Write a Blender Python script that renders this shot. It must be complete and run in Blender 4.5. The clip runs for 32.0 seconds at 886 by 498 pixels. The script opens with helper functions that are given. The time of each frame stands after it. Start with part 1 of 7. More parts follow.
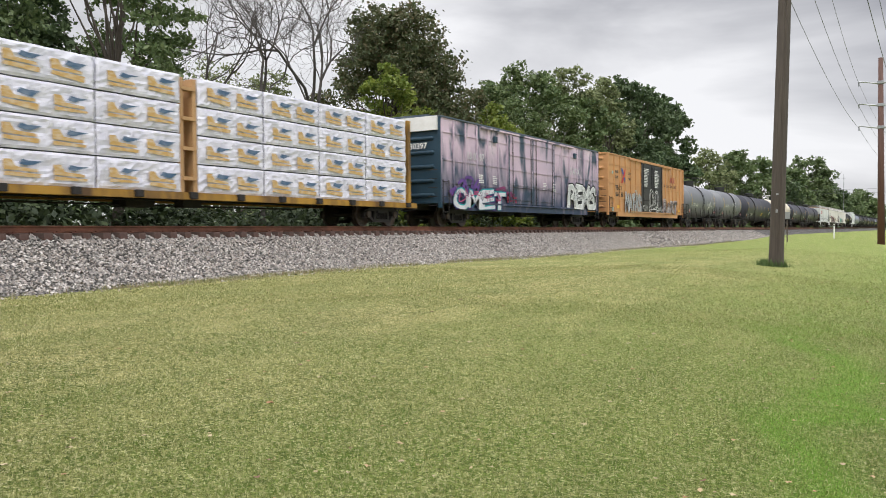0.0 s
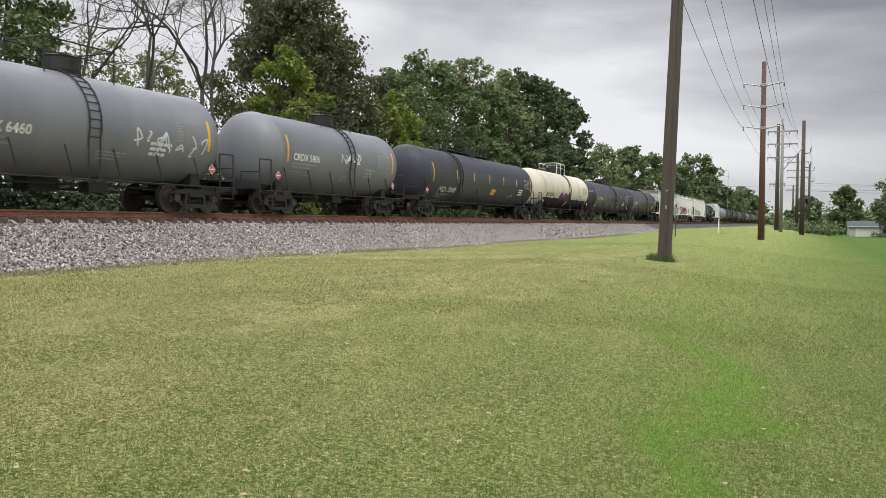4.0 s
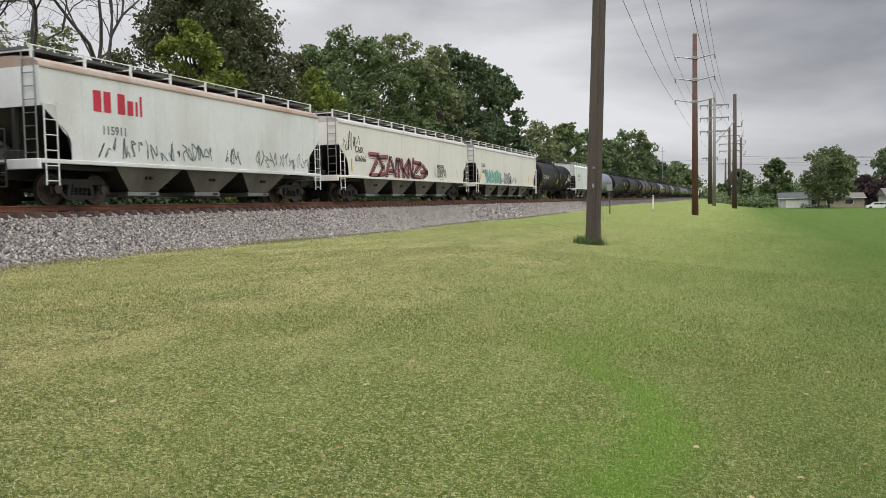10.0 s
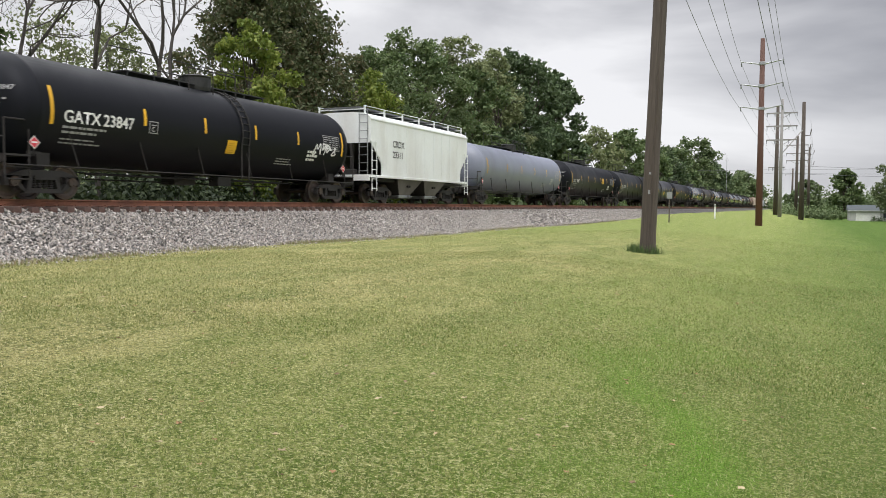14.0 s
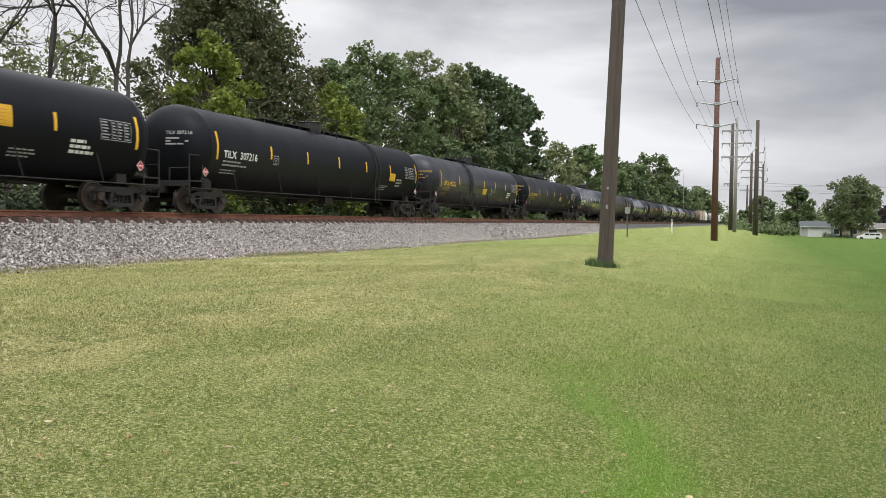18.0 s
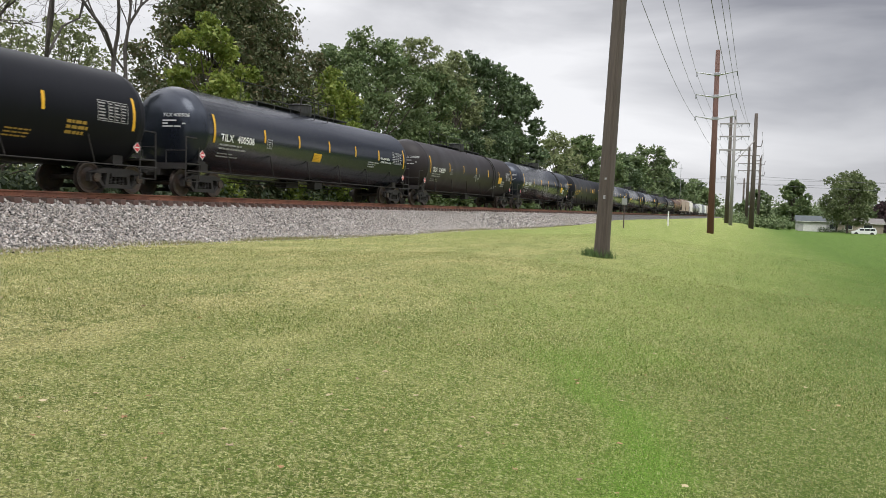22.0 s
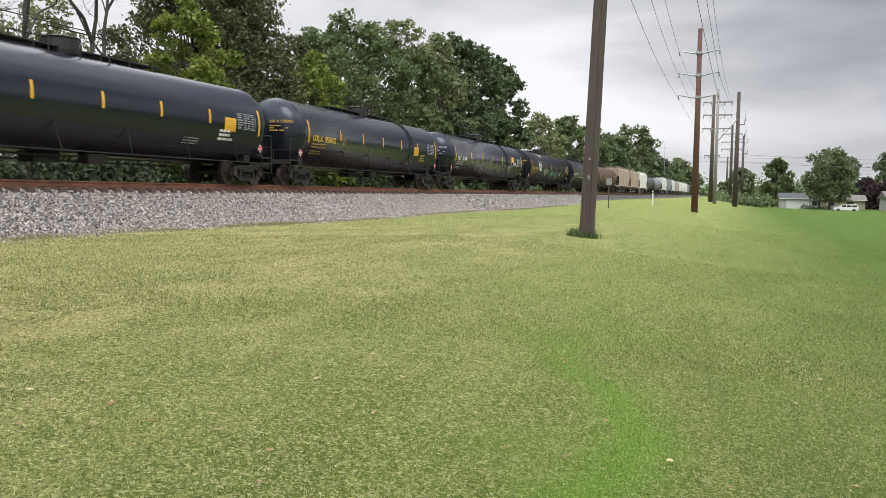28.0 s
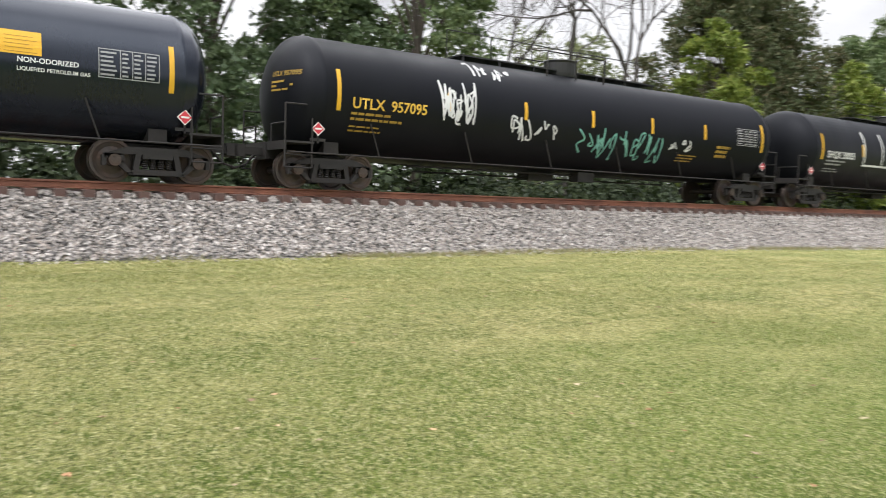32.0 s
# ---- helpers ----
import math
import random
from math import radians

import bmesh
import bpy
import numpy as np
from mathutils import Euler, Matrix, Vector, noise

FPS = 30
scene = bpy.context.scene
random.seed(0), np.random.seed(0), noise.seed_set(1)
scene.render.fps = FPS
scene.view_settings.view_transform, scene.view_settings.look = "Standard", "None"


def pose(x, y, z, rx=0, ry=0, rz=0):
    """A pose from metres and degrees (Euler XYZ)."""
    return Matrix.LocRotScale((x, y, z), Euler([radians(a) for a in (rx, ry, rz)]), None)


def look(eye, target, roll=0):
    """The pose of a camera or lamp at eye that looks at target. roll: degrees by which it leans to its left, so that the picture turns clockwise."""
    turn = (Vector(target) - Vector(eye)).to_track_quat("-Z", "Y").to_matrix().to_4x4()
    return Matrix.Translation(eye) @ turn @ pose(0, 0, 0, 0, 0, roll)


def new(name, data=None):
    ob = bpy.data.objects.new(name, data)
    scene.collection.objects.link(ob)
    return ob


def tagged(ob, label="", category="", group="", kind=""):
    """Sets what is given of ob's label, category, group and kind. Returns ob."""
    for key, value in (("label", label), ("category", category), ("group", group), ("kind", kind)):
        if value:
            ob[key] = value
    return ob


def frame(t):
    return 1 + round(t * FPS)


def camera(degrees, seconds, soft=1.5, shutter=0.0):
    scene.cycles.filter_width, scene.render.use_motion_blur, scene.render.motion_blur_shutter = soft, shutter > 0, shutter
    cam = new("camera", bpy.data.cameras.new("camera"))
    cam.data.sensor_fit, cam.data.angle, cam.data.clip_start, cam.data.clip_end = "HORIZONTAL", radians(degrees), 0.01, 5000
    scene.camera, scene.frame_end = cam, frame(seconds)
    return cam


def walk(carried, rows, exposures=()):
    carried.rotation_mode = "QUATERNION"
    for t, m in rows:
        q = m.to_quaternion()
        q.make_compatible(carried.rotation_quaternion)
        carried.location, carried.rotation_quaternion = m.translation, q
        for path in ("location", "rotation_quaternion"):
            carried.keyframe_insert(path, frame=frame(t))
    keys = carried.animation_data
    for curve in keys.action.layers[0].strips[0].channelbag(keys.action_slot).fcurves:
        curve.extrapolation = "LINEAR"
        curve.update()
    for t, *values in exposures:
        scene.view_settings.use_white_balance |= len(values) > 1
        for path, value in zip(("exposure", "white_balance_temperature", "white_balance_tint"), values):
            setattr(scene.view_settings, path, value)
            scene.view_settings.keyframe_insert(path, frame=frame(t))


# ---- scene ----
cam = camera(57.6, 32.0, 0.75, 0.12)
PATH = [
    (0, (0.499, -1.49, 1.389), (-0.529, 0.225, 1.349), -0.6),
    (0.5, (0.437, -1.241, 1.48), (-0.47, 0.54, 1.42), -0.2),
    (1, (0.431, -1.078, 1.495), (-0.392, 0.744, 1.425), 0.1),
    (1.5, (0.41, -0.974, 1.443), (-0.373, 0.865, 1.375), 0.1),
    (2, (0.428, -0.959, 1.425), (-0.342, 0.885, 1.362), 0.1),
    (2.5, (0.422, -0.974, 1.429), (-0.347, 0.872, 1.369), 0.2),
    (3, (0.434, -0.986, 1.426), (-0.344, 0.856, 1.367), 0.2),
    (3.5, (0.426, -0.946, 1.449), (-0.368, 0.889, 1.385), 0.3),
    (5.5, (0.427, -0.722, 1.461), (-0.407, 1.094, 1.388), 0.8),
    (6, (0.425, -0.697, 1.467), (-0.353, 1.144, 1.39), 0.8),
    (6.5, (0.429, -0.622, 1.491), (-0.262, 1.253, 1.396), 0.9),
    (7, (0.531, -0.44, 1.465), (-0.072, 1.463, 1.353), 0.6),
    (7.5, (0.477, -0.164, 1.44), (-0.053, 1.76, 1.304), 0.2),
    (8, (0.389, 0.22, 1.5), (-0.111, 2.151, 1.352), -0.5),
    (8.5, (0.461, 0.667, 1.513), (-0.068, 2.59, 1.366), -1.2),
    (9, (0.321, 1.064, 1.52), (-0.271, 2.968, 1.366), -1.5),
    (9.5, (0.273, 1.435, 1.56), (-0.363, 3.327, 1.429), -1.2),
    (10, (0.36, 1.813, 1.58), (-0.316, 3.691, 1.463), -1.0),
    (10.5, (0.309, 2.171, 1.572), (-0.44, 4.023, 1.467), -1.2),
    (11, (0.3, 2.435, 1.552), (-0.61, 4.213, 1.46), -1.2),
    (11.2, (0.312, 2.512, 1.549), (-0.676, 4.25, 1.470), -1.2),
    (11.5, (0.337, 2.556, 1.555), (-0.756, 4.229, 1.476), -1.1),
    (12, (0.352, 2.468, 1.569), (-0.852, 4.064, 1.501), -1.5),
    (12.5, (0.384, 2.43, 1.573), (-0.767, 4.064, 1.502), -1.2),
    (13, (0.403, 2.451, 1.559), (-0.598, 4.18, 1.472), -0.5),
    (13.5, (0.406, 2.468, 1.542), (-0.475, 4.261, 1.445), -0.1),
    (14, (0.407, 2.468, 1.542), (-0.4, 4.295, 1.436), 0.3),
    (14.5, (0.405, 2.461, 1.546), (-0.366, 4.303, 1.442), 0.5),
    (16.5, (0.428, 2.471, 1.54), (-0.304, 4.33, 1.465), 0.7),
    (17, (0.447, 2.453, 1.539), (-0.28, 4.315, 1.465), 0.7),
    (17.5, (0.458, 2.452, 1.532), (-0.266, 4.314, 1.461), 0.6),
    (18, (0.46, 2.448, 1.538), (-0.259, 4.313, 1.466), 0.7),
    (18.5, (0.456, 2.459, 1.535), (-0.259, 4.325, 1.461), 0.7),
    (19, (0.443, 2.469, 1.524), (-0.266, 4.337, 1.445), 0.8),
    (19.5, (0.441, 2.47, 1.526), (-0.262, 4.341, 1.437), 1.1),
    (20, (0.431, 2.468, 1.526), (-0.265, 4.341, 1.429), 1.4),
    (20.5, (0.432, 2.463, 1.527), (-0.258, 4.337, 1.426), 1.6),
    (21, (0.43, 2.472, 1.515), (-0.259, 4.347, 1.415), 1.5),
    (21.5, (0.428, 2.467, 1.521), (-0.264, 4.34, 1.42), 1.7),
    (22, (0.427, 2.467, 1.515), (-0.281, 4.334, 1.414), 1.7),
    (22.5, (0.421, 2.472, 1.51), (-0.32, 4.327, 1.408), 1.8),
    (23, (0.417, 2.457, 1.504), (-0.36, 4.298, 1.402), 1.8),
    (23.5, (0.398, 2.428, 1.509), (-0.404, 4.257, 1.408), 1.8),
    (24, (0.406, 2.432, 1.511), (-0.397, 4.261, 1.412), 1.6),
    (24.5, (0.411, 2.442, 1.507), (-0.37, 4.28, 1.403), 1.5),
    (25, (0.418, 2.446, 1.501), (-0.33, 4.298, 1.388), 1.3),
    (25.5, (0.42, 2.455, 1.5), (-0.298, 4.317, 1.372), 1.1),
    (26, (0.423, 2.457, 1.501), (-0.271, 4.328, 1.364), 1.0),
    (26.5, (0.427, 2.458, 1.503), (-0.252, 4.334, 1.362), 0.9),
    (28.5, (0.45, 2.444, 1.509), (-0.224, 4.322, 1.365), 0.8),
    (29, (0.458, 2.447, 1.502), (-0.221, 4.322, 1.352), 0.6),
    (29.5, (0.465, 2.455, 1.509), (-0.221, 4.326, 1.352), 0.6),
    (30, (0.46, 2.478, 1.502), (-0.242, 4.344, 1.347), 0.6),
    (30.5, (0.438, 2.476, 1.503), (-0.309, 4.325, 1.352), 0.8),
    (31, (0.416, 2.481, 1.502), (-0.403, 4.301, 1.36), 0.9),
    (31.4, (0.408, 2.476, 1.492), (-0.537, 4.234, 1.358), 1.0),
    (31.5, (0.408, 2.464, 1.493), (-0.601, 4.185, 1.36), 1.1),
    (31.7, (0.414, 2.416, 1.506), (-0.82, 3.984, 1.382), 1.1),
    (32, (0.304, 2.311, 1.468), (-1.334, 3.452, 1.35), 1.8),
]
walk(cam, [(t, look(eye, target, roll)) for t, eye, target, roll in PATH], ((0, 0.16), (1, -0.06), (2, 0.0), (3.5, 0.04), (6, 0.04), (7, -0.04), (8, 0.14), (9, 0.0), (10, -0.12), (11, -0.1), (12, 0.08), (14, 0.12), (19, 0.14), (21, 0.14), (24, 0.2), (29, 0.22), (30, 0.24), (31, 0.28), (31.5, 0.38), (32, 0.52)))

# ---- plan ----
XR, ZR = -18.1, 1.67              # near rail, top of rail
XC = XR - 0.755                   # middle of the track
rnd = random.Random(7)

# ---- world and light ----
world = bpy.data.worlds.new("world")
scene.world = world
world.use_nodes = True
wn, wl = world.node_tree.nodes, world.node_tree.links
wn.clear()
w_out, w_bg = wn.new("ShaderNodeOutputWorld"), wn.new("ShaderNodeBackground")
w_sky = wn.new("ShaderNodeTexSky")
w_sky.sky_type, w_sky.sun_disc = "NISHITA", False
w_sky.sun_elevation, w_sky.sun_rotation = radians(42), radians(200)
w_tc, w_map = wn.new("ShaderNodeTexCoord"), wn.new("ShaderNodeMapping")
w_map.inputs["Scale"].default_value = (1.3, 1.3, 5.0)
w_noise, w_ramp = wn.new("ShaderNodeTexNoise"), wn.new("ShaderNodeValToRGB")
w_noise.inputs["Scale"].default_value, w_noise.inputs["Detail"].default_value = 1.5, 6
w_noise.inputs["Roughness"].default_value, w_noise.inputs["Distortion"].default_value = 0.5, 0.35
w_ramp.color_ramp.elements[0].position, w_ramp.color_ramp.elements[0].color = 0.30, (0.27, 0.275, 0.31, 1)
w_ramp.color_ramp.elements[1].position, w_ramp.color_ramp.elements[1].color = 0.66, (0.84, 0.84, 0.865, 1)
w_mix, w_scale = wn.new("ShaderNodeMix"), wn.new("ShaderNodeVectorMath")
w_mix.data_type, w_scale.operation = "RGBA", "SCALE"
w_scale.inputs["Scale"].default_value = 0.10
w_mix.inputs["Factor"].default_value = 0.96
wl.new(w_tc.outputs["Generated"], w_map.inputs["Vector"])
wl.new(w_map.outputs["Vector"], w_noise.inputs["Vector"])
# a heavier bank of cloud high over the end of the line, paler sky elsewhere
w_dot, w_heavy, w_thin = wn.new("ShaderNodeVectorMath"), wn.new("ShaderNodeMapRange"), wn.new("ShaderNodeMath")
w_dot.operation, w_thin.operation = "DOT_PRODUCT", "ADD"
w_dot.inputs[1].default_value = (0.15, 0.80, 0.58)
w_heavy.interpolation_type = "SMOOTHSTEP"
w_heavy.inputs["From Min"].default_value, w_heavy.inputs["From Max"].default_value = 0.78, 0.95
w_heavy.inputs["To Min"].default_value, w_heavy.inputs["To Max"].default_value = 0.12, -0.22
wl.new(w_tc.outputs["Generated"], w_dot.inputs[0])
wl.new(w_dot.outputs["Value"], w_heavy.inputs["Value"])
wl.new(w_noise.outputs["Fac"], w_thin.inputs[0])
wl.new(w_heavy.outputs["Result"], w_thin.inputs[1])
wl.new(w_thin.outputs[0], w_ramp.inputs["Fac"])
wl.new(w_sky.outputs["Color"], w_scale.inputs[0])
wl.new(w_scale.outputs["Vector"], w_mix.inputs["A"])
wl.new(w_ramp.outputs["Color"], w_mix.inputs["B"])
w_sep, w_up, w_lift = wn.new("ShaderNodeSeparateXYZ"), wn.new("ShaderNodeMapRange"), wn.new("ShaderNodeVectorMath")
w_up.interpolation_type = "SMOOTHSTEP"
w_up.inputs["From Min"].default_value, w_up.inputs["From Max"].default_value = 0.24, 0.80
w_up.inputs["To Min"].default_value, w_up.inputs["To Max"].default_value = 1.0, 2.9
w_lift.operation = "SCALE"
wl.new(w_tc.outputs["Generated"], w_sep.inputs["Vector"])
wl.new(w_sep.outputs["Z"], w_up.inputs["Value"])
wl.new(w_mix.outputs["Result"], w_lift.inputs[0])
wl.new(w_up.outputs["Result"], w_lift.inputs["Scale"])
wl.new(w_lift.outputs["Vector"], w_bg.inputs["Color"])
w_bg.inputs["Strength"].default_value = 1.0
wl.new(w_bg.outputs["Background"], w_out.inputs["Surface"])
sun = new("sun", bpy.data.lights.new("sun", "SUN"))
sun.data.energy, sun.data.angle, sun.data.color = 1.2, radians(30), (1.0, 0.97, 0.92)
sun.matrix_world = look((0, 0, 40), (-12, 22, 0))


# ---- materials ----
def mat(name, color, rough=0.6, metal=0.0, grain=0.25, scale=8.0, bump=0.15, spots=None, spot_scale=1.2, spot=0.5, streak=1.0, coat=0.0):
    """A painted, worn or natural surface: fine grain, broad stains of a second colour, and relief."""
    m = bpy.data.materials.new(name)
    m.use_nodes = True
    n, l = m.node_tree.nodes, m.node_tree.links
    b = n["Principled BSDF"]
    tc, mp = n.new("ShaderNodeTexCoord"), n.new("ShaderNodeMapping")
    mp.inputs["Scale"].default_value = (1, 1, streak)
    l.new(tc.outputs["Object"], mp.inputs["Vector"])
    fine, broad = n.new("ShaderNodeTexNoise"), n.new("ShaderNodeTexNoise")
    fine.inputs["Scale"].default_value, fine.inputs["Detail"].default_value = scale, 6
    broad.inputs["Scale"].default_value, broad.inputs["Detail"].default_value = spot_scale, 5
    l.new(mp.outputs["Vector"], fine.inputs["Vector"])
    l.new(mp.outputs["Vector"], broad.inputs["Vector"])
    ramp = n.new("ShaderNodeValToRGB")
    ramp.color_ramp.elements[0].position, ramp.color_ramp.elements[1].position = 0.42, 0.68
    l.new(broad.outputs["Fac"], ramp.inputs["Fac"])
    mix = n.new("ShaderNodeMix")
    mix.data_type = "RGBA"
    stain = n.new("ShaderNodeMath")
    stain.operation = "MULTIPLY"
    stain.inputs[1].default_value = spot
    l.new(ramp.outputs["Color"], stain.inputs[0])
    l.new(stain.outputs[0], mix.inputs["Factor"])
    mix.inputs["A"].default_value = (*color, 1)
    mix.inputs["B"].default_value = (*(spots or [c * 0.6 for c in color]), 1)
    hsv = n.new("ShaderNodeHueSaturation")
    val = n.new("ShaderNodeMapRange")
    val.inputs["To Min"].default_value, val.inputs["To Max"].default_value = 1 - grain, 1 + grain
    l.new(fine.outputs["Fac"], val.inputs["Value"])
    l.new(val.outputs["Result"], hsv.inputs["Value"])
    l.new(mix.outputs["Result"], hsv.inputs["Color"])
    l.new(hsv.outputs["Color"], b.inputs["Base Color"])
    rr = n.new("ShaderNodeMapRange")
    rr.inputs["To Min"].default_value, rr.inputs["To Max"].default_value = max(0.03, rough - 0.12), min(1, rough + 0.12)
    l.new(broad.outputs["Fac"], rr.inputs["Value"])
    l.new(rr.outputs["Result"], b.inputs["Roughness"])
    b.inputs["Metallic"].default_value = metal
    b.inputs["Coat Weight"].default_value = coat
    if bump:
        bp = n.new("ShaderNodeBump")
        bp.inputs["Strength"].default_value, bp.inputs["Distance"].default_value = bump, 0.02
        l.new(fine.outputs["Fac"], bp.inputs["Height"])
        l.new(bp.outputs["Normal"], b.inputs["Normal"])
    return m


def island_mat(name, colors, rough=0.8, bump=0.0, through_light=0.0, patches=None):
    """For many small pieces in one mesh: each piece takes its own colour from the row; patches tints whole areas."""
    m = bpy.data.materials.new(name)
    m.use_nodes = True
    n, l = m.node_tree.nodes, m.node_tree.links
    b = n["Principled BSDF"]
    g, ramp = n.new("ShaderNodeNewGeometry"), n.new("ShaderNodeValToRGB")
    e = ramp.color_ramp.elements
    while len(e) < len(colors):
        e.new(0.5)
    for i, c in enumerate(colors):
        e[i].position, e[i].color = i / (len(colors) - 1), (*c, 1)
    l.new(g.outputs["Random Per Island"], ramp.inputs["Fac"])
    out = ramp.outputs["Color"]
    if patches:
        tc, no, r2, mx = n.new("ShaderNodeTexCoord"), n.new("ShaderNodeTexNoise"), n.new("ShaderNodeValToRGB"), n.new("ShaderNodeMix")
        no.inputs["Scale"].default_value, no.inputs["Detail"].default_value = patches[1], 4
        r2.color_ramp.elements[0].position, r2.color_ramp.elements[1].position = 0.4, 0.65
        mx.data_type = "RGBA"
        mx.inputs["B"].default_value = (*patches[0], 1)
        k = n.new("ShaderNodeMath")
        k.operation = "MULTIPLY"
        k.inputs[1].default_value = patches[2]
        l.new(tc.outputs["Object"], no.inputs["Vector"])
        l.new(no.outputs["Fac"], r2.inputs["Fac"])
        l.new(r2.outputs["Color"], k.inputs[0])
        l.new(k.outputs[0], mx.inputs["Factor"])
        l.new(out, mx.inputs["A"])
        out = mx.outputs["Result"]
    l.new(out, b.inputs["Base Color"])
    b.inputs["Roughness"].default_value = rough
    if through_light:
        tr, ms = n.new("ShaderNodeBsdfTranslucent"), n.new("ShaderNodeMixShader")
        l.new(out, tr.inputs["Color"])
        ms.inputs["Fac"].default_value = through_light
        l.new(b.outputs["BSDF"], ms.inputs[1])
        l.new(tr.outputs["BSDF"], ms.inputs[2])
        l.new(ms.outputs["Shader"], n["Material Output"].inputs["Surface"])
    return m


M = {
    "steel_dark": mat("dark_truck_steel", (0.016, 0.0145, 0.014), 0.75, 0.0, 0.4, 14, 0.3, (0.032, 0.025, 0.022), 2.5, 0.5),
    "wheel": mat("wheel_steel", (0.07, 0.06, 0.055), 0.5, 0.6, 0.3, 10, 0.1, (0.12, 0.07, 0.045), 3, 0.5),
    "rim": mat("polished_wheel_rim", (0.45, 0.44, 0.42), 0.3, 1.0, 0.2, 20, 0.05),
    "rail": mat("rusty_rail", (0.24, 0.10, 0.06), 0.7, 0.3, 0.35, 20, 0.2, (0.10, 0.05, 0.04), 1.5, 0.6),
    "rail_top": mat("worn_rail_head", (0.32, 0.27, 0.24), 0.35, 0.9, 0.2, 30, 0.05),
    "tie": mat("weathered_tie", (0.10, 0.055, 0.045), 0.9, 0, 0.45, 18, 0.5, (0.14, 0.11, 0.095), 3, 0.6),
    "pole": mat("weathered_pole_wood", (0.082, 0.066, 0.055), 0.9, 0, 0.5, 24, 0.8, (0.055, 0.043, 0.036), 2.0, 0.7, 0.06),
    "pole_red": mat("reddish_treated_pole_wood", (0.105, 0.06, 0.048), 0.9, 0, 0.35, 24, 0.4, (0.17, 0.05, 0.035), 0.4, 0.6, 0.05),
    "pole_grey": mat("silver_grey_pole_wood", (0.27, 0.26, 0.25), 0.9, 0, 0.3, 24, 0.4, (0.18, 0.17, 0.165), 1.0, 0.6, 0.05),
    "galv": mat("galvanised_steel", (0.36, 0.37, 0.38), 0.45, 0.8, 0.2, 20, 0.05),
    "wire": mat("weathered_conductor", (0.16, 0.165, 0.175), 0.6, 0.4, 0.1, 5, 0),
    "insul": mat("grey_polymer_insulator", (0.23, 0.24, 0.26), 0.4, 0, 0.1, 8, 0),
    "white": mat("white_paint", (0.78, 0.78, 0.76), 0.5, 0, 0.08, 12, 0.03, (0.6, 0.58, 0.55), 2, 0.5),
    "bark": mat("tree_bark", (0.075, 0.06, 0.048), 0.95, 0, 0.45, 16, 0.7, (0.13, 0.115, 0.095), 1.5, 0.6, 0.25),
    "bark_grey": mat("bare_grey_bark", (0.055, 0.048, 0.043), 0.95, 0, 0.4, 16, 0.6, (0.15, 0.135, 0.12), 1.5, 0.5, 0.25),
    "leaf_dark": island_mat("dark_leaves", [(0.049, 0.087, 0.036), (0.089, 0.137, 0.059), (0.140, 0.193, 0.090)], 0.6, 0, 0.25, ((0.064, 0.079, 0.029), 0.35, 0.4)),
    "leaf_mid": island_mat("green_leaves", [(0.067, 0.110, 0.040), (0.117, 0.175, 0.064), (0.190, 0.239, 0.103)], 0.6, 0, 0.3, ((0.107, 0.131, 0.041), 0.3, 0.4)),
    "leaf_light": island_mat("yellow_green_leaves", [(0.12, 0.18, 0.026), (0.215, 0.275, 0.042), (0.31, 0.34, 0.075)], 0.6, 0, 0.35, ((0.064, 0.111, 0.024), 0.5, 0.4)),
    "leaf_thin": island_mat("pale_thin_leaves", [(0.165, 0.205, 0.085), (0.24, 0.27, 0.125), (0.140, 0.160, 0.080)], 0.7, 0, 0.3),
    "leaf_brown": island_mat("autumn_brown_leaves", [(0.105, 0.098, 0.045), (0.083, 0.117, 0.048), (0.170, 0.130, 0.070)], 0.7, 0, 0.25, ((0.047, 0.071, 0.024), 0.4, 0.6)),
    "leaf_far": island_mat("far_leaves", [(0.082, 0.122, 0.050), (0.118, 0.164, 0.066), (0.162, 0.200, 0.092)], 0.8, 0, 0.2),
    # low brush: shade under the trees is put into these darker leaf colours
    "leaf_under": island_mat("shade_toned_brush_leaves", [(0.016, 0.029, 0.011), (0.032, 0.050, 0.018), (0.054, 0.077, 0.027)], 0.7, 0, 0.2),
    "leaf_yard": island_mat("airy_yard_leaves", [(0.081, 0.108, 0.041), (0.126, 0.162, 0.063), (0.180, 0.207, 0.099)], 0.7, 0, 0.3),
    "leaf_plum": island_mat("plum_leaves", [(0.04, 0.022, 0.026), (0.06, 0.03, 0.035), (0.035, 0.03, 0.03)], 0.8, 0, 0.1),
}


# ---- mesh tools ----
def part(name, bm, material, parent=None, label="", smooth=False, m=None):
    """Links a bmesh as one mesh object, under a thing or a part."""
    me = bpy.data.meshes.new(name)
    bm.to_mesh(me)
    bm.free()
    return link(name, me, material, parent, label, smooth, m)


def link(name, me, material, parent=None, label="", smooth=False, m=None):
    if not me.materials:
        me.materials.append(material)
    if smooth:
        me.polygons.foreach_set("use_smooth", [True] * len(me.polygons))
    ob = new(name, me)
    if me.materials[0] != material:
        ob.material_slots[0].link = "OBJECT"
        ob.material_slots[0].material = material
    if parent:
        ob.parent = parent
    if m is not None:
        ob.matrix_basis = m
    if label:
        ob["label"] = label
    return ob


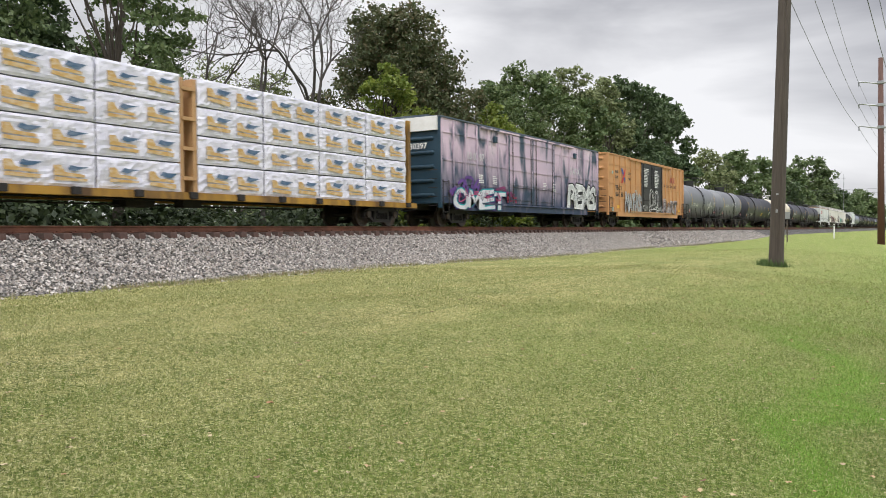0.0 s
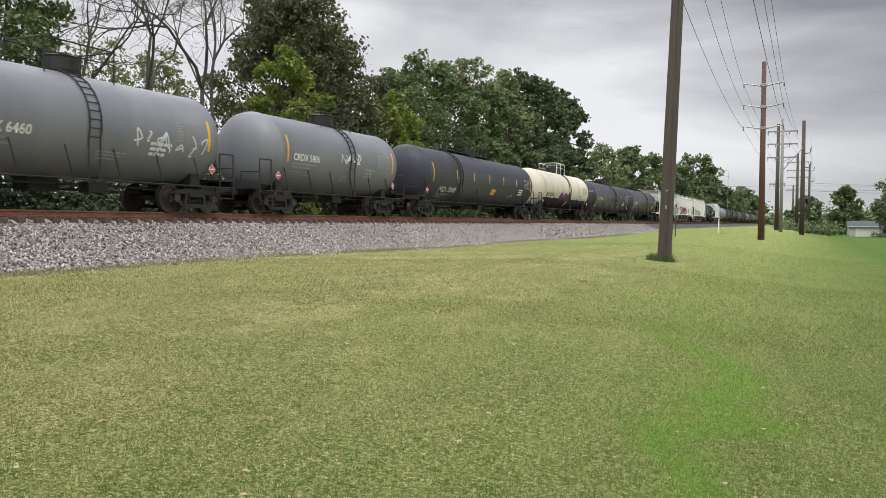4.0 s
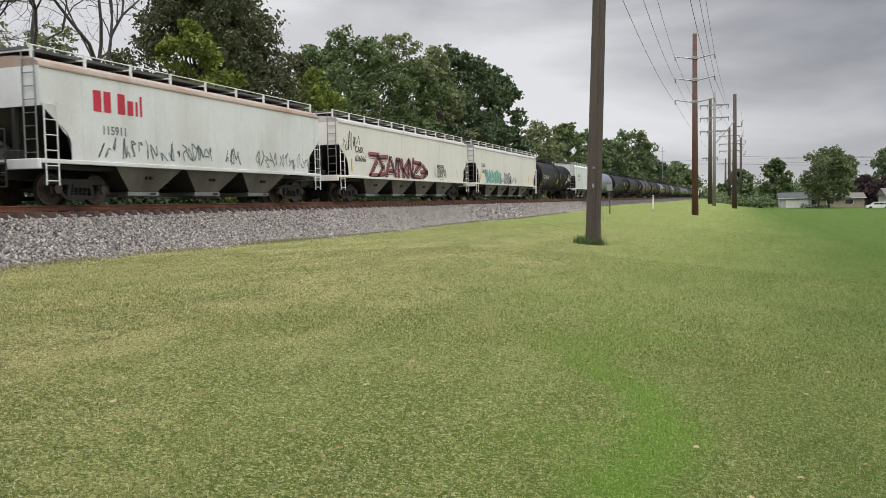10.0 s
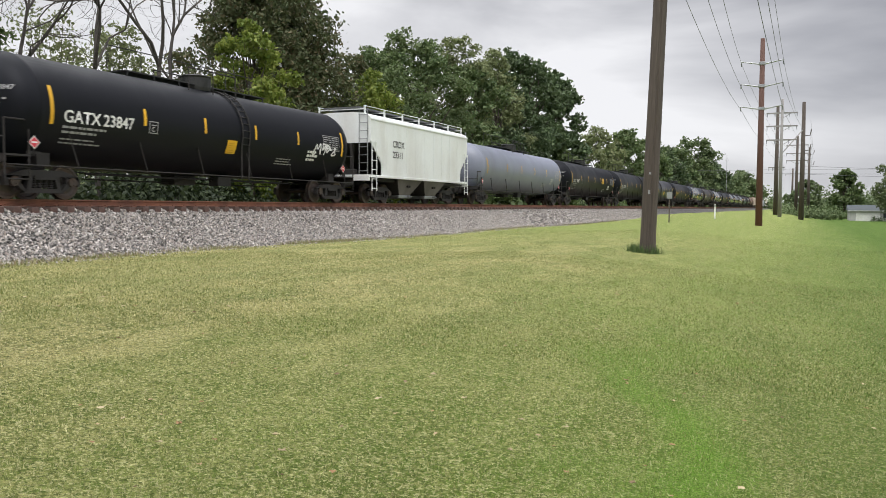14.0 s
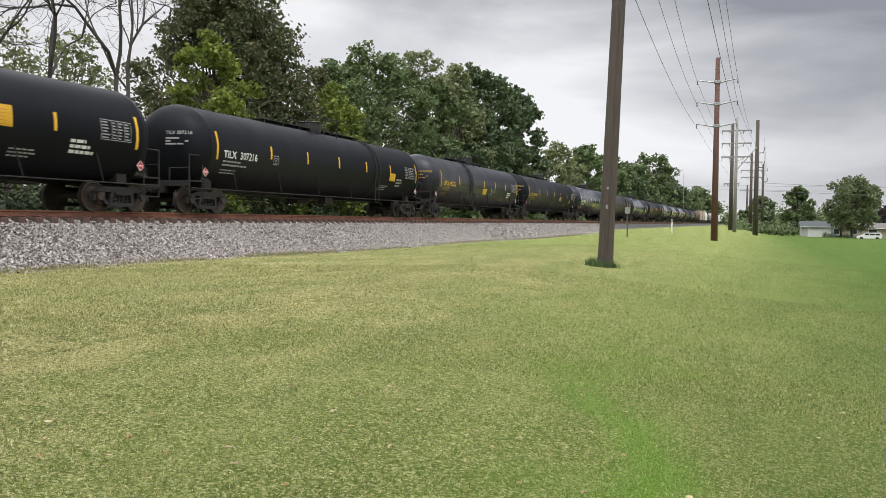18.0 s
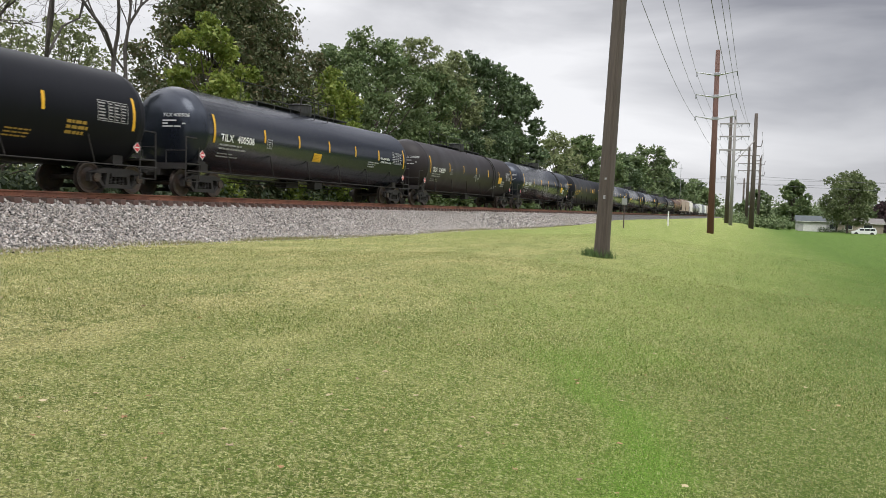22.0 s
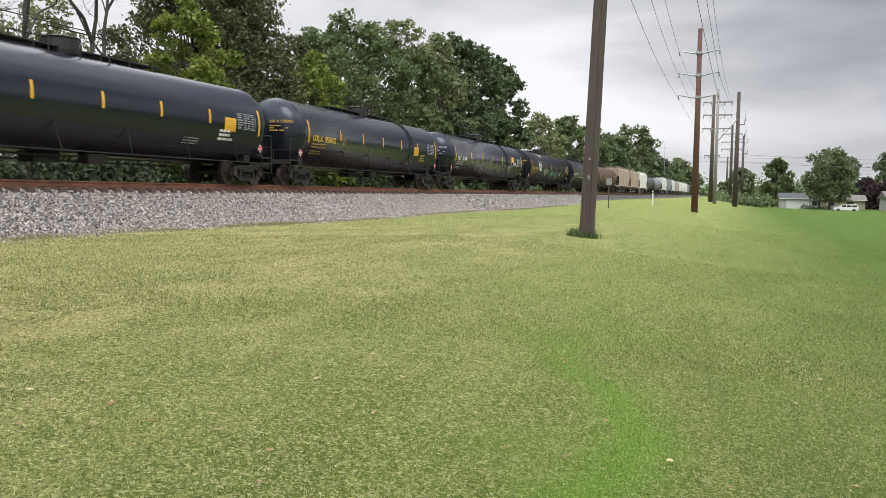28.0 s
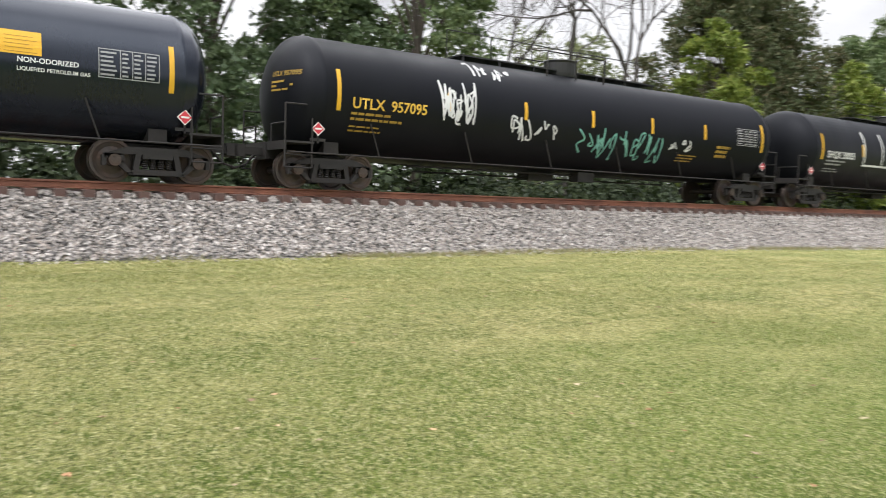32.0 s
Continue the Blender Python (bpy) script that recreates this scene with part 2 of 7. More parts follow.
def box(bm, x0, x1, y0, y1, z0, z1, bevel=0.0):
    vs = [bm.verts.new((x, y, z)) for x in (x0, x1) for y in (y0, y1) for z in (z0, z1)]
    for f in ((0, 1, 3, 2), (4, 6, 7, 5), (0, 4, 5, 1), (2, 3, 7, 6), (0, 2, 6, 4), (1, 5, 7, 3)):
        bm.faces.new([vs[i] for i in f])
    if bevel:
        es = [e for v in vs for e in v.link_edges]
        bmesh.ops.bevel(bm, geom=list(set(es)), offset=bevel, segments=1, affect="EDGES")
    return bm


def boxes(*specs, bevel=0.0):
    bm = bmesh.new()
    for s in specs:
        box(bm, *s)
    bm.normal_update()
    bmesh.ops.recalc_face_normals(bm, faces=bm.faces)
    if bevel:
        bmesh.ops.bevel(bm, geom=list(bm.edges), offset=bevel, segments=1, affect="EDGES")
    return bm


def rod(bm, a, b, r0, r1=None, n=8):
    """A round bar from a to b."""
    a, b = Vector(a), Vector(b)
    r1 = r0 if r1 is None else r1
    q = (b - a).to_track_quat("Z", "Y").to_matrix()
    rings = []
    for p, r in ((a, r0), (b, r1)):
        rings.append([bm.verts.new(p + q @ Vector((r * math.cos(2 * math.pi * i / n), r * math.sin(2 * math.pi * i / n), 0))) for i in range(n)])
    for i in range(n):
        j = (i + 1) % n
        bm.faces.new((rings[0][i], rings[0][j], rings[1][j], rings[1][i]))
    bm.faces.new(rings[0][::-1])
    bm.faces.new(rings[1])
    return bm


def path_rod(bm, pts, r, n=6):
    for a, b in zip(pts, pts[1:]):
        rod(bm, a, b, r, r, n)
    return bm


def lathe_y(bm, prof, n=40, xc=0.0, zc=0.0):
    """A turned body along y: prof is rows of (y, radius)."""
    rings = []
    for y, r in prof:
        if r < 1e-4:
            rings.append([bm.verts.new((xc, y, zc))])
        else:
            rings.append([bm.verts.new((xc + r * math.cos(2 * math.pi * i / n), y, zc + r * math.sin(2 * math.pi * i / n))) for i in range(n)])
    for a, b in zip(rings, rings[1:]):
        for i in range(n):
            j = (i + 1) % n
            if len(a) == 1:
                bm.faces.new((a[0], b[j], b[i]))
            elif len(b) == 1:
                bm.faces.new((a[i], a[j], b[0]))
            else:
                bm.faces.new((a[i], a[j], b[j], b[i]))
    bmesh.ops.recalc_face_normals(bm, faces=bm.faces)
    return bm


def lathe_x(prof, n=24):
    bm = lathe_y(bmesh.new(), prof, n)
    bmesh.ops.transform(bm, matrix=Matrix.Rotation(radians(-90), 4, "Z"), verts=bm.verts)
    return bm


def soup(name, verts, faces, material, parent=None, smooth=False):
    """A mesh from computed arrays (many small pieces)."""
    me = bpy.data.meshes.new(name)
    verts, faces = np.asarray(verts, dtype=np.float32), np.asarray(faces, dtype=np.int32)
    k = faces.shape[1]
    me.vertices.add(len(verts))
    me.vertices.foreach_set("co", verts.ravel())
    me.loops.add(faces.size)
    me.loops.foreach_set("vertex_index", faces.ravel())
    me.polygons.add(len(faces))
    me.polygons.foreach_set("loop_start", np.arange(0, faces.size, k, dtype=np.int32))
    me.polygons.foreach_set("loop_total", np.full(len(faces), k, dtype=np.int32))
    me.update(calc_edges=True)
    return link(name, me, material, parent, smooth=smooth)


def thing(name, label, category, group="", m=None, kind=""):
    ob = new(name)
    ob.empty_display_size = 0.2
    if m is not None:
        ob.matrix_basis = m
    return tagged(ob, label, category, group, kind)


# ---- ground ----


def smooth(a, b, x):
    t = np.clip((np.asarray(x, float) - a) / (b - a), 0, 1)
    return t * t * (3 - 2 * t)


def lawn_z(x, y):
    """Height of the mown lawn: it rises towards the track and falls away to the open field."""
    base = -0.085 * (x + 2.4)
    left = 0.36 - 0.012 * (-x - 6.6)
    z = np.where(x < -6.6, left, base)
    z = np.maximum(z, -1.15 - 0.003 * np.maximum(x - 10, 0))
    z = z + 0.4 * smooth(72, 105, y) * smooth(-3, 2, -x)
    return z + 0.03 * np.sin(x * 0.6 + 1) * np.sin(y * 0.23)


def ground_z(x, y):
    x, y = np.asarray(x, float), np.asarray(y, float)
    d = np.abs(x - XC)
    bank = np.where(d < 2.1, ZR - 0.6, ZR - 0.6 - (d - 2.1) * 0.55)
    far = np.where(x < XC, np.maximum(-0.3, ZR - 0.9 - 0.05 * d), lawn_z(x, y))
    return np.maximum(bank, far)


def grid(name, xs, ys, zf, material, label="", category="", kind="structure"):
    X, Y = np.meshgrid(xs, ys)
    v = np.stack([X.ravel(), Y.ravel(), zf(X, Y).ravel()], 1)
    w = len(xs)
    i, j = np.meshgrid(np.arange(len(xs) - 1), np.arange(len(ys) - 1))
    a = (j * w + i).ravel()
    f = np.stack([a, a + 1, a + w + 1, a + w], 1)
    ob = soup(name, v, f, material, smooth=True)
    return tagged(ob, label, category, "", kind)


M["lawn"] = mat("mown_lawn", (0.16, 0.185, 0.06), 0.95, 0, 0.35, 60, 0.4, (0.25, 0.225, 0.105), 0.45, 0.7)
xs = np.concatenate([np.linspace(-900, -60, 15), np.linspace(-50, -24, 14), np.linspace(-23.5, -12, 60), np.linspace(-11.5, 14, 52), np.linspace(16, 60, 23), np.linspace(80, 1500, 16)])
ys = np.concatenate([np.linspace(-300, -30, 10), np.linspace(-25, 60, 86), np.linspace(63, 130, 24), np.linspace(145, 400, 18), np.linspace(480, 2500, 10)])
ground = grid("ground", xs, ys, ground_z, M["lawn"], "short mown lawn, green and straw-coloured, with clippings", "lawn")

# ---- track ----
def rail_profile():
    return [(-0.07, 0), (0.07, 0), (0.07, 0.012), (0.012, 0.03), (0.01, 0.12), (0.036, 0.132), (0.036, 0.165), (0.028, 0.172),
            (-0.028, 0.172), (-0.036, 0.165), (-0.036, 0.132), (-0.01, 0.12), (-0.012, 0.03), (-0.07, 0.012)]


def build_rail(x):
    bm = bmesh.new()
    rings = [[bm.verts.new((x + px, y, ZR - 0.172 + pz)) for px, pz in rail_profile()] for y in (-640, 1100)]
    n = len(rings[0])
    for i in range(n):
        bm.faces.new((rings[0][i], rings[0][(i + 1) % n], rings[1][(i + 1) % n], rings[1][i]))
    bm.faces.new(rings[0])
    bm.faces.new(rings[1][::-1])
    bmesh.ops.recalc_face_normals(bm, faces=bm.faces)
    ob = part("rail", bm, M["rail"])
    return tagged(ob, "rusty brown steel rail with a worn bright head", "rail", "rails of the track")


for x in (XR - 0.036, XR - 1.474):
    r = build_rail(x)
    part("rail_head", boxes((x - 0.027, x + 0.027, -640, 1100, ZR - 0.0005, ZR + 0.001)), M["rail_top"], r, "bright worn running surface")


# ---- train: shared running gear ----
CACHE = {}


def shared(key, make):
    if key not in CACHE:
        me = bpy.data.meshes.new(key)
        bm = make()
        bm.to_mesh(me)
        bm.free()
        CACHE[key] = me
    return CACHE[key]


WHEEL_R = 0.46


def wheelset_bm():
    bm = bmesh.new()
    for s in (-1, 1):
        prof = [(0.0, 0.0), (0.0, 0.12), (0.02, 0.14), (0.035, 0.30), (0.015, 0.38), (0.0, 0.40), (0.0, WHEEL_R), (0.10, WHEEL_R), (0.10, WHEEL_R + 0.025), (0.14, WHEEL_R + 0.025), (0.14, 0.39), (0.11, 0.37), (0.09, 0.12), (0.12, 0.1), (0.12, 0.0)]
        w = lathe_y(bmesh.new(), prof, 20)
        bmesh.ops.transform(w, matrix=Matrix.Rotation(radians(90), 4, "Z"), verts=w.verts)
        if s < 0:
            bmesh.ops.transform(w, matrix=Matrix.Rotation(radians(180), 4, "Z"), verts=w.verts)
        bmesh.ops.translate(w, vec=(s * 0.80, 0, 0), verts=w.verts)
        me = bpy.data.meshes.new("tmp")
        w.to_mesh(me)
        w.free()
        bm.from_mesh(me)
        bpy.data.meshes.remove(me)
    rod(bm, (-1.08, 0, 0), (1.08, 0, 0), 0.075, n=12)
    for s in (-1, 1):
        rod(bm, (s * 1.0, 0, 0), (s * 1.12, 0, 0), 0.13, n=14)
        for a in range(3):
            c, d = 0.07 * math.cos(a * 2.094), 0.07 * math.sin(a * 2.094)
            rod(bm, (s * 1.12, c, d), (s * 1.135, c, d), 0.022, n=6)
    return bm


def sideframe_bm(s):
    """Cast truck side frame: top chord, sloping arms to the axle boxes, spring window."""
    bm = bmesh.new()
    x0, x1 = (0.92, 1.08) if s > 0 else (-1.08, -0.92)

    def plate(pts):
        a = [bm.verts.new((x0, y, z)) for y, z in pts]
        b = [bm.verts.new((x1, y, z)) for y, z in pts]
        n = len(pts)
        for i in range(n):
            bm.faces.new((a[i], a[(i + 1) % n], b[(i + 1) % n], b[i]))
        bm.faces.new(a[::-1])
        bm.faces.new(b)
    plate([(-1.10, 0.50), (-0.62, 0.60), (0.62, 0.60), (1.10, 0.50), (1.10, 0.60), (0.60, 0.76), (-0.60, 0.76), (-1.10, 0.60)])
    plate([(-0.62, 0.16), (0.62, 0.16), (0.50, 0.28), (-0.50, 0.28)])
    for k in (-1, 1):
        plate([(k * 0.40, 0.28), (k * 0.52, 0.28), (k * 0.46, 0.60), (k * 0.34, 0.60)])
        plate([(k * 0.50, 0.17), (k * 0.66, 0.22), (k * 0.98, 0.52), (k * 0.80, 0.54)])
        plate([(k * 1.06, 0.34), (k * 1.14, 0.34), (k * 1.14, 0.56), (k * 1.06, 0.56)])
        plate([(k * 0.70, 0.40), (k * 1.10, 0.56), (k * 1.10, 0.60), (k * 0.70, 0.60)])
    bmesh.ops.recalc_face_normals(bm, faces=bm.faces)
    return bm


def spring_bm():
    """One coil spring of a truck, its turns standing out."""
    prof = [(0.0, 0.0)] + [(0.0225 * i, 0.075 if i % 2 else 0.052) for i in range(11)] + [(0.225, 0.0)]
    bm = lathe_y(bmesh.new(), prof, 8)
    bmesh.ops.transform(bm, matrix=Matrix.Rotation(radians(90), 4, "X"), verts=bm.verts)
    return bm


def bolster_bm():
    return boxes((-1.12, 1.12, -0.32, 0.32, 0.51, 0.62), (-0.35, 0.35, -0.25, 0.25, 0.62, 0.82), (-0.9, 0.9, -0.06, 0.06, 0.40, 0.50))


WHEELS = []


def truck(parent, y):
    """A two-axle truck under a car: its wheelsets turn."""
    t = link("truck", shared("bolster", bolster_bm), M["steel_dark"], parent, "", m=pose(0, y, 0))
    link("side_frame", shared("frame_near", lambda: sideframe_bm(1)), M["steel_dark"], t)
    link("side_frame", shared("frame_off", lambda: sideframe_bm(-1)), M["steel_dark"], t)
    for k in (-0.25, -0.085, 0.085, 0.25):
        link("coil_spring", shared("coil_spring", spring_bm), M["steel_dark"], t, m=pose(1.0, k, 0.29))
    for k in (-0.89, 0.89):
        w = link("wheelset", shared("wheelset", wheelset_bm), M["wheel"], t, m=pose(0, k, WHEEL_R), smooth=False)
        WHEELS.append((w, k))
    return t


def coupler_bm():
    bm = boxes((-0.09, 0.09, 0, 0.75, 0.80, 0.98), (-0.17, 0.17, 0.55, 0.82, 0.74, 1.04), (-0.30, 0.30, -0.02, 0.08, 0.70, 1.08))
    path_rod(bm, [(0.35, 0.1, 0.85), (0.36, 0.35, 0.55), (0.25, 0.75, 0.45)], 0.03)
    return bm


def couplers(car, half):
    """Coupler at each end; the face of the knuckle stands at the car's half length."""
    for s in (1, -1):
        link("coupler", shared("coupler", coupler_bm), M["steel_dark"], car, m=pose(0, s * (half - 0.78), 0, 0, 0, 0 if s > 0 else 180))


def ladder(car, x, y, z0, z1, material, w=0.42, n=None):
    bm = bmesh.new()
    for k in (-w / 2, w / 2):
        rod(bm, (x, y + k, z0), (x, y + k, z1), 0.022, n=6)
    n = n or int((z1 - z0) / 0.38)
    for i in range(n):
        z = z0 + 0.12 + i * (z1 - z0 - 0.2) / max(1, n - 1)
        rod(bm, (x, y - w / 2, z), (x, y + w / 2, z), 0.016, n=6)
    return part("ladder", bm, material, car)


def brake_gear(car, half):
    bm = boxes((-0.5, 0.1, -1.2, -0.2, 0.55, 0.95), (0.2, 0.6, 0.4, 1.1, 0.55, 0.85))
    rod(bm, (0.3, -half * 0.55, 0.75), (0.3, half * 0.55, 0.75), 0.03)
    rod(bm, (-0.2, -half * 0.5, 0.62), (-0.2, half * 0.5, 0.62), 0.025)
    return part("brake_gear", bm, M["steel_dark"], car)


PAINTS = {}


def paint(name, color, rough=0.55, stains=None, amount=0.5, coat=0.0, streak=0.35, spot_scale=0.8, shine=0.5, tint=(1, 1, 1)):
    if name not in PAINTS:
        PAINTS[name] = mat(name, color, rough, 0, 0.12, 30, 0.04, stains, spot_scale, amount, streak, coat)
        PAINTS[name].node_tree.nodes["Principled BSDF"].inputs["Specular IOR Level"].default_value = shine
        PAINTS[name].node_tree.nodes["Principled BSDF"].inputs["Specular Tint"].default_value = (*tint, 1)
    return PAINTS[name]


YELLOW = paint("reflective_yellow", (0.75, 0.42, 0.02), 0.4)
WHITE_MARK = paint("white_lettering", (0.75, 0.75, 0.73), 0.5)
GOLD_MARK = paint("gold_lettering", (0.72, 0.45, 0.06), 0.5)
BLACK = paint("black_paint", (0.018, 0.018, 0.018), 0.5)


def text_mesh(body, size):
    c = bpy.data.curves.new("lettering", "FONT")
    c.body, c.size = body, size
    c.resolution_u, c.offset = 3, size * 0.018
    ob = new("lettering_source", c)
    bpy.context.view_layer.update()
    me = bpy.data.meshes.new_from_object(ob.evaluated_get(bpy.context.evaluated_depsgraph_get()))
    bpy.data.objects.remove(ob)
    bpy.data.curves.remove(c)
    return me


def decal(car, name, me, y, z, material, surf, label=""):
    """Lays a flat mesh (drawn in x to the right, y up) on the near side of a car; surf(z) gives the side's x. Seen from the lawn, right is +y."""
    co = np.empty(len(me.vertices) * 3, dtype=np.float32)
    me.vertices.foreach_get("co", co)
    co = co.reshape(-1, 3)
    out = np.empty_like(co)
    out[:, 1], out[:, 2] = y + co[:, 0], z + co[:, 1]
    out[:, 0] = [surf(v) + 0.006 for v in out[:, 2]]
    me.vertices.foreach_set("co", out.ravel())
    me.update()
    return link(name, me, material, car, label)


def bars_mesh(rects):
    me = bpy.data.meshes.new("bars")
    v, f = [], []
    for x0, x1, z0, z1 in rects:
        k = max(1, int((z1 - z0) / 0.12))
        for i in range(k):
            a, b = z0 + (z1 - z0) * i / k, z0 + (z1 - z0) * (i + 1) / k
            n = len(v)
            v += [(x0, a, 0), (x1, a, 0), (x1, b, 0), (x0, b, 0)]
            f.append((n, n + 1, n + 2, n + 3))
    me.from_pydata(v, [], f)
    return me


def small_print(car, y, z, w, rows, material, surf, seed, h=0.05, pitch=0.085):
    """Lettering too small to read, as rows of short bars."""
    r = random.Random(seed)
    rects = []
    for i in range(rows):
        x = 0.0
        end = w * r.uniform(0.6, 1)
        while x < end:
            k = r.uniform(0.08, 0.25)
            rects.append((x, min(end, x + k), -i * pitch, -i * pitch + h))
            x += k + 0.035
    return decal(car, "small_print", bars_mesh(rects), y, z, material, surf)


def owner_mark(car, y, z, letters, h, material, surf):
    return decal(car, "reporting_mark", text_mesh(letters, h), y, z, material, surf)


def number(car, y, z, digits, h, material, surf):
    return decal(car, "car_number", text_mesh(digits, h), y, z, material, surf)


def strokes_mesh(seed, w, h, letters, thick):
    """Spray-painted writing that cannot be read: looping strokes, letter after letter."""
    r = random.Random(seed)
    me = bpy.data.meshes.new("strokes")
    v, f = [], []
    for i in range(letters):
        x0 = w * i / letters
        dx = w / letters
        pts = [(x0 + r.uniform(-0.1, 1.1) * dx, r.uniform(0, 1) * h) for _ in range(r.randint(4, 6))]
        dense = []
        for k in range(len(pts) - 1):
            p0, p1 = pts[max(0, k - 1)], pts[k]
            p2, p3 = pts[k + 1], pts[min(len(pts) - 1, k + 2)]
            for s in range(5):
                t = s / 5
                dense.append(tuple(0.5 * (2 * p1[a] + (p2[a] - p0[a]) * t + (2 * p0[a] - 5 * p1[a] + 4 * p2[a] - p3[a]) * t * t + (3 * p1[a] - p0[a] - 3 * p2[a] + p3[a]) * t ** 3) for a in (0, 1)))
        for (ax, ay), (bx, by) in zip(dense, dense[1:]):
            L = math.hypot(bx - ax, by - ay) or 1
            nx, ny = -(by - ay) / L * thick / 2, (bx - ax) / L * thick / 2
            n = len(v)
            v += [(ax + nx, ay + ny, 0), (ax - nx, ay - ny, 0), (bx - nx, by - ny, 0), (bx + nx, by + ny, 0)]
            f.append((n, n + 1, n + 2, n + 3))
    me.from_pydata(v, [], f)
    return me


def block_letters(car, y, z, w, h, letters, layers, surf, seed, label):
    """Fat interlocking spray shapes: one looping band for each, laid in outline, fill and inner line."""
    r = random.Random(seed)
    dx = w / letters
    for i in range(letters):
        a = y + i * dx
        side = r.choice((0, 1))
        pts = []
        for k in range(6):
            px = 0.5 + (0.42 if (k + side) % 2 else -0.42) * r.uniform(0.55, 1.2)
            pz = min(1.0, max(0.0, 1 - k / 5 + r.uniform(-0.22, 0.22)))
            pts.append((px * dx, pz * h))
        line = []
        for k in range(5):
            p0, p1, p2, p3 = pts[max(0, k - 1)], pts[k], pts[k + 1], pts[min(5, k + 2)]
            for q in range(5):
                t = q / 5
                line.append(tuple(0.5 * (2 * p1[c] + (p2[c] - p0[c]) * t + (2 * p0[c] - 5 * p1[c] + 4 * p2[c] - p3[c]) * t * t + (3 * p1[c] - p0[c] - 3 * p2[c] + p3[c]) * t ** 3) for c in (0, 1)))
        line.append(pts[-1])
        n = len(line)
        swell = [1 + 0.3 * math.sin(k * 0.55 + i) for k in range(n)]
        for k, (color, thick) in enumerate(layers):
            v, f = [], []
            for q in range(n):
                b, e = line[max(0, q - 1)], line[min(n - 1, q + 1)]
                L = math.hypot(e[0] - b[0], e[1] - b[1]) or 1
                nx, nz = -(e[1] - b[1]) / L, (e[0] - b[0]) / L
                g = thick * 0.5 * swell[q]
                x, zz = line[q]
                v += [(x + nx * g, max(-0.02, zz + nz * g), 0), (x - nx * g, max(-0.02, zz - nz * g), 0)]
            f = [(2 * q, 2 * q + 1, 2 * q + 3, 2 * q + 2) for q in range(n - 1)]
            me = bpy.data.meshes.new("letter")
            me.from_pydata(v, [], f)
            ob = decal(car, "graffiti_letter", me, a, z, paint("spray_%02d_%02d_%02d" % tuple(int(c * 99) for c in color), color, 0.6), lambda zq, d=k * 0.014 + (i % 2) * 0.001: surf(zq) + d, label)
            for q, vert in enumerate(ob.data.vertices):
                vert.co.x += 0.0004 * (q // 2)


def angular_letters(car, y, z, w, h, shapes, layers, surf, label):
    """Sharp-cornered spray letters: straight bars with pointed ends, laid in shadow, outline and fill."""
    for i, (a, b, lines) in enumerate(shapes):
        for k, (color, thick, dx, dz) in enumerate(layers):
            v, f = [], []
            for pts in lines:
                for (x0, z0), (x1, z1) in zip(pts, pts[1:]):
                    p, q = Vector(((a + (b - a) * x0) * w + dx, z0 * h + dz)), Vector(((a + (b - a) * x1) * w + dx, z1 * h + dz))
                    d = (q - p).normalized()
                    e, g = Vector((-d.y, d.x)) * thick / 2, d * thick * 0.45
                    n = len(v)
                    v += [(c.x + 0.0003 * n, max(-0.03, c.y), 0) for c in (p - g, p - e, q - e, q + g, q + e, p + e)]
                    f.append(tuple(range(n, n + 6)))
            me = bpy.data.meshes.new("letter")
            me.from_pydata(v, [], f)
            paint_ = paint("spray_%02d_%02d_%02d" % tuple(int(c * 99) for c in color), color, 0.6)
            decal(car, "graffiti_letter", me, y, z, paint_, lambda zq, d=k * 0.012 + (i % 3) * 0.003: surf(zq) + d, label)


def wild_word(car, word, y, z, w, h, layers, surf, label, seed=0, slant=0.12):
    """A sprayed word in fat crowded letters: each letter is its own part, with its outline, edge and fill laid over one another."""
    r = random.Random(seed)
    dx = w / len(word)
    for i, ch in enumerate(word):
        me = text_mesh(ch, 1.0)
        co = np.empty(len(me.vertices) * 3, dtype=np.float32)
        me.vertices.foreach_get("co", co)
        co = co.reshape(-1, 3)
        tris = [tuple(p.vertices) for p in me.polygons]
        bpy.data.meshes.remove(me)
        lo, hi = co.min(0), co.max(0)
        u, v = (co[:, 0] - lo[0]) / max(1e-3, hi[0] - lo[0]), (co[:, 1] - lo[1]) / max(1e-3, hi[1] - lo[1])
        tall, drop, wide = r.uniform(0.9, 1.12), r.uniform(-0.06, 0.06), r.uniform(0.98, 1.14)
        px = (u - 0.5) * dx * wide * (1.0 + 0.22 * (0.5 - v)) + dx * (i + 0.5) + slant * (v - 0.5) * h
        pz = (v * tall + drop + 0.07 * np.sin(u * 5 + i * 1.7)) * h
        for k, (color, grow, sx, sz) in enumerate(layers):
            ring = [(0.0, 0.0)] if grow == 0 else [(grow * math.cos(a), grow * math.sin(a)) for a in [math.pi * 2 * q / 10 for q in range(10)]]
            vs, fs = [], []
            for q, (ax, az) in enumerate(ring):
                n0 = len(vs)
                vs += [(a + ax + sx, max(-0.02, b + az + sz), 0.0) for a, b in zip(px, pz)]
                fs += [tuple(n0 + e for e in f) for f in tris]
            m2 = bpy.data.meshes.new("letter")
            m2.from_pydata(vs, [], fs)
            key = "spray_%02d_%02d_%02d" % tuple(int(c * 99) for c in color)
            ob = decal(car, "graffiti_letter", m2, y, z, paint(key, color, 0.6, [min(1, c * 0.62) for c in color], 0.6, 0, 0.6, 2.5), lambda zq, d=0.004 * k + 0.0012 * (i % 3): surf(zq) + d, label)
            for q, vert in enumerate(ob.data.vertices):
                vert.co.x += 0.0003 * (q // len(px))


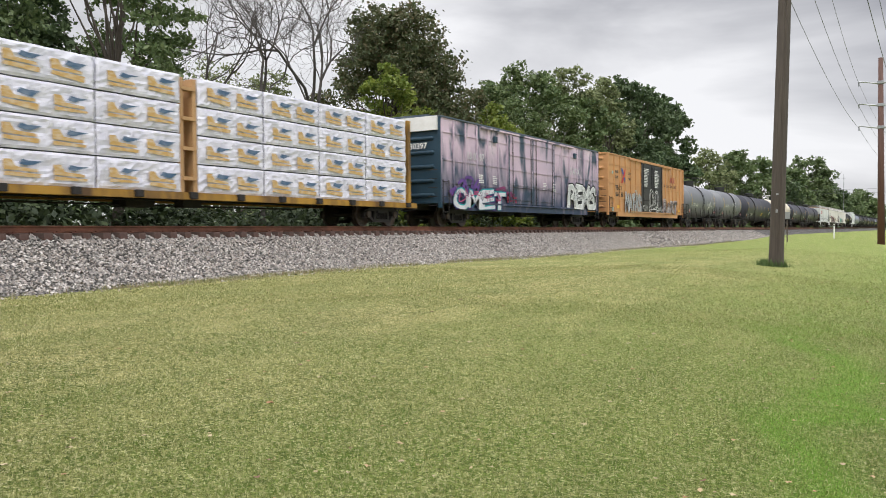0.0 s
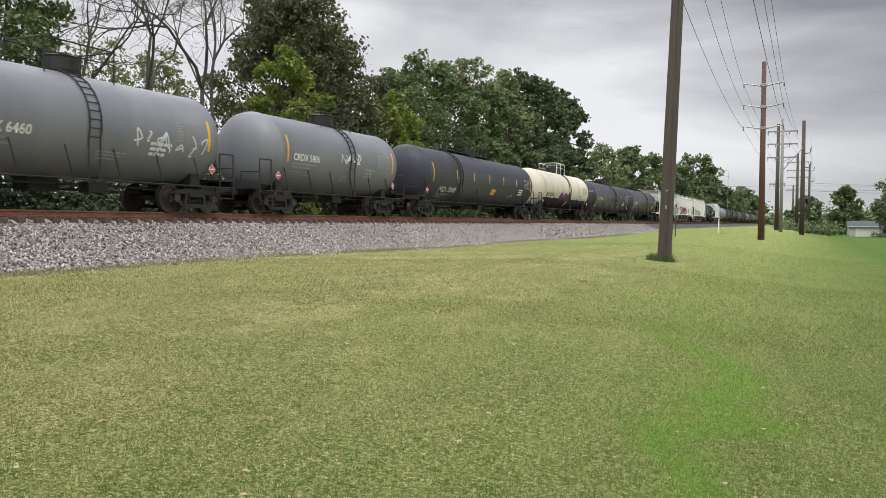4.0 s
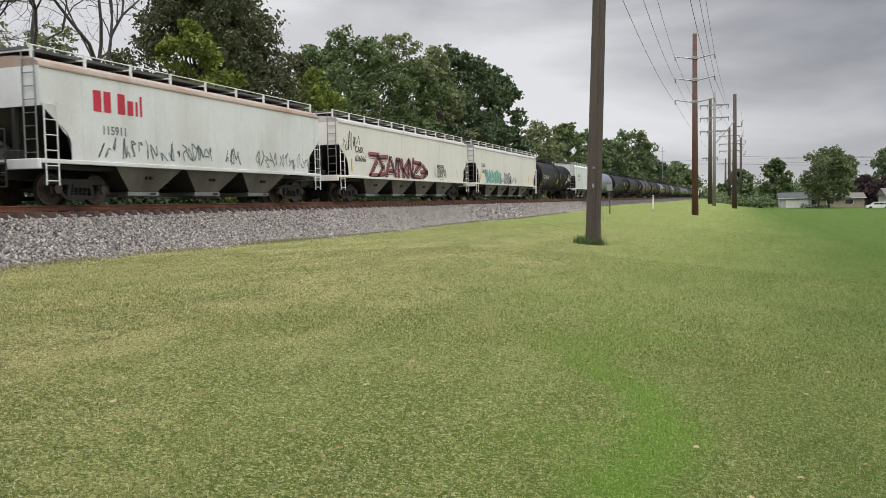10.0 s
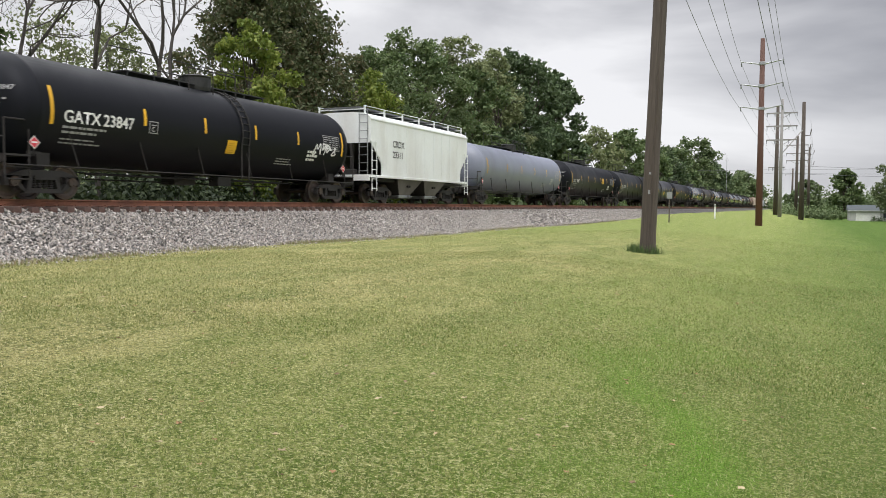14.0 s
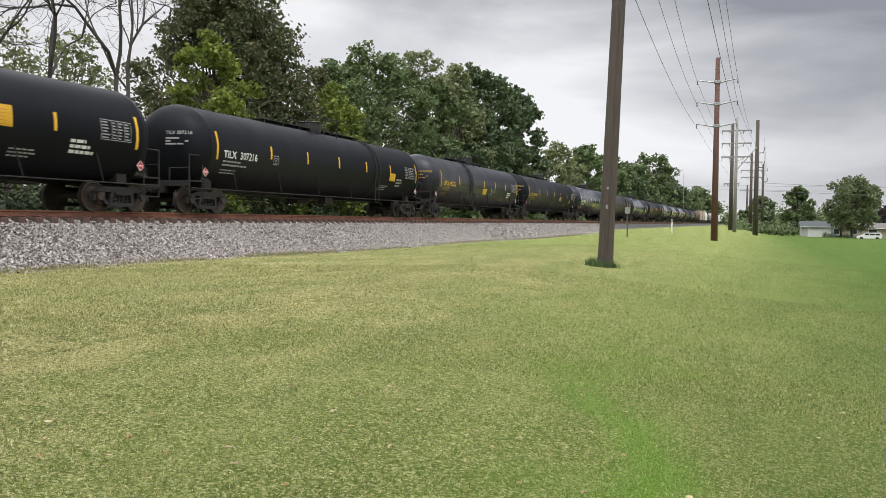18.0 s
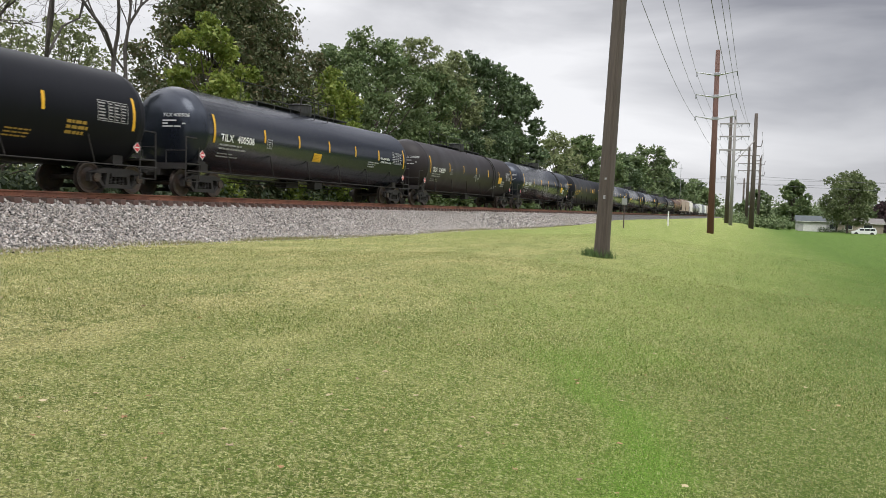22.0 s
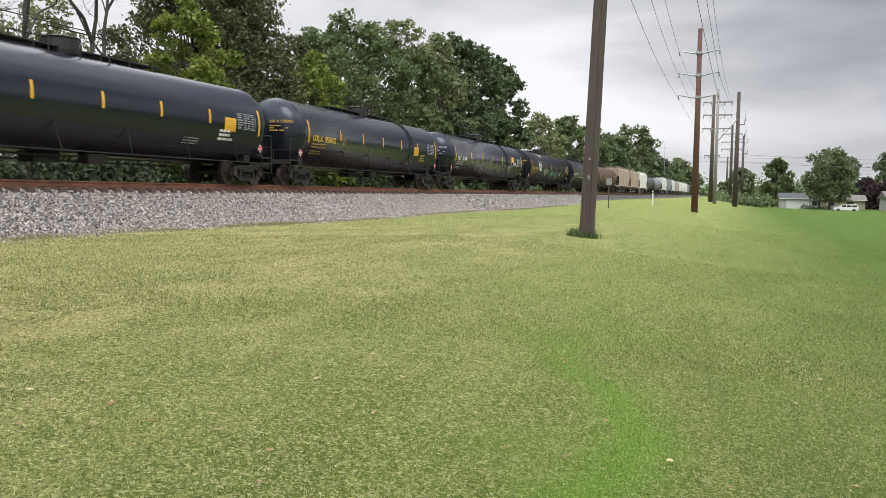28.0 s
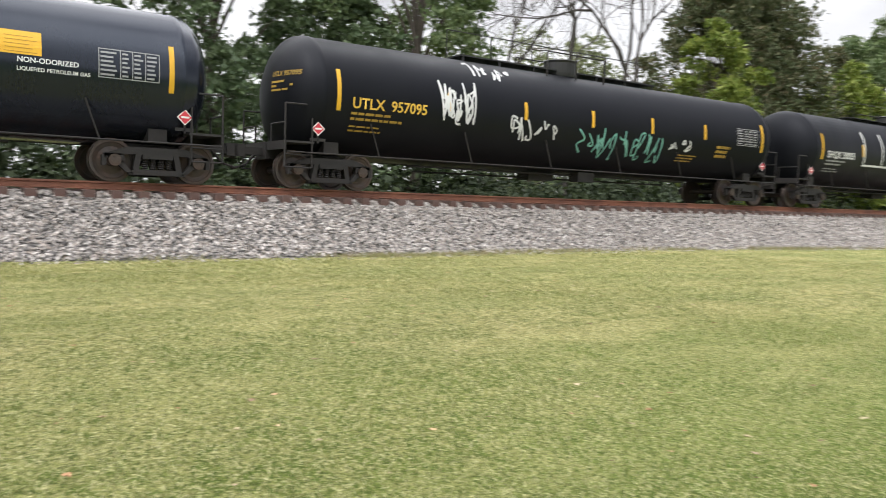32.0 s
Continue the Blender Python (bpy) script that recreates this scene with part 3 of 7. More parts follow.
def head_print(car, tl, hd, R, zc, letters, material):
    """Small lettering on the round end of a tank that faces back along the train."""
    me = text_mesh(letters, 0.17)
    co = np.empty(len(me.vertices) * 3, dtype=np.float32)
    me.vertices.foreach_get("co", co)
    co = co.reshape(-1, 3)
    bars = [(0.0, w, -0.16 - 0.1 * k, -0.11 - 0.1 * k) for k, w in enumerate((0.5, 0.8, 0.65))]
    for kind, src in (("end_lettering", co), ("end_small_print", None)):
        if src is None:
            me = bars_mesh(bars)
            src = np.array([v.co[:] for v in me.vertices])
        out = []
        for a, b, _ in src:
            x, z = 0.25 + a, 0.40 + b
            out.append((x, -tl + hd * (1 - math.sqrt(max(0.0, 1 - (x * x + z * z) / (R * R)))) - 0.02, zc + z))
        me.vertices.foreach_set("co", np.array(out, dtype=np.float32).ravel())
        me.update()
        link(kind, me, material, car)


def graffiti(car, y, z, w, h, letters, color, surf, seed, thick=0.06, label="spray-painted scrawl"):
    key = "spray_%02d_%02d_%02d" % tuple(int(c * 99) for c in color)
    for i in range(letters):
        decal(car, "graffiti_letter", strokes_mesh(seed * 37 + i, w / letters, h, 1, thick), y + i * w / letters, z, paint(key, color, 0.6), surf, label)


# ---- tank cars ----
def tank_car(L, R, zc, body, label, truck_at=None, tank=None, band=None, walkway=True, dome=0.0, high_rails=False, black_bottom=None):
    """A tank car, L over couplers; its origin is on the rails at its middle."""
    car = thing("tank_car", label, "tank car", "cars of the freight train")
    half = L / 2
    tl = tank or half - 0.85
    hd = R * 0.5
    prof = [(-tl, 0)] + [(-tl + hd * (1 - math.cos(a)), R * math.sin(a)) for a in [math.pi / 2 * i / 7 for i in range(1, 8)]]
    prof = prof + [(-tl + hd + 0.02, R + 0.012), (-tl + hd + 0.14, R + 0.012), (-tl + hd + 0.16, R)]
    prof += [(0.0, R)]
    prof = prof + [(-y, r) for y, r in prof[-2::-1]]
    link("tank", shared("tank_%.2f_%.2f_%.2f" % (tl, R, zc), lambda: lathe_y(bmesh.new(), prof, 48, 0, zc)), body, car, smooth=True)
    if black_bottom:
        n = 30
        bm = bmesh.new()
        ring = []
        for y in (-tl + hd + 0.2, tl - hd - 0.2):
            ring.append([bm.verts.new(((R + 0.008) * math.cos(a), y, zc + (R + 0.008) * math.sin(a))) for a in [radians(-150 + 120 * i / n) for i in range(n + 1)]])
        for i in range(n):
            bm.faces.new((ring[0][i], ring[0][i + 1], ring[1][i + 1], ring[1][i]))
        part("bottom_coat", bm, black_bottom, car, "black-painted lower half", smooth=True)
    for s in (-1, 1):
        ty = s * (truck_at or half - 2.1)
        truck(car, ty)
        part("saddle", boxes((-0.45, 0.45, ty - 0.55, ty + 0.55, 0.80, zc - R * 0.93), (-1.05, -0.55, ty - 0.2, ty + 0.2, 0.9, zc - R * 0.75), (0.55, 1.05, ty - 0.2, ty + 0.2, 0.9, zc - R * 0.75), (-0.28, 0.28, min(ty, s * (half - 0.8)), max(ty, s * (half - 0.8)), 0.72, 1.1)), M["steel_dark"], car)
        e = s * (half - 0.75)
        part("end_platform", boxes((-1.35, 1.35, min(e, e - s * 0.75), max(e, e - s * 0.75), 1.08, 1.13), (-1.35, 1.35, e - 0.03, e + 0.03, 0.92, 1.12)), M["steel_dark"], car)
        for q in (-1, 1):
            bm = bmesh.new()
            path_rod(bm, [(q * 1.33, e, 0.5), (q * 1.33, e, 2.0), (q * 1.33, e - s * 0.7, 2.0), (q * 1.33, e - s * 0.7, 0.5)], 0.024)
            rod(bm, (q * 1.33, e, 0.5), (q * 1.33, e - s * 0.7, 0.5), 0.02, n=6)
            rod(bm, (q * 1.33, e, 0.8), (q * 1.33, e - s * 0.7, 0.8), 0.02, n=6)
            path_rod(bm, [(q * 1.33, e, 1.55), (q * 0.5, e, 1.55), (q * 0.5, e, 1.12)], 0.02)
            part("handrail", bm, M["steel_dark"], car)
        yd = s * (tl - 0.75)
        part("placard_holder", boxes((1.30, 1.33, yd - 0.2, yd + 0.2, 1.15, 1.22), (1.31, 1.33, yd - 0.02, yd + 0.02, 1.1, 1.4)), M["steel_dark"], car)
        for k, (pm, nm) in enumerate(((M["white"], "placard"), (paint("red_placard", (0.62, 0.04, 0.06), 0.35), "placard_face"))):
            bm = bmesh.new()
            g = 0.175 - 0.03 * k
            vs = [bm.verts.new((1.345 + 0.005 * k, yd + a * g, 1.45 + b * g)) for a, b in ((-1, 0), (0, -1), (1, 0), (0, 1))]
            bm.faces.new(vs)
            dm = part(nm, bm, pm, car if k == 0 else dm, "diamond hazard placard")
        part("placard_word", boxes((1.352, 1.354, yd - 0.09, yd + 0.09, 1.43, 1.47)), M["white"], dm)
    for q in (-1, 1):
        bm = bmesh.new()
        pts = [(q * 1.38, -half + 0.8, 0.86), (q * 1.42, half - 0.8, 0.86)]
        rod(bm, pts[0], pts[1], 0.022, n=6)
        for i in range(6):
            y = -tl * 0.75 + i * tl * 0.3
            rod(bm, (q * 1.4, y, 0.86), (q * R * 0.92, y - 0.28, zc - R * 0.42), 0.02, n=5)
        part("side_rail", bm, M["steel_dark"], car)
    brake_gear(car, half)
    couplers(car, half)
    top = zc + R
    if walkway:
        wl_ = tl * 0.42
        bm = boxes((-0.33, 0.33, -wl_, wl_, top + 0.10, top + 0.14))
        for i in range(7):
            y = -wl_ + 0.1 + i * (2 * wl_ - 0.2) / 6
            box(bm, -0.30, -0.26, y - 0.03, y + 0.03, top - 0.03, top + 0.10)
            box(bm, 0.26, 0.30, y - 0.03, y + 0.03, top - 0.03, top + 0.10)
        part("walkway", bm, BLACK, car)
        bm = bmesh.new()
        rod(bm, (-0.42, -wl_, top + 0.95), (-0.42, wl_, top + 0.95), 0.018, n=5)
        for i in range(6):
            y = -wl_ + i * 2 * wl_ / 5
            rod(bm, (-0.42, y, top - 0.05), (-0.42, y, top + 0.95), 0.016, n=5)
        part("walkway_handrail", bm, BLACK, car)
    bm = lathe_y(bmesh.new(), [(0, 0), (0, 0.50), (0.12, 0.52), (0.44, 0.52), (0.50, 0.55), (0.53, 0.48), (0.53, 0)], 20)
    bmesh.ops.transform(bm, matrix=Matrix.Translation((0, dome, top - 0.06)) @ Matrix.Rotation(radians(90), 4, "X"), verts=bm.verts)
    part("manway", bm, BLACK, car, "black domed manway housing")
    hr = 0.75 if high_rails else 0.55
    for q in (-1, 1):
        bm = bmesh.new()
        path_rod(bm, [(q * 0.75, dome - 1.2, top - 0.2), (q * 0.75, dome - 1.2, top + hr), (q * 0.75, dome + 1.2, top + hr), (q * 0.75, dome + 1.2, top - 0.2)], 0.022)
        rod(bm, (q * 0.75, dome, top - 0.2), (q * 0.75, dome, top + hr), 0.02, n=6)
        if high_rails:
            rod(bm, (0, dome + q * 1.2, top + hr), (q * 0.75, dome + q * 1.2, top + hr), 0.022, n=6)
            rod(bm, (0, dome - q * 1.2, top + hr), (q * 0.75, dome - q * 1.2, top + hr), 0.022, n=6)
            rod(bm, (q * 0.75, dome - 1.2, top + hr * 0.5), (q * 0.75, dome + 1.2, top + hr * 0.5), 0.018, n=6)
        part("platform_railing", bm, M["white"] if black_bottom else M["steel_dark"], car)
    if band is not None:
        bm = bmesh.new()
        ring = []
        for y in (band - 0.16, band + 0.16):
            ring.append([bm.verts.new(((R + 0.012) * math.cos(a), y, zc + (R + 0.012) * math.sin(a))) for a in [radians(-60 + 300 * i / 36) for i in range(37)]])
        for i in range(36):
            bm.faces.new((ring[0][i], ring[0][i + 1], ring[1][i + 1], ring[1][i]))
        part("ladder_band", bm, body, car, smooth=True)
        bm = bmesh.new()
        for k in (-0.2, 0.2):
            path_rod(bm, [(R * 1.03 * math.cos(a), band + k, zc + R * 1.03 * math.sin(a)) for a in [radians(100 - 13 * i) for i in range(10)]] + [(R * 0.98, band + k, 0.75)], 0.024, 5)
        for i in range(12):
            a = radians(85 - 9 * i)
            rod(bm, (R * 1.03 * math.cos(a), band - 0.2, zc + R * 1.03 * math.sin(a)), (R * 1.03 * math.cos(a), band + 0.2, zc + R * 1.03 * math.sin(a)), 0.016, n=5)
        part("side_ladder", bm, M["steel_dark"], car)
    car["half"], car["R"], car["zc"], car["tl"] = half, R, zc, tl
    return car


def round_side(R, zc):
    return lambda z: math.sqrt(max(0.01, R * R - (z - zc) ** 2))


def tank_marks(car, stripes, digits, mark, seed, panel=None, letters="UTLX", plate=True, cargo=False, tall=0.34, ahead=0.0, drop=0.0):
    """Yellow reflector stripes, number, data panels and placards on a tank's side; panel is the yellow panel's place, in stripes from the first, and its drop."""
    R, zc, tl = car["R"], car["zc"], car["tl"]
    surf = round_side(R, zc)
    gap = (2 * tl - 1.5 * R) / (stripes - 1 + 0.45)
    ys = [-tl + 0.75 * R] + [(i - (stripes - 1) / 2) * gap for i in range(1, stripes - 1)] + [tl - 0.75 * R]
    for i, y in enumerate(ys):
        h = 1.0 if i in (0, stripes - 1) else 0.50
        decal(car, "reflector", bars_mesh([(0, 0.11, 0, h)]), y, zc - h / 2 + 0.1, YELLOW, surf)
    worn = paint("faded_" + mark.name, [c * 0.5 for c in ((0.72, 0.45, 0.06) if mark is GOLD_MARK else (0.7, 0.7, 0.7))], 0.6)
    if digits:
        y, zn = ys[0] + 0.42 + ahead, zc - 0.30 - drop
        owner_mark(car, y, zn, letters, tall * 1.08, mark, surf)
        number(car, y + 0.2 + 1.08 * tall * sum({"I": 0.28, "M": 0.83, "W": 0.95}.get(q, 0.62) for q in letters), zn, digits, tall * 1.08, mark, surf)
        small_print(car, y, zn - 0.16, 1.7, 2, worn, surf, seed, 0.06, 0.13)
        small_print(car, y, zn - 0.46, 1.4, 2, worn, surf, seed + 7, 0.04, 0.10)
        if letters in ("UTLX", "TILX", "GATX"):
            head_print(car, tl, R * 0.5, R, zc, letters + " " + digits, worn)
    if plate and len(ys) > 2:
        edge = [(0, 0.36, 0, 0.025), (0, 0.36, 0.335, 0.36), (0, 0.025, 0.025, 0.335), (0.335, 0.36, 0.025, 0.335), (0.07, 0.29, 0.23, 0.26)]
        decal(car, "plate_box", bars_mesh(edge), ys[1] + 0.22, zc - 0.35, worn, surf)
        decal(car, "plate_letter", text_mesh("C", 0.2), ys[1] + 0.32, zc - 0.29, worn, surf)
    e = ys[-1]
    if panel:
        a, d, w, h = panel
        y = float(np.interp(a, range(stripes), ys))
        decal(car, "yellow_panel", bars_mesh([(0, w, 0, h)]), y, zc + d, YELLOW, surf)
        small = [(0.06 + 0.02 * (k % 2), w - 0.08 - 0.07 * (k % 3), h * (k + 0.5) / 6, h * (k + 0.5) / 6 + 0.012) for k in range(5)]
        decal(car, "panel_print", bars_mesh(small), y, zc + d, paint("worn_amber_print", (0.42, 0.22, 0.01), 0.5), lambda z: surf(z) + 0.003)
    if cargo:
        for k, (words, hh) in enumerate((("NON-ODORIZED", 0.142), ("LIQUEFIED PETROLEUM GAS", 0.105))):
            decal(car, "cargo_lettering", text_mesh(words, hh), e - 2.9, zc - 0.08 - 0.16 * k, WHITE_MARK, surf)
        small_print(car, e - 4.25, zc - 0.32, 1.3, 2, worn, surf, seed + 2, 0.05, 0.11)
        small_print(car, e - 4.25, zc - 0.54, 0.8, 1, worn, surf, seed + 3, 0.05, 0.11)
    else:
        small_print(car, e - 2.5, zc - 0.40, 0.9, 3, WHITE_MARK if seed % 2 else worn, surf, seed + 1, 0.09, 0.15)
        small_print(car, e - 4.4, zc - 0.75, 1.1, 3, worn, surf, seed + 2, 0.04, 0.09)
    stencil = paint("worn_white_stencil", (0.30, 0.30, 0.30), 0.6)
    wid, hei = 1.22, 0.60
    r = random.Random(seed)
    cells = [(0, wid, 0, 0.02), (0, wid, hei - 0.02, hei)] + [(q, q + 0.018, 0.02, hei - 0.02) for q in (0, 0.42, 0.66, 0.92, wid - 0.018)]
    for row in range(6):
        for q0, q1 in ((0.04, 0.38), (0.46, 0.62), (0.70, 0.88), (0.96, 1.16)):
            cells.append((q0, q0 + (q1 - q0) * r.uniform(0.6, 1), 0.05 + row * 0.09, 0.09 + row * 0.09))
    ob = decal(car, "data_panel", bars_mesh(cells), e - 1.42, zc - 0.22, stencil, surf, "white stencilled data table")
    ob["kind"] = "stuff"


# ---- box cars ----
def flat_side(x):
    return lambda z: x


def box_car(L, BL, W, z0, z1, side, end, roof, label, door=(-1.55, 1.55), door_paint=None, posts=14, wide_ledges=True):
    """A high box car: ribbed side panels, pairs of plug doors, corrugated ends, roof and ladders."""
    car = thing("box_car", label, "box car", "cars of the freight train")
    half, hb, hw = L / 2, BL / 2, W / 2
    part("body", boxes((-hw, hw, -hb, hb, z0, z1 - 0.12)), end, car, "plain end and core walls")
    d0, d1 = door
    for q in (-1, 1):
        spans = [(-hb, d0), (d1, hb)]
        for a, b in spans:
            part("side_panel", boxes((q * hw if q > 0 else -hw - 0.02, q * hw + 0.02 if q > 0 else -hw, a, b, z0, z1 - 0.18)), side, car)
            n = max(3, round((b - a) / 1.15))
            for i in range(n + 1):
                y = a + 0.05 + (b - a - 0.10) * i / n
                x0, x1 = (hw + 0.022, hw + 0.085) if q > 0 else (-hw - 0.085, -hw - 0.022)
                me = shared("side_post_%.2f_%.2f_%.2f_%d" % (z0, z1, W, q), lambda: boxes((x0, x1, -0.045, 0.045, z0 + 0.02, z1 - 0.22), bevel=0.015))
                link("side_post", me, side, car, m=pose(0, y, 0))
            for z in (z0 + 0.05, z0 + (z1 - z0) * 0.235, z0 + (z1 - z0) * 0.49, z0 + (z1 - z0) * 0.80):
                part("side_rib", boxes((q * (hw + 0.022) if q > 0 else -hw - 0.05, q * (hw + 0.05) if q > 0 else -hw - 0.022, a, b, z - 0.035, z + 0.035)), side, car)
        x0 = hw + 0.02 if q > 0 else -hw - 0.10
        mid = (d0 + d1) / 2
        for a, b in ((d0 + 0.03, mid - 0.02), (mid + 0.02, d1 - 0.03)):
            dp = part("plug_door", boxes((x0, x0 + 0.08, a, b, z0 + 0.12, z1 - 0.30), bevel=0.02), door_paint or side, car, "plug door panel")
            for z in [z0 + 0.35 + k * (z1 - z0 - 0.9) / 4 for k in range(5)]:
                part("door_rib", boxes((x0 + 0.08 if q > 0 else x0 - 0.03, x0 + 0.11 if q > 0 else x0, a + 0.06, b - 0.06, z - 0.03, z + 0.03)), door_paint or side, dp)
            bm = bmesh.new()
            xx = x0 + 0.13 if q > 0 else x0 - 0.05
            for yy in (a + 0.3, b - 0.3):
                rod(bm, (xx, yy, z0 + 0.15), (xx, yy, z1 - 0.35), 0.022, n=6)
            rod(bm, (xx, a + 0.3, z0 + 0.95), (xx, b - 0.3, z0 + 0.95), 0.02, n=6)
            part("door_rod", bm, M["steel_dark"], dp)
        for yd in (d0, mid, d1):
            part("door_post", boxes((x0 - 0.015, x0 + 0.10, yd - 0.045, yd + 0.045, z0 + 0.10, z1 - 0.28), bevel=0.012), end if door_paint is None or end is not side else door_paint, car)
        part("door_track", boxes((x0 - 0.02, x0 + 0.12, d0 - (d1 - d0) * 0.52, d1 + (d1 - d0) * 0.52, z0 + 0.02, z0 + 0.10), (x0 - 0.02, x0 + 0.12, d0 - (d1 - d0) * 0.52, d1 + (d1 - d0) * 0.52, z1 - 0.28, z1 - 0.20)), side, car)
        part("side_sill", boxes((q * hw - 0.06, q * hw + 0.06, -hb + 1.9, hb - 1.9, z0 - 0.28, z0)), side, car)
    bm = boxes((-hw - 0.07, hw + 0.07, -hb - 0.06, hb + 0.06, z1 - 0.17, z1 - 0.10), (-hw * 0.62, hw * 0.62, -hb - 0.04, hb + 0.04, z1 - 0.10, z1 - 0.02))
    for i in range(16):
        y = -hb + 0.3 + i * (BL - 0.6) / 15
        box(bm, -hw * 0.8, hw * 0.8, y - 0.04, y + 0.04, z1 - 0.11, z1 - 0.04)
    part("roof", bm, roof, car)
    for s in (-1, 1):
        for i in range(6):
            z = z0 + 0.35 + i * (z1 - z0 - 0.8) / 5
            rib = lathe_x([(-hw + 0.25, 0), (-hw + 0.32, 0.09), (hw - 0.32, 0.09), (hw - 0.25, 0)], 10)
            bmesh.ops.translate(rib, vec=(0, s * hb, z), verts=rib.verts)
            part("end_rib", rib, end, car)
        part("end_post", boxes(*[(q * hw - 0.07, q * hw + 0.07, s * hb - 0.05, s * hb + 0.09, z0 - 0.2, z1 - 0.15) for q in (-1, 1)]), end, car)
        ladder(car, hw + 0.10, s * (hb - 0.35), z0 - 0.5, z0 + 1.0, M["steel_dark"], 0.5)
        bm = bmesh.new()
        for i in range(5):
            rod(bm, (hw - 0.5, s * (hb + 0.14), z0 - 0.1 + i * 0.38), (hw - 0.05, s * (hb + 0.14), z0 - 0.1 + i * 0.38), 0.016, n=5)
        part("end_grab_irons", bm, M["steel_dark"], car)
        truck(car, s * (hb - 2.3))
        part("centre_sill", boxes((-0.3, 0.3, min(s * (hb - 4), s * (half - 0.7)), max(s * (hb - 4), s * (half - 0.7)), 0.74, z0)), M["steel_dark"], car)
        part("bolster", boxes((-1.3, 1.3, s * (hb - 2.3) - 0.3, s * (hb - 2.3) + 0.3, 0.84, z0)), M["steel_dark"], car)
    part("underframe", boxes((-0.3, 0.3, -hb + 4, hb - 4, 0.8, z0), *[(-1.2, 1.2, y - 0.06, y + 0.06, z0 - 0.2, z0) for y in (-4, -2, 0, 2, 4)]), M["steel_dark"], car)
    brake_gear(car, half)
    couplers(car, half)
    car["half"], car["hw"] = half, hw + 0.022
    return car


# ---- covered hoppers ----
def hopper_car(L, W, side, under, label, bays=4, roof=None, z1=4.12, rails=True):
    car = thing("hopper_car", label, "hopper car", "cars of the freight train")
    half, hw = L / 2, W / 2
    yt = half - 0.95
    eave = 3.80
    outline = [(yt, eave), (yt, 2.78), (yt - 0.25, 2.55), (yt - 0.55, 2.30), (yt - 0.86, 2.08), (yt - 1.02, 1.82), (yt - 1.04, 1.28)]
    outline += [(-y, z) for y, z in outline[::-1]]
    for q in (-1, 1):
        bm = bmesh.new()
        a = [bm.verts.new((q * hw, y, z)) for y, z in outline]
        b = [bm.verts.new((q * (hw - 0.03), y, z)) for y, z in outline]
        n = len(outline)
        for i in range(n):
            bm.faces.new((a[i], a[(i + 1) % n], b[(i + 1) % n], b[i]))
        bm.faces.new(a)
        bm.faces.new(b[::-1])
        bmesh.ops.triangulate(bm, faces=[f for f in bm.faces if len(f.verts) > 4])
        bmesh.ops.recalc_face_normals(bm, faces=bm.faces)
        part("side_sheet", bm, side, car)
        part("side_sill", boxes((q * hw - 0.07, q * hw + 0.04, -half + 0.9, half - 0.9, 1.16, 1.28), bevel=0.015), side, car)
        part("eave", boxes((q * (hw + 0.005) - 0.03, q * (hw + 0.005) + 0.03, -yt, yt, eave - 0.05, eave + 0.02), bevel=0.01), roof or side, car)
        for i in range(9):
            y = -yt + 1.5 + i * (2 * yt - 3.0) / 8
            part("seam", boxes((q * (hw + 0.001) - 0.006, q * (hw + 0.001) + 0.006, y - 0.02, y + 0.02, 1.45, 3.72)), side, car)
    sec = [(-hw, eave), (-hw + 0.06, eave + 0.12), (-hw + 0.35, z1 - 0.06), (-0.6, z1), (0.6, z1), (hw - 0.35, z1 - 0.06), (hw - 0.06, eave + 0.12), (hw, eave)]
    bm = bmesh.new()
    a = [bm.verts.new((x, -yt, z)) for x, z in sec]
    b = [bm.verts.new((x, yt, z)) for x, z in sec]
    for i in range(len(sec)):
        bm.faces.new((a[i], a[(i + 1) % len(sec)], b[(i + 1) % len(sec)], b[i]))
    bm.faces.new(a[::-1])
    bm.faces.new(b)
    bmesh.ops.recalc_face_normals(bm, faces=bm.faces)
    part("roof", bm, roof or side, car)
    span = (2 * (half - 3.7)) / bays
    for i in range(bays):
        yc = -half + 3.7 + span * (i + 0.5)
        bm = bmesh.new()
        up = [bm.verts.new((x * (hw - 0.08), yc + y * span * 0.48, 1.20)) for x, y in ((-1, -1), (1, -1), (1, 1), (-1, 1))]
        lo = [bm.verts.new((x * (hw - 0.42), yc + y * span * 0.20, 0.42)) for x, y in ((-1, -1), (1, -1), (1, 1), (-1, 1))]
        for k in (1, 3):
            bm.faces.new((up[k], up[(k + 1) % 4], lo[(k + 1) % 4], lo[k]))
        bm.faces.new(lo)
        bm.normal_update()
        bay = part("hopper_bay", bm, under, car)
        # the two slopes are darker than the bay's side faces
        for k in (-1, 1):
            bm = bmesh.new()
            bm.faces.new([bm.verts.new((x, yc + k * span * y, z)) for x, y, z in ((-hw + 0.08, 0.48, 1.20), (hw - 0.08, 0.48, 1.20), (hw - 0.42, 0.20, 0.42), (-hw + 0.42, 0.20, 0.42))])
            part("bay_slope", bm, M["steel_dark"], bay, "dark slope of the hopper bay")
        for k in (-0.1, 0.1):
            bm = bmesh.new()
            rod(bm, (hw - 0.30, yc + k, 0.86), (hw - 0.14, yc + k, 0.84), 0.055, n=10)
            part("vibrator_bracket", bm, M["steel_dark"], bay)
        part("outlet_gate", boxes((-hw + 0.40, hw - 0.40, yc - span * 0.22, yc + span * 0.22, 0.26, 0.41), bevel=0.02), M["galv"], car, "grey steel outlet gate")
        bm = bmesh.new()
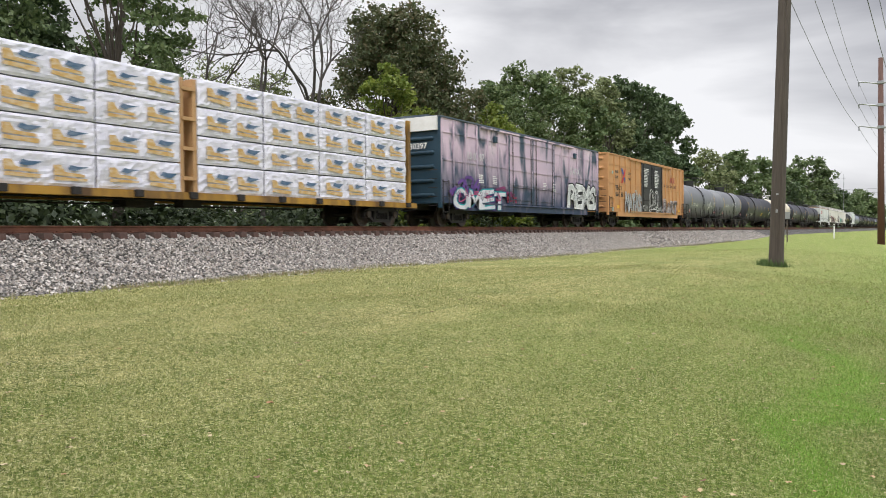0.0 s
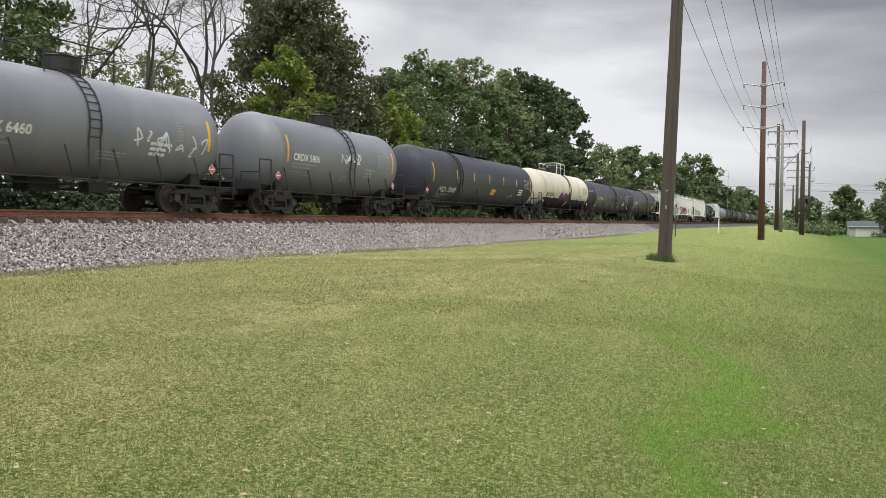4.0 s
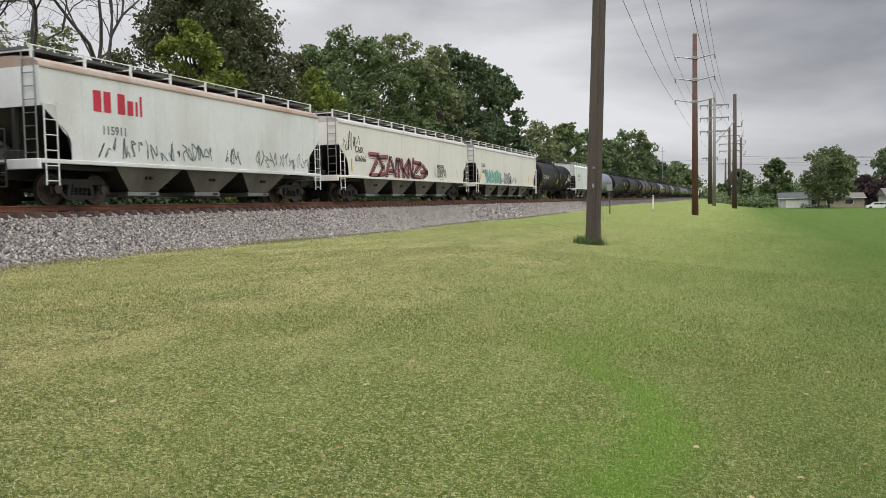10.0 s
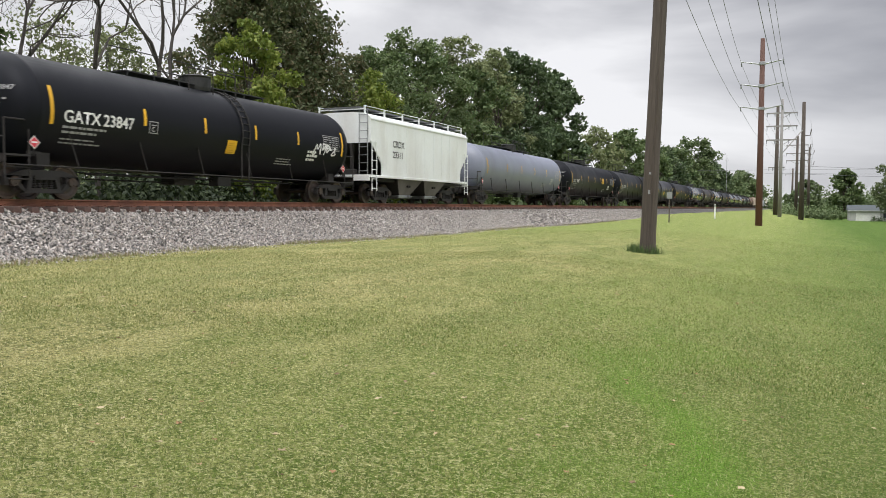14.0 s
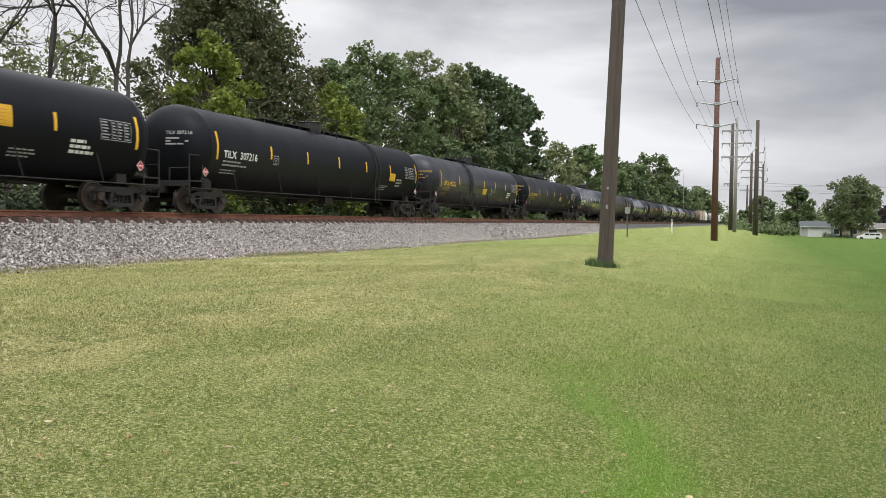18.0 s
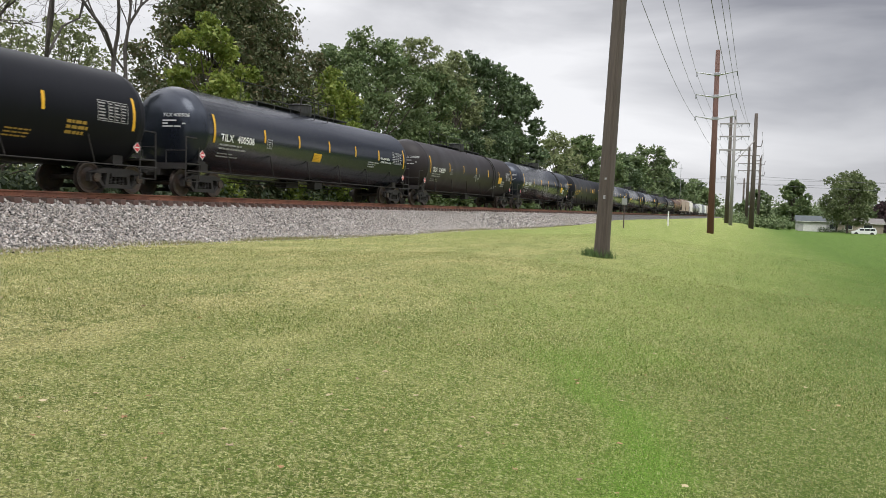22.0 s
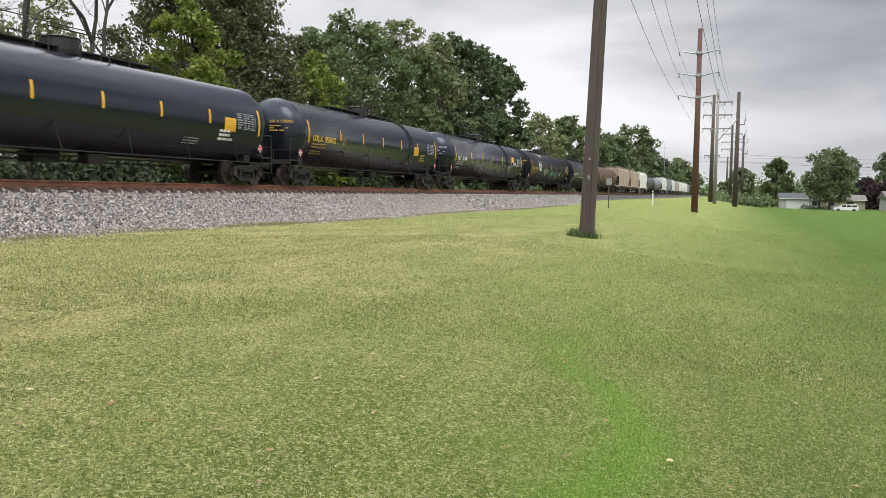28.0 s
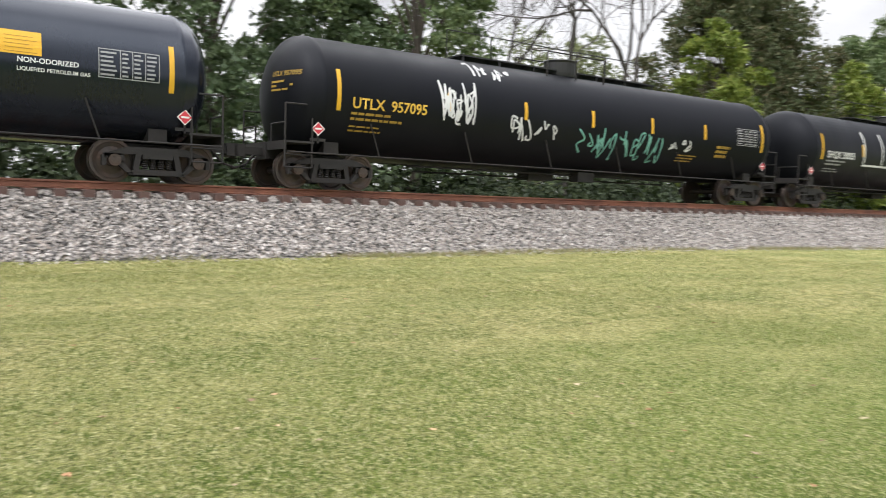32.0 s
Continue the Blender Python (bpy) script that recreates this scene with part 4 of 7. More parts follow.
        rod(bm, (hw - 0.41, yc + span * 0.10, 0.34), (hw - 0.18, yc + span * 0.10, 0.34), 0.045, n=8)
        part("gate_shaft", bm, M["galv"], car)
    part("core", boxes((-hw + 0.1, hw - 0.1, -half + 3.7, half - 3.7, 1.18, 1.9)), M["steel_dark"], car, "dark block inside the hoppers")
    for s in (-1, 1):
        part("end_sheet", boxes((-hw + 0.03, hw - 0.03, min(s * yt, s * (yt - 0.03)), max(s * yt, s * (yt - 0.03)), 2.72, eave + 0.01)), side, car)
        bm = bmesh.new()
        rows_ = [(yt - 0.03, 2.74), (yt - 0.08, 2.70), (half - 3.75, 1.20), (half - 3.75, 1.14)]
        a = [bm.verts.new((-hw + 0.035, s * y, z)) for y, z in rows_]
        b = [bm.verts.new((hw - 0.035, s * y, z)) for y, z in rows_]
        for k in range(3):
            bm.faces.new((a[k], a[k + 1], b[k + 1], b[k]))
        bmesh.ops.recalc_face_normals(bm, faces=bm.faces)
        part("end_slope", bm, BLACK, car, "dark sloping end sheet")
        truck(car, s * (half - 2.75))
        part("shear_plate", boxes((-hw + 0.3, hw - 0.3, min(s * (half - 3.9), s * (half - 1.0)), max(s * (half - 3.9), s * (half - 1.0)), 1.02, 1.14)), M["steel_dark"], car)
        part("centre_sill", boxes((-0.3, 0.3, min(s * (half - 4.2), s * (half - 0.7)), max(s * (half - 4.2), s * (half - 0.7)), 0.74, 1.0)), M["steel_dark"], car)
        part("end_sill", boxes((-hw, hw, s * (half - 0.85) - 0.06, s * (half - 0.85) + 0.06, 1.0, 1.28), bevel=0.015), side, car)
        for q in (-0.55, 0.55):
            part("end_post", boxes((q - 0.06, q + 0.06, min(s * (yt - 0.12), s * yt) , max(s * (yt - 0.12), s * yt), 1.14, 2.72)), M["steel_dark"], car)
        ladder(car, hw + 0.05, s * (half - 1.22), 0.55, 2.85, side, 0.44, 6)
        bm = bmesh.new()
        for q in (hw - 0.55, hw - 0.12):
            rod(bm, (q, s * (yt + 0.06), 1.2), (q, s * (yt + 0.06), z1 + 0.05), 0.022, n=6)
        for i in range(8):
            rod(bm, (hw - 0.55, s * (yt + 0.06), 1.45 + i * 0.36), (hw - 0.12, s * (yt + 0.06), 1.45 + i * 0.36), 0.016, n=5)
        part("end_ladder", bm, M["galv"], car)
        part("brake_box", boxes((0.15, 0.7, min(s * (yt + 0.02), s * (yt - 0.3)), max(s * (yt + 0.02), s * (yt - 0.3)), 1.16, 1.55), bevel=0.03), M["steel_dark"], car)
    part("running_board", boxes((-0.95, 0.95, -half + 1.0, half - 1.0, z1 + 0.16, z1 + 0.24)), paint("grey_roof_grating", (0.10, 0.105, 0.11), 0.7), car, "grey steel roof walkway")
    if rails:
        k = max(5, round(2 * yt / 1.7))
        for i in range(k):
            yy = -yt + 0.1 + i * (2 * yt - 0.2) / (k - 1)
            part("walkway_bracket", boxes((-hw + 0.32, -hw + 0.38, yy - 0.04, yy + 0.04, z1 - 0.10, z1 + 0.27), (hw - 0.38, hw - 0.32, yy - 0.04, yy + 0.04, z1 - 0.10, z1 + 0.27), (-hw + 0.38, hw - 0.38, yy - 0.03, yy + 0.03, z1 + 0.11, z1 + 0.155)), side, car)
        for q in (-1, 1):
            bm = bmesh.new()
            rod(bm, (q * (hw - 0.35), -yt, z1 + 0.27), (q * (hw - 0.35), yt, z1 + 0.27), 0.018, n=6)
            part("roof_rail", bm, side, car)
    brake_gear(car, half)
    couplers(car, half)
    car["half"], car["hw"] = half, hw
    return car


# ---- centre-beam flat car with wrapped timber ----
def lumber_car(L, label):
    car = thing("centerbeam_car", label, "flat car", "cars of the freight train")
    half = L / 2
    deck = paint("yellow_deck", (0.40, 0.22, 0.03), 0.65, (0.07, 0.035, 0.02), 0.9, 0, 0.35, 1.6)
    part("deck", boxes((-1.42, 1.42, -half + 0.6, half - 0.6, 0.88, 0.94), *[(q * 1.32 - 0.12, q * 1.32 + 0.12, -half + 0.6, half - 0.6, 0.74, 0.88) for q in (-1, 1)]), deck, car)
    part("centre_beam", boxes((-0.06, 0.06, -half + 1.1, half - 1.1, 0.95, 4.25)), deck, car)
    for i in range(13):
        y = -half + 1.3 + i * (L - 2.6) / 12
        for q in (-1, 1):
            part("stake_pocket", boxes((q * 1.48 - 0.07, q * 1.48 + 0.07, y - 0.12, y + 0.12, 0.76, 0.95), bevel=0.01), M["steel_dark"], car)
    for s in (-1, 1):
        part("bulkhead", boxes((-1.35, 1.35, s * (half - 1.0) - 0.09, s * (half - 1.0) + 0.09, 0.95, 4.28)), deck, car)
        truck(car, s * (half - 2.6))
        part("sill_end", boxes((-0.3, 0.3, min(s * (half - 4), s * (half - 0.7)), max(s * (half - 4), s * (half - 0.7)), 0.74, 1.05), (-1.2, 1.2, s * (half - 2.6) - 0.3, s * (half - 2.6) + 0.3, 0.84, 1.02)), M["steel_dark"], car)
    for k in (-0.24, 0.24):
        part("middle_post", boxes((-1.3, 1.3, k - 0.07, k + 0.07, 0.95, 4.2), *[(1.1, 1.34, min(k, 0), max(k, 0), z, z + 0.1) for z in (1.3, 2.15, 3.0, 3.85)]), paint("raw_timber", (0.48, 0.29, 0.14), 0.8, (0.3, 0.17, 0.08), 0.5), car)
    wrap = paint("white_plastic_wrap", (0.72, 0.71, 0.80), 0.3, (0.57, 0.57, 0.68), 0.7, 0.4, 0.6, 4.0)
    yel, blu = paint("printed_yellow", (0.52, 0.32, 0.10), 0.45, (0.66, 0.56, 0.42), 0.8, 0, 2.5, 5.0), paint("printed_blue", (0.05, 0.11, 0.2), 0.45, (0.25, 0.3, 0.38), 0.6, 0, 2.0, 6.0)
    seam = paint("dark_gap", (0.05, 0.05, 0.055), 0.8)
    r = random.Random(3)
    w0 = (half - 1.2 - 0.33) / 4
    for q in (-1, 1):
        for s in (-1, 1):
            for i in range(4):
                a = s * (0.33 + i * w0)
                y0, y1 = min(a, a + s * (w0 - 0.05)), max(a, a + s * (w0 - 0.05))
                for j in range(4):
                    z0 = 0.95 + j * 0.835
                    bm = bmesh.new()
                    bmesh.ops.create_grid(bm, x_segments=36, y_segments=12, size=0.5)
                    xx = 1.36 + r.uniform(-0.01, 0.012)
                    for v in bm.verts:
                        yy, zz = y0 + (v.co.x + 0.5) * (y1 - y0), z0 + (v.co.y + 0.5) * 0.80
                        edge = min(v.co.x + 0.5, 0.5 - v.co.x, (v.co.y + 0.5) * 0.5, (0.5 - v.co.y) * 0.5)
                        dx = 0.028 * noise.noise((yy * 1.6, zz * 2.5 + j * 7, q)) - 0.05 * abs(noise.noise((yy * 2.6 + zz * 1.4, zz * 5 - yy * 1.2, j * 3 + s))) ** 0.7 + 0.012 - (0.03 if edge < 1e-4 else 0)
                        v.co = (q * (xx + dx), yy, zz)
                    box(bm, min(q * 0.1, q * 1.31), max(q * 0.1, q * 1.31), y0, y1, z0, z0 + 0.80)
                    bmesh.ops.recalc_face_normals(bm, faces=bm.faces)
                    b = part("wrapped_bundle", bm, wrap, car, "timber bundle in printed white plastic")
                    if q > 0:
                        for k in range(2):
                            yc = y0 + (y1 - y0) * (0.28 + 0.46 * k) + r.uniform(-0.05, 0.05)
                            zc = z0 + 0.38 + r.uniform(-0.04, 0.04)
                            me = bpy.data.meshes.new("print")
                            t = r.uniform(-0.06, 0.06)
                            me.from_pydata([(-0.46, -0.21, 0), (0.42, -0.25 + t, 0), (0.45, -0.15, 0), (-0.44, -0.12, 0), (-0.46, -0.08, 0), (0.38, -0.11, 0), (0.36, -0.04, 0), (-0.16, 0.0, 0), (-0.28, 0.17, 0), (-0.47, 0.16, 0)], [], [(0, 1, 2, 3), (4, 5, 6, 7, 8, 9)])
                            decal(b, "yellow_print", me, yc, zc, yel, flat_side(1.395))
                            me = bpy.data.meshes.new("print")
                            me.from_pydata([(-0.10, 0.07, 0), (0.08, 0.03, 0), (0.26, 0.05 + t, 0), (0.50, 0.15, 0), (0.16, 0.15, 0), (-0.02, 0.18, 0)], [], [(0, 1, 2, 3, 4, 5)])
                            decal(b, "blue_print", me, yc, zc, blu, flat_side(1.397))
    brake_gear(car, half)
    couplers(car, half)
    car["half"], car["hw"] = half, 1.4
    return car


# ---- the train ----
TRAIN = []


def put(car, u0, u1):
    TRAIN.append((car, (u0 + u1) / 2 + (0.5 if car.name.startswith("tank_car") else 0.0)))
    return car


def sprayed(name, base, over, third, edge=0.5, foot=None):
    """Old paint under broad clouds of spray."""
    m = mat(name, base, 0.6, 0, 0.15, 25, 0.05, over, 0.55, 1.0, 0.8)
    n, l = m.node_tree.nodes, m.node_tree.links
    hsv = [k for k in n if k.bl_idname == "ShaderNodeHueSaturation"][0]
    src = hsv.inputs["Color"].links[0].from_socket
    no, r2, mx, tc = n.new("ShaderNodeTexNoise"), n.new("ShaderNodeValToRGB"), n.new("ShaderNodeMix"), n.new("ShaderNodeTexCoord")
    no.inputs["Scale"].default_value, no.inputs["Detail"].default_value, no.inputs["Distortion"].default_value = 1.1, 3, 1.0
    r2.color_ramp.elements[0].position, r2.color_ramp.elements[1].position = edge, edge + 0.16
    mx.data_type = "RGBA"
    mx.inputs["B"].default_value = (*third, 1)
    up = n.new("ShaderNodeMapping")
    up.inputs["Scale"].default_value = (1, 1.3, 0.5)
    l.new(tc.outputs["Object"], up.inputs["Vector"])
    l.new(up.outputs["Vector"], no.inputs["Vector"])
    l.new(no.outputs["Fac"], r2.inputs["Fac"])
    l.new(r2.outputs["Color"], mx.inputs["Factor"])
    l.new(src, mx.inputs["A"])
    l.new(mx.outputs["Result"], hsv.inputs["Color"])
    if foot:
        # old paint left bare along the foot, with a ragged upper edge
        no.inputs["Scale"].default_value = 0.75
        sp, rag, mp, ad, mr, m2 = (n.new("ShaderNode" + k) for k in ("SeparateXYZ", "TexNoise", "Mapping", "Math", "MapRange", "Mix"))
        mp.inputs["Scale"].default_value = (1, 1, 0.3)
        rag.inputs["Scale"].default_value, rag.inputs["Detail"].default_value = 2.2, 5
        ad.operation = "MULTIPLY_ADD"
        ad.inputs[1].default_value = -3.2
        mr.inputs["From Min"].default_value, mr.inputs["From Max"].default_value = foot[2] - 1.9, foot[1] - 1.9
        m2.data_type = "RGBA"
        m2.inputs["B"].default_value = (*foot[0], 1)
        l.new(tc.outputs["Object"], sp.inputs["Vector"])
        l.new(tc.outputs["Object"], mp.inputs["Vector"])
        l.new(mp.outputs["Vector"], rag.inputs["Vector"])
        l.new(rag.outputs["Fac"], ad.inputs[0])
        l.new(sp.outputs["Z"], ad.inputs[2])
        l.new(ad.outputs[0], mr.inputs["Value"])
        l.new(mr.outputs["Result"], m2.inputs["Factor"])
        l.new(mx.outputs["Result"], m2.inputs["A"])
        l.new(m2.outputs["Result"], hsv.inputs["Color"])
    return m


put(lumber_car(24.8, "yellow centre-beam flat car stacked with white-wrapped timber"), 2.04, 27.08)

pink = sprayed("pink_spray_over_blue", (0.60, 0.46, 0.57), (0.74, 0.60, 0.69), (0.035, 0.065, 0.105), 0.50, ((0.028, 0.048, 0.10), 1.3, 4.0))
pink_doors = sprayed("pink_spray_over_blue_doors", (0.58, 0.45, 0.56), (0.48, 0.39, 0.50), (0.03, 0.06, 0.10), 0.48, ((0.022, 0.040, 0.085), 1.2, 3.0))
blue_end = paint("deep_blue_paint", (0.012, 0.04, 0.07), 0.5, (0.03, 0.07, 0.10), 0.5)
c = put(box_car(21.06, 19.2, 3.1, 1.0, 4.85, pink, blue_end, paint("blue_grey_roof", (0.06, 0.085, 0.11), 0.5, (0.16, 0.17, 0.18), 0.5), "dark blue box car sprayed pink with white graffiti", (-3.1, 2.5), pink_doors), 27.08, 48.14)
sf = flat_side(c["hw"])
part("end_cap", boxes((-1.5, 1.5, -9.73, -9.62, 4.12, 4.72)), M["white"], c, "white band across the top of the end")
me = text_mesh("LRS 130397", 0.36)
me.transform(Matrix.Translation((-0.75, -9.72, 3.35)) @ Matrix.Rotation(radians(90), 4, "X"))
link("car_number", me, WHITE_MARK, c)
for y, z, w, h, n, col, sd in ((-9.0, 1.1, 6.6, 0.8, 6, (0.20, 0.03, 0.12), 3), (-8.9, 1.3, 2.6, 0.9, 4, (0.12, 0.05, 0.26), 6), (-3.6, 1.15, 1.2, 0.6, 3, (0.35, 0.03, 0.08), 7)):
    graffiti(c, y, z, w, h, n, col, flat_side(c["hw"] + 0.068 + sd * 0.002), sd, 0.14)
wild_word(c, "OMET", -8.6, 0.78, 5.0, 0.82, (((0.05, 0.02, 0.14), 0.10, 0.05, 0), ((0.02, 0.36, 0.38), 0.05, 0.02, 0.02), ((0.62, 0.62, 0.68), 0.01, 0, 0)), flat_side(c["hw"] + 0.092), "white and teal graffiti letter", 15)
graffiti(c, -8.7, 1.1, 4.6, 0.75, 14, (0.05, 0.06, 0.14), flat_side(c["hw"] + 0.108), 65, 0.035, "dark shading stroke")
graffiti(c, -8.2, 1.1, 4.2, 0.6, 4, (0.45, 0.08, 0.22), flat_side(c["hw"] + 0.110), 66, 0.05, "red accent stroke")
wild_word(c, "PEMS", 4.5, 1.05, 4.5, 1.35, (((0.015, 0.015, 0.02), 0.15, 0.04, 0), ((0.80, 0.81, 0.81), 0.07, 0, 0), ((0.62, 0.64, 0.65), 0, 0, 0)), flat_side(c["hw"] + 0.092), "white graffiti letter", 16)
graffiti(c, 4.5, 1.1, 4.5, 1.2, 13, (0.03, 0.03, 0.035), flat_side(c["hw"] + 0.108), 67, 0.045, "black shading stroke")
decal(c, "owner_letters", text_mesh("G ATX", 0.55), 4.8, 3.05, paint("faded_white", (0.6, 0.6, 0.62), 0.5), flat_side(c["hw"] + 0.03))
number(c, -7.3, 3.05, "13 03 97", 0.46, paint("faded_white", (0.6, 0.6, 0.62), 0.5), flat_side(c["hw"] + 0.03))
for y, z in ((-6.3, 2.35), (-4.9, 2.35), (1.0, 2.3), (2.2, 2.3)):
    small_print(c, y, z, 0.5, 5, WHITE_MARK, flat_side(c["hw"] + 0.09), int(y * 10))
for y in (-4.6, 5.6):
    part("vent_box", boxes((1.6, 1.72, y - 0.15, y + 0.15, 4.0, 4.3), bevel=0.02), blue_end, c)

orange = paint("orange_paint", (0.56, 0.29, 0.12), 0.5, (0.42, 0.20, 0.09), 0.45)
c = put(box_car(20.27, 18.9, 3.1, 1.0, 4.95, orange, orange, orange, "orange box car with black doors and silver graffiti", (-2.4, 2.9), paint("black_doors", (0.022, 0.022, 0.024), 0.5, (0.06, 0.055, 0.05), 0.5)), 48.45, 68.72)
sf = flat_side(c["hw"] + 0.030)
gs = flat_side(c["hw"] + 0.078)
for x0, q, col in ((0, 1, (0.6, 0.05, 0.04)), (0, -1, (0.05, 0.10, 0.35))):
    me = bpy.data.meshes.new("cross")
    me.from_pydata([(-0.55, -0.5 * q, 0), (-0.25, -0.5 * q, 0), (0.55, 0.5 * q, 0), (0.25, 0.5 * q, 0)], [], [(0, 1, 2, 3)])
    decal(c, "crossed_emblem", me, -6.3, 3.48, paint("emblem_%d" % (q + 1), col), flat_side(c["hw"] + 0.030 + 0.002 * q))
for y, z, s, h in ((-8.1, 3.62, "next\nload", 0.36), (-5.3, 3.62, "any\nroad", 0.36)):
    decal(c, "slogan", text_mesh(s, h), y, z, BLACK, sf)
owner_mark(c, -8.0, 2.48, "TB OX", 0.44, BLACK, sf)
number(c, -8.0, 2.05, "66 42 80", 0.44, BLACK, sf)
part("end_cap", boxes((-1.5, 1.5, -9.33, -9.22, 4.25, 4.82)), M["white"], c, "white band across the top of the end")
decal(c, "slogan", text_mesh("RAILCAR POOLING EXPERTS", 0.30), 3.5, 3.15, paint("brown_lettering", (0.14, 0.05, 0.03), 0.6), sf)
decal(c, "owner_mark", bars_mesh([(0, 0.35, 0, 0.45), (0.45, 0.8, 0, 0.45), (0.9, 1.25, 0, 0.45)]), 5.4, 3.55, paint("faded_red", (0.42, 0.10, 0.06), 0.6), sf)
for y in (-2.2, 0.45):
    for k in range(3):
        small_print(c, y + 0.2, 4.2 - k * 0.45, 1.2, 4, WHITE_MARK, flat_side(c["hw"] + 0.14), k + int(y * 7), 0.07, 0.11)
for y, w, word, h, fill, sd in ((-6.1, 3.6, "NATAS", 1.35, (0.44, 0.44, 0.45), 11), (3.2, 4.0, "RART", 1.1, (0.36, 0.27, 0.28), 12)):
    wild_word(c, word, y, 1.02, w, h, (((0.03, 0.03, 0.03), 0.07, 0.04, -0.02), ((0.66, 0.66, 0.66), 0.035, 0, 0), (fill, 0, 0, 0)), gs, "silver graffiti letter", sd, 0.0)
    graffiti(c, y, 1.06, w, h * 0.9, 12, (0.05, 0.05, 0.055), flat_side(c["hw"] + 0.094), sd + 60, 0.03, "black shading stroke")
    graffiti(c, y, 1.06, w, h * 0.9, 8, (0.68, 0.68, 0.68), flat_side(c["hw"] + 0.096), sd + 80, 0.025, "white highlight stroke")


def arch_lines(car, y, z, w, h, color, surf, label):
    """A line-drawn figure in white: two tall arches with rings between them."""
    k = "spray_%02d_%02d_%02d" % tuple(int(v * 99) for v in color)
    for cx, cz, rx, rz, a0, a1 in ((0.27, 0.45, 0.2, 0.5, -20, 200), (0.73, 0.42, 0.2, 0.5, -20, 200), (0.27, 0.55, 0.11, 0.3, 0, 360), (0.74, 0.52, 0.11, 0.3, 0, 360), (0.5, 0.30, 0.12, 0.16, 0, 360), (0.5, 0.02, 0.42, 0.1, 0, 180), (0.18, 0.12, 0.1, 0.12, 0, 360), (0.8, 0.10, 0.1, 0.12, 0, 360)):
        v, n = [], 28
        for i in range(n + 1):
            a = radians(a0 + (a1 - a0) * i / n)
            for g in (-0.028, 0.028):
                v.append(((cx + rx * math.cos(a)) * w + g * math.cos(a), (cz + rz * math.sin(a)) * h + g * math.sin(a), 0))
        me = bpy.data.meshes.new("arch")
        me.from_pydata(v, [], [(2 * i, 2 * i + 1, 2 * i + 3, 2 * i + 2) for i in range(n)])
        decal(car, "sprayed_line", me, y, z, paint(k, color, 0.6), surf, label)


arch_lines(c, -1.0, 1.12, 2.9, 1.75, (0.7, 0.7, 0.7), flat_side(c["hw"] + 0.14), "white line drawing sprayed on the doors")
graffiti(c, -2.3, 1.1, 1.2, 0.6, 3, (0.6, 0.6, 0.6), flat_side(c["hw"] + 0.14), 14, 0.04)
graffiti(c, 1.7, 1.1, 1.1, 0.5, 3, (0.6, 0.6, 0.6), flat_side(c["hw"] + 0.14), 13, 0.04)
for y, z, w in ((-8.9, 3.5, 0.28), (-8.9, 1.05, 0.35), (-3.9, 2.5, 0.2)):
    decal(c, "paint_patch", bars_mesh([(0, w, 0, w * 0.7)]), y, z, paint("pale_aqua_patch", (0.36, 0.52, 0.48), 0.6), gs)
decal(c, "yellow_label", bars_mesh([(0, 0.5, 0, 0.2)]), -7.9, 1.25, YELLOW, gs)
decal(c, "yellow_label", bars_mesh([(0, 0.5, 0, 0.2)]), 7.6, 1.25, YELLOW, gs)

GREY = paint("mid_grey_tank", (0.155, 0.163, 0.182), 0.42, (0.235, 0.235, 0.24), 0.5)
# tint puts a bluish sky cast into the dark tanks' reflections
SLATE = paint("slate_grey_tank", (0.042, 0.042, 0.052), 0.42, (0.062, 0.063, 0.073), 0.5, shine=0.3, tint=(0.85, 0.88, 1.0))
CREAM = paint("cream_tank", (0.66, 0.62, 0.52), 0.5, (0.42, 0.30, 0.19), 0.45)
MATT = paint("matt_black_tank", (0.0055, 0.006, 0.0075), 0.46, (0.010, 0.0106, 0.0125), 0.5, shine=0.16, tint=(0.85, 0.88, 1.0))
GLOSS = paint("glossy_black_tank", (0.009, 0.011, 0.016), 0.2, (0.013, 0.0155, 0.021), 0.5, 0.0, shine=0.5, tint=(0.76, 0.84, 1.0))
BROWNISH = paint("brown_black_tank", (0.0165, 0.0135, 0.0145), 0.45, (0.027, 0.019, 0.018), 0.5, shine=0.25)
BLUEGREY = paint("blue_grey_tank", (0.19, 0.205, 0.26), 0.38, (0.15, 0.16, 0.20), 0.4)
CHARCOAL = paint("charcoal_tank", (0.014, 0.014, 0.017), 0.36, (0.024, 0.024, 0.027), 0.5, shine=0.4, tint=(0.85, 0.88, 1.0))
RUST = paint("rust_brown_tank", (0.10, 0.05, 0.03), 0.65, (0.05, 0.028, 0.02), 0.7)
WHITE_SPRAY, TEAL_SPRAY = (0.7, 0.7, 0.7), (0.20, 0.48, 0.41)

R0, ZC = 1.53, 2.32
c = put(tank_car(13.31, 1.5, 2.4, GREY, "short mid-grey tank car with railed top platform", 4.3, 5.55, -0.2, False, 0, True), 68.86, 82.17)
tank_marks(c, 2, "6460", WHITE_MARK, 21, None, "CRDX", False, drop=0.2)
graffiti(c, 1.2, 1.75, 3.2, 0.7, 7, WHITE_SPRAY, round_side(1.51, 2.4), 31, 0.05)
c = put(tank_car(13.04, 1.5, 2.4, GREY, "short blue-grey tank car with railed top platform", 4.2, 5.4, 0.6, False, 0.4, True), 82.17, 95.21)
tank_marks(c, 2, "5806", WHITE_MARK, 22, None, "CRDX", False)
graffiti(c, -0.4, 2.2, 1.7, 0.5, 4, WHITE_SPRAY, round_side(1.52, 2.4), 32, 0.05)
